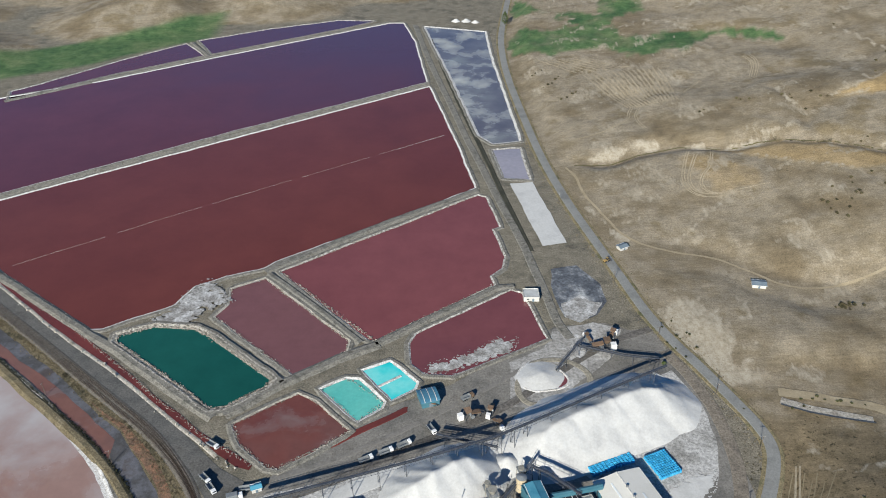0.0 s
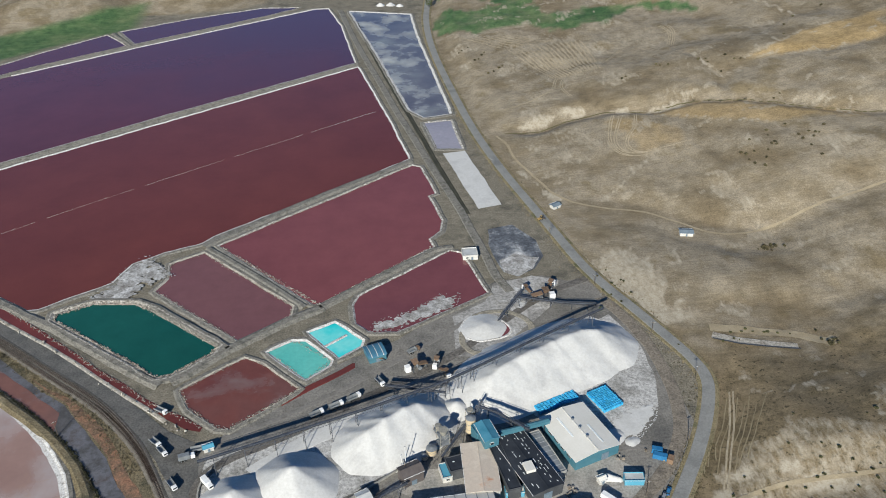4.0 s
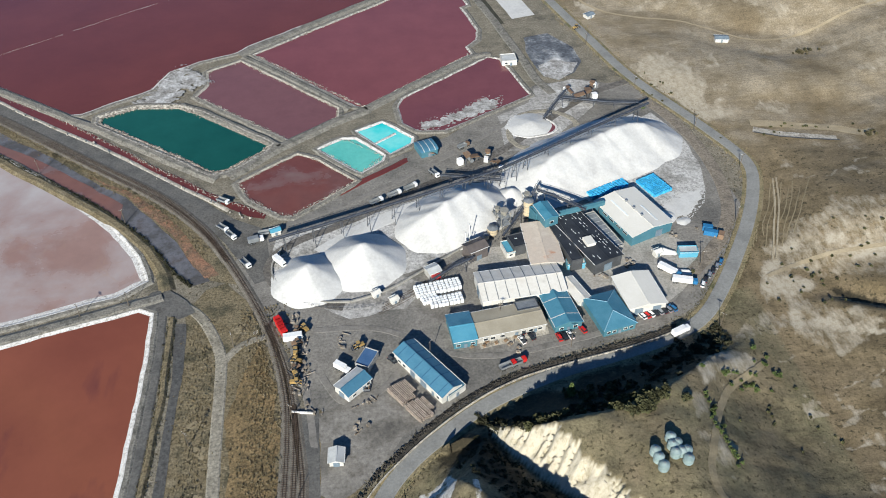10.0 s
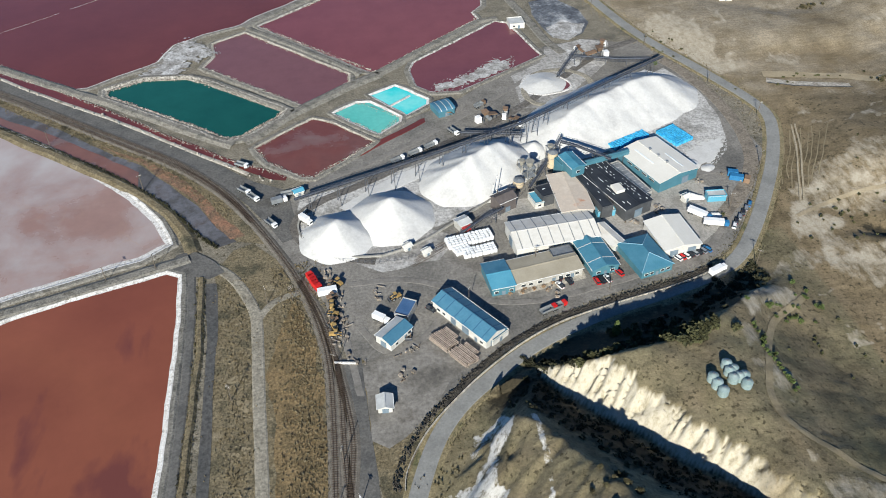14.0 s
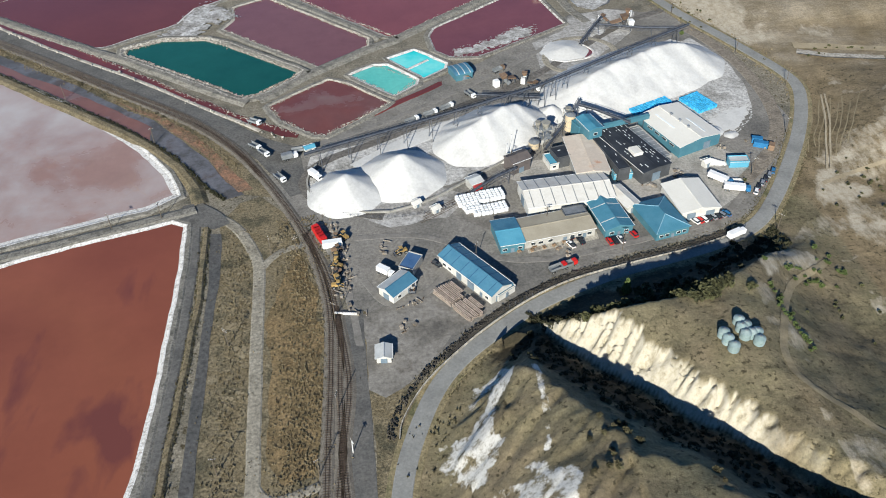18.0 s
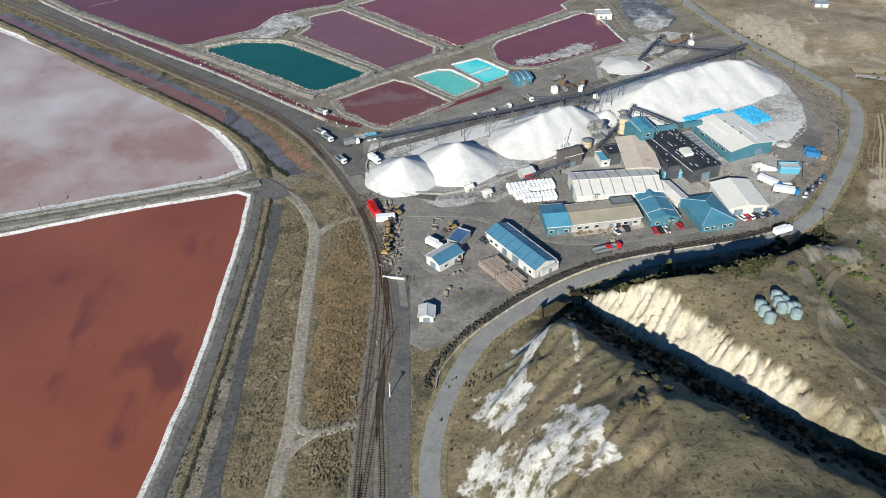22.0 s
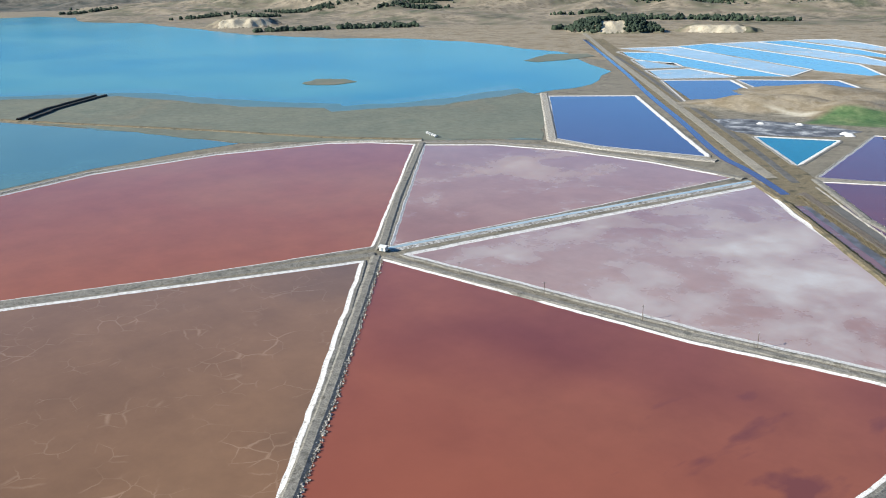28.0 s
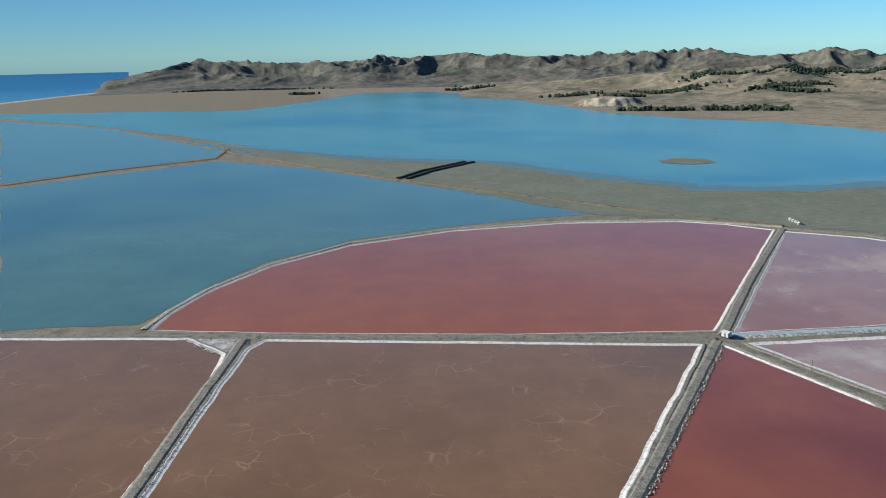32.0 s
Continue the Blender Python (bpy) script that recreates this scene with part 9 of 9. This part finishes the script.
hut("weighbridge_hut", p, (4.5, 3, 2.4), 20, "small white weighbridge hut with a blue roof", M_brightblue)
truck(on((p[0] - 9, p[1] - 5), 15), "pale truck on the weighbridge", M_whitepaint, M_greymetal, 5.0)


def screen_plant(p, turn, size, label):
    """A screening plant: hopper on legs, deck, drum and chute."""
    top = new("screening_plant")
    tagged(top, label, "screening plant", "plant machines")
    k = size
    bm = bmesh.new()
    bmesh.ops.create_cone(bm, cap_ends=True, segments=4, radius1=0.6 * k, radius2=1.6 * k, depth=1.6 * k, matrix=Matrix.Translation((-1.5 * k, 0, 3.2 * k)) @ Matrix.Rotation(radians(45), 4, "Z"))
    part("hopper", bm, M_orange, top)
    for x in (-2.5, -0.5):
        for y in (-1, 1):
            part("leg", tube(bmesh.new(), (x * k, y * k, 0), (x * k, y * k, 2.8 * k), 0.12 * k, 6), M_steel, top)
    part("deck", box(bmesh.new(), 1.2 * k, 0, 2.2 * k, 3.6 * k, 1.8 * k, 0.4 * k, 0, 0.05, 0.2), M_orange, top)
    for x in (0.2, 2.4):
        for y in (-0.8, 0.8):
            part("leg", tube(bmesh.new(), (x * k, y * k, 0), (x * k, y * k, 2.0 * k), 0.1 * k, 6), M_steel, top)
    part("drum", tube(bmesh.new(), (0, -1.2 * k, 1.1 * k), (0, 1.2 * k, 1.1 * k), 0.7 * k, 14), M_greymetal, top)
    part("chute", box(bmesh.new(), 3.6 * k, 0, 1.2 * k, 1.8 * k, 1.0 * k, 0.3 * k, 0, 0.04, 0.6), M_steel, top)
    part("control_cabin", box(bmesh.new(), -3.8 * k, 0.4 * k, 1.2 * k, 1.8 * k, 1.8 * k, 2.2 * k, 0, 0.08), M_whitepaint, top)
    top.matrix_world = on(p, turn, 0.1)
    return top


PL = [(13.4, 295.1), (22.9, 298.8), (25.4, 290.1), (84.3, 345.3), (91.2, 353.8), (78.3, 352.6), (-6.8, 303.4)]
for i, p in enumerate(PL):
    screen_plant(p, 20 + i * 55, (1.5, 1.2, 1.0, 1.7, 1.3, 1.0, 0.9)[i], "rusty screening plant with hopper and drum" if i % 2 else "weathered wash plant with hopper and cabin")


def lattice(p, h, w, label):
    top = new("lattice_tower")
    tagged(top, label, "tower", "steel towers")
    n = max(3, int(h / 2.2))
    for sx in (-1, 1):
        for sy in (-1, 1):
            part("post", tube(bmesh.new(), (sx * w, sy * w, 0), (sx * w, sy * w, h), 0.11, 6), M_steelpale, top)
    for i in range(n):
        z0, z1 = h * i / n, h * (i + 1) / n
        for a, b in (((-w, -w), (w, -w)), ((w, -w), (w, w)), ((w, w), (-w, w)), ((-w, w), (-w, -w))):
            part("brace", tube(bmesh.new(), (*a, z0), (*b, z1), 0.06, 4), M_steelpale, top)
        if i % 2:
            part("platform", box(bmesh.new(), 0, 0, z1, 2 * w + 0.6, 2 * w + 0.6, 0.12), M_greymetal, top)
    part("hopper", tube(bmesh.new(), (0, 0, h - 2), (0, 0, h + 0.8), w * 0.5, 12, w * 0.95), M_steelpale, top)
    top.matrix_world = on(p, 17, 0.1)


LT = [(20.2, 241), (18.6, 247.8), (33.6, 254.3), (-33.3, 201), (-40.6, 205.6)]
lattice(LT[0], 11, 2.2, "pale lattice process tower with platforms")
lattice(LT[1], 7, 1.6, "lower pale lattice tower beside the hopper")
lattice(LT[2], 9, 1.5, "rust-stained hopper tower by the blue tower")
for p in LT[3:]:
    box_ob = hut("wagon_shelter", p, (3.4, 2.6, 2.2), 30, "small white shelter beside the yard rails", M_whiteroof)
BB = [(113.2, 229), (117.4, 223.2), (-14.5, 213)]
container(on(BB[0], -20), "blue open-topped steel skip near the fence", M_bluepaint, 4.5)
container(on(BB[1], 60), "rusty brown skip near the fence", M_orange, 3.5)
container(on(BB[2], 25), "red container beside the loading shed", M_redpaint, 4.0)


def scrap(p, seed, label):
    """A heap of pallets, drums and beams."""
    rnd = random.Random(seed)
    top = new("scrap_heap")
    tagged(top, label, "scrap heap", "scrap heaps")
    for i in range(7):
        x, y, a = rnd.gauss(0, 2.2), rnd.gauss(0, 1.6), rnd.uniform(0, 3)
        k = rnd.random()
        if k < 0.4:
            part("crate", box(bmesh.new(), x, y, 0.45, rnd.uniform(0.8, 1.8), rnd.uniform(0.7, 1.3), rnd.uniform(0.6, 1.1), a, 0.04), M_mixed, top)
        elif k < 0.7:
            part("drum", tube(bmesh.new(), (x, y, 0), (x, y, 0.95), 0.34, 12), M_mixed, top)
        else:
            part("beam", box(bmesh.new(), x, y, 0.25, rnd.uniform(2, 4), 0.3, 0.35, a), M_mixed, top)
    top.matrix_world = on(p, seed * 40, 0.12)


for i, p in enumerate([(-69.2, 149.5), (-52, 137.6), (-72.8, 158.3), (-47.4, 150.3), (-75.2, 195.3), (-55.8, 182.7), (-16.7, 198.5), (-1.8, 179.3), (11.9, 169.3), (58.4, 205.2), (70.5, 211), (95.9, 229.5), (113.6, 226.8)]):
    scrap(p, i, "mixed heap of pallets, drums and beams in the yard")
MC = [(-73.6, 182.2), (-73.9, 177.6), (-73.7, 173), (-74.1, 169.1), (-73.9, 165.6), (-73.9, 162.1), (-73.7, 188.9), (-70.5, 189.7), (-49.1, 177.6), (-47.1, 157.8)]
for i, p in enumerate(MC[:6]):
    scrap((p[0] + 2.5, p[1] + 0.5), 30 + i, "row of old pallets and drums beside the rails")
# pale blanket of salt dust at the loading lines
for o in (-2.2, 0.4, 3.0):
    A = [(x + o * 0.5, y + o) for x, y in ((-39, 197), (-28, 203), (-16, 211), (-8, 218))]
    bm = bmesh.new()
    for s in (-0.5, 0.5):
        strip(bm, A, [(s - 0.06, 0.12), (s - 0.06, 0.26), (s + 0.06, 0.26), (s + 0.06, 0.12)])
    tagged(link_mesh("yard_track", bm, M_rail), "pair of narrow rails sunk in the yard", "rails", "yard rails", "structure")

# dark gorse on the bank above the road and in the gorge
# set thick where shade falls, to make that shade look deeper
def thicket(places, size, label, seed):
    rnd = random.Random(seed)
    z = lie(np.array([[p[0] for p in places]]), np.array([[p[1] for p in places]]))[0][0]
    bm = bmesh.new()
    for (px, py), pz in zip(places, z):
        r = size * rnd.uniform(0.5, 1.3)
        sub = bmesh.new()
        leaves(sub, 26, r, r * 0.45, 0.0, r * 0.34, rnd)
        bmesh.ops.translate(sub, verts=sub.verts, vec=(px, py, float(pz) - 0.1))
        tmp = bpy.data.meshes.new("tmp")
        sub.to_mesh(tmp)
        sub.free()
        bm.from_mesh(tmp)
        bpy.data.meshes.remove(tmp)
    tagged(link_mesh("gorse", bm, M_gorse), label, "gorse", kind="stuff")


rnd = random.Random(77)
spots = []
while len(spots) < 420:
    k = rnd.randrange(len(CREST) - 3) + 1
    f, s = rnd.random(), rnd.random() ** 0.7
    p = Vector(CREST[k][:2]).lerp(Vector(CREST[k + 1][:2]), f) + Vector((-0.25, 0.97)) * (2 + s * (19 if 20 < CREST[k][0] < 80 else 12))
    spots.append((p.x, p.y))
thicket(spots, 1.15, "dark low gorse on the steep bank above the road, thickened to deepen its shade", 4)
thicket([(lambda p: (p.x, p.y))(Vector(GORGE[i]).lerp(Vector(GORGE[i + 1]), rnd.random()) + Vector((-0.72, -0.7)) * rnd.uniform(0, 20)) for i in range(1, 8) for _ in range(64)], 0.85, "dark scrub on the wall of the gorge, thickened to deepen its shade", 5)

# pallets and timber before the office
for i, p in enumerate([(-6.0, 175.0), (-3.6, 173.4), (-0.3, 176.3), (1.5, 173.7), (4.0, 175.6), (5.0, 172.7), (8.2, 175.9), (9.1, 173.4), (10.2, 171.2), (-4.8, 171.8), (0.0, 171.7), (13.3, 174.8), (14.8, 173.3), (18.8, 175.8)]):
    top = new("pallet")
    tagged(top, "worn wooden pallet with loose timber on the pavement", "pallet", "pallets")
    rnd = random.Random(i)
    for k in range(5):
        part("board", box(bmesh.new(), 0, (k - 2) * 0.26, 0.5 + rnd.uniform(-0.02, 0.3), 1.5 * rnd.uniform(0.7, 1.3), 0.2, 0.1, rnd.uniform(-0.08, 0.08)), M_pallet, top)
    for s in (-0.5, 0.5):
        part("bearer", box(bmesh.new(), s, 0, 0.22, 0.12, 1.2, 0.44), M_pallet, top)
    top.matrix_world = on(p, rnd.uniform(0, 180), 0.08)

# covered heaps, boxes and a platform in the loading yard
TARPS = [(84.8, 215.2), (90.8, 216.4), (98.3, 214.0), (90.7, 203.7), (88.6, 200.6)]
hut("guard_hut", TARPS[0], (3.4, 2.8, 2.6), 20, "small white gate hut in the loading yard", M_whiteroof2, 0.05)
pile("white_mound", [(TARPS[1][0] - 2.5, TARPS[1][1] + 0.8, 2.8), (TARPS[1][0] + 2, TARPS[1][1] - 0.8, 2.3)], 1.1, "heap under a white sheet in the loading yard", 3.0, 0.6)
pile("white_mound", [(TARPS[3][0] - 2.5, TARPS[3][1] + 0.4, 2.4), (TARPS[3][0] + 4, TARPS[3][1] - 1, 2.0)], 1.1, "heap of white sacks under a sheet", 5.0, 0.6)
shed("store_box", [(TARPS[2][0] + u * 4.2 + v * 0.4, TARPS[2][1] - u * 0.4 + v * 2.2) for u, v in ((-1, -1), (1, -1), (1, 1), (-1, 1))], 2.8, 0.3, M_brightblue, M_paleroof, "blue-sided store box with a pale grey roof", kind="flat")
container(on((113.4, 225.5), -25), "bright blue container at the bend of the yard", M_bluepaint, 6.0)
shed("lean_to", [(-19.1, 149.0), (-12.0, 153.7), (-10.4, 151.0), (-17.4, 146.4)], 2.7, 0.2, M_whitewall, M_blueroof, "low blue-roofed lean-to at the end of the shed", kind="flat", doors=[("f", 0, 1.2, 2.1)])

# salt swept along the conveyor behind the stockpiles
ribbon("salt_strip", [(-63.2, 235.4), (-46.3, 248.3), (-25.8, 259.4), (-4.1, 268.8), (23.7, 274.7)], 8.0, 0.17, M_salt, "spilled salt along the conveyor behind the piles", "salt", crown=0.1, amount=0.6)
ribbon("salt_strip", [(36.3, 285.3), (55.2, 295.3), (74.8, 304.9), (95.9, 317.4), (110.4, 325.1)], 8.0, 0.18, M_salt, "spilled salt along the conveyor behind the long pile", "salt", crown=0.1, amount=0.6)

# thin erosion rills down the slope beside the road
for line in [[(149.3, 259.3), (144.2, 244.0), (135.0, 230.2), (129.4, 215.0)], [(150.2, 253.0), (145.9, 241.8), (137.5, 229.8), (132.3, 218.5)], [(156.6, 258.2), (147.5, 239.6), (139.9, 229.5), (137.2, 221.7)], [(155.1, 252.3), (151.8, 242.8), (142.4, 229.1), (134.8, 214.2)], [(161.5, 257.4), (153.4, 240.6), (144.8, 228.7), (139.7, 217.4)], [(162.2, 251.2), (155.0, 238.5), (147.2, 228.3), (142.7, 220.9)], [(166.4, 256.7), (159.3, 241.7), (149.7, 228.0), (142.2, 213.1)], [(167.1, 250.4), (160.9, 239.5), (152.1, 227.6), (145.2, 216.5)], [(173.6, 255.6), (162.4, 237.3), (154.5, 227.2), (150.2, 219.8)]]:
    drape("rill", line, 0.45, M_trackpale2, "thin pale erosion rill in the dry slope", "rill", 0.15, 0.5)
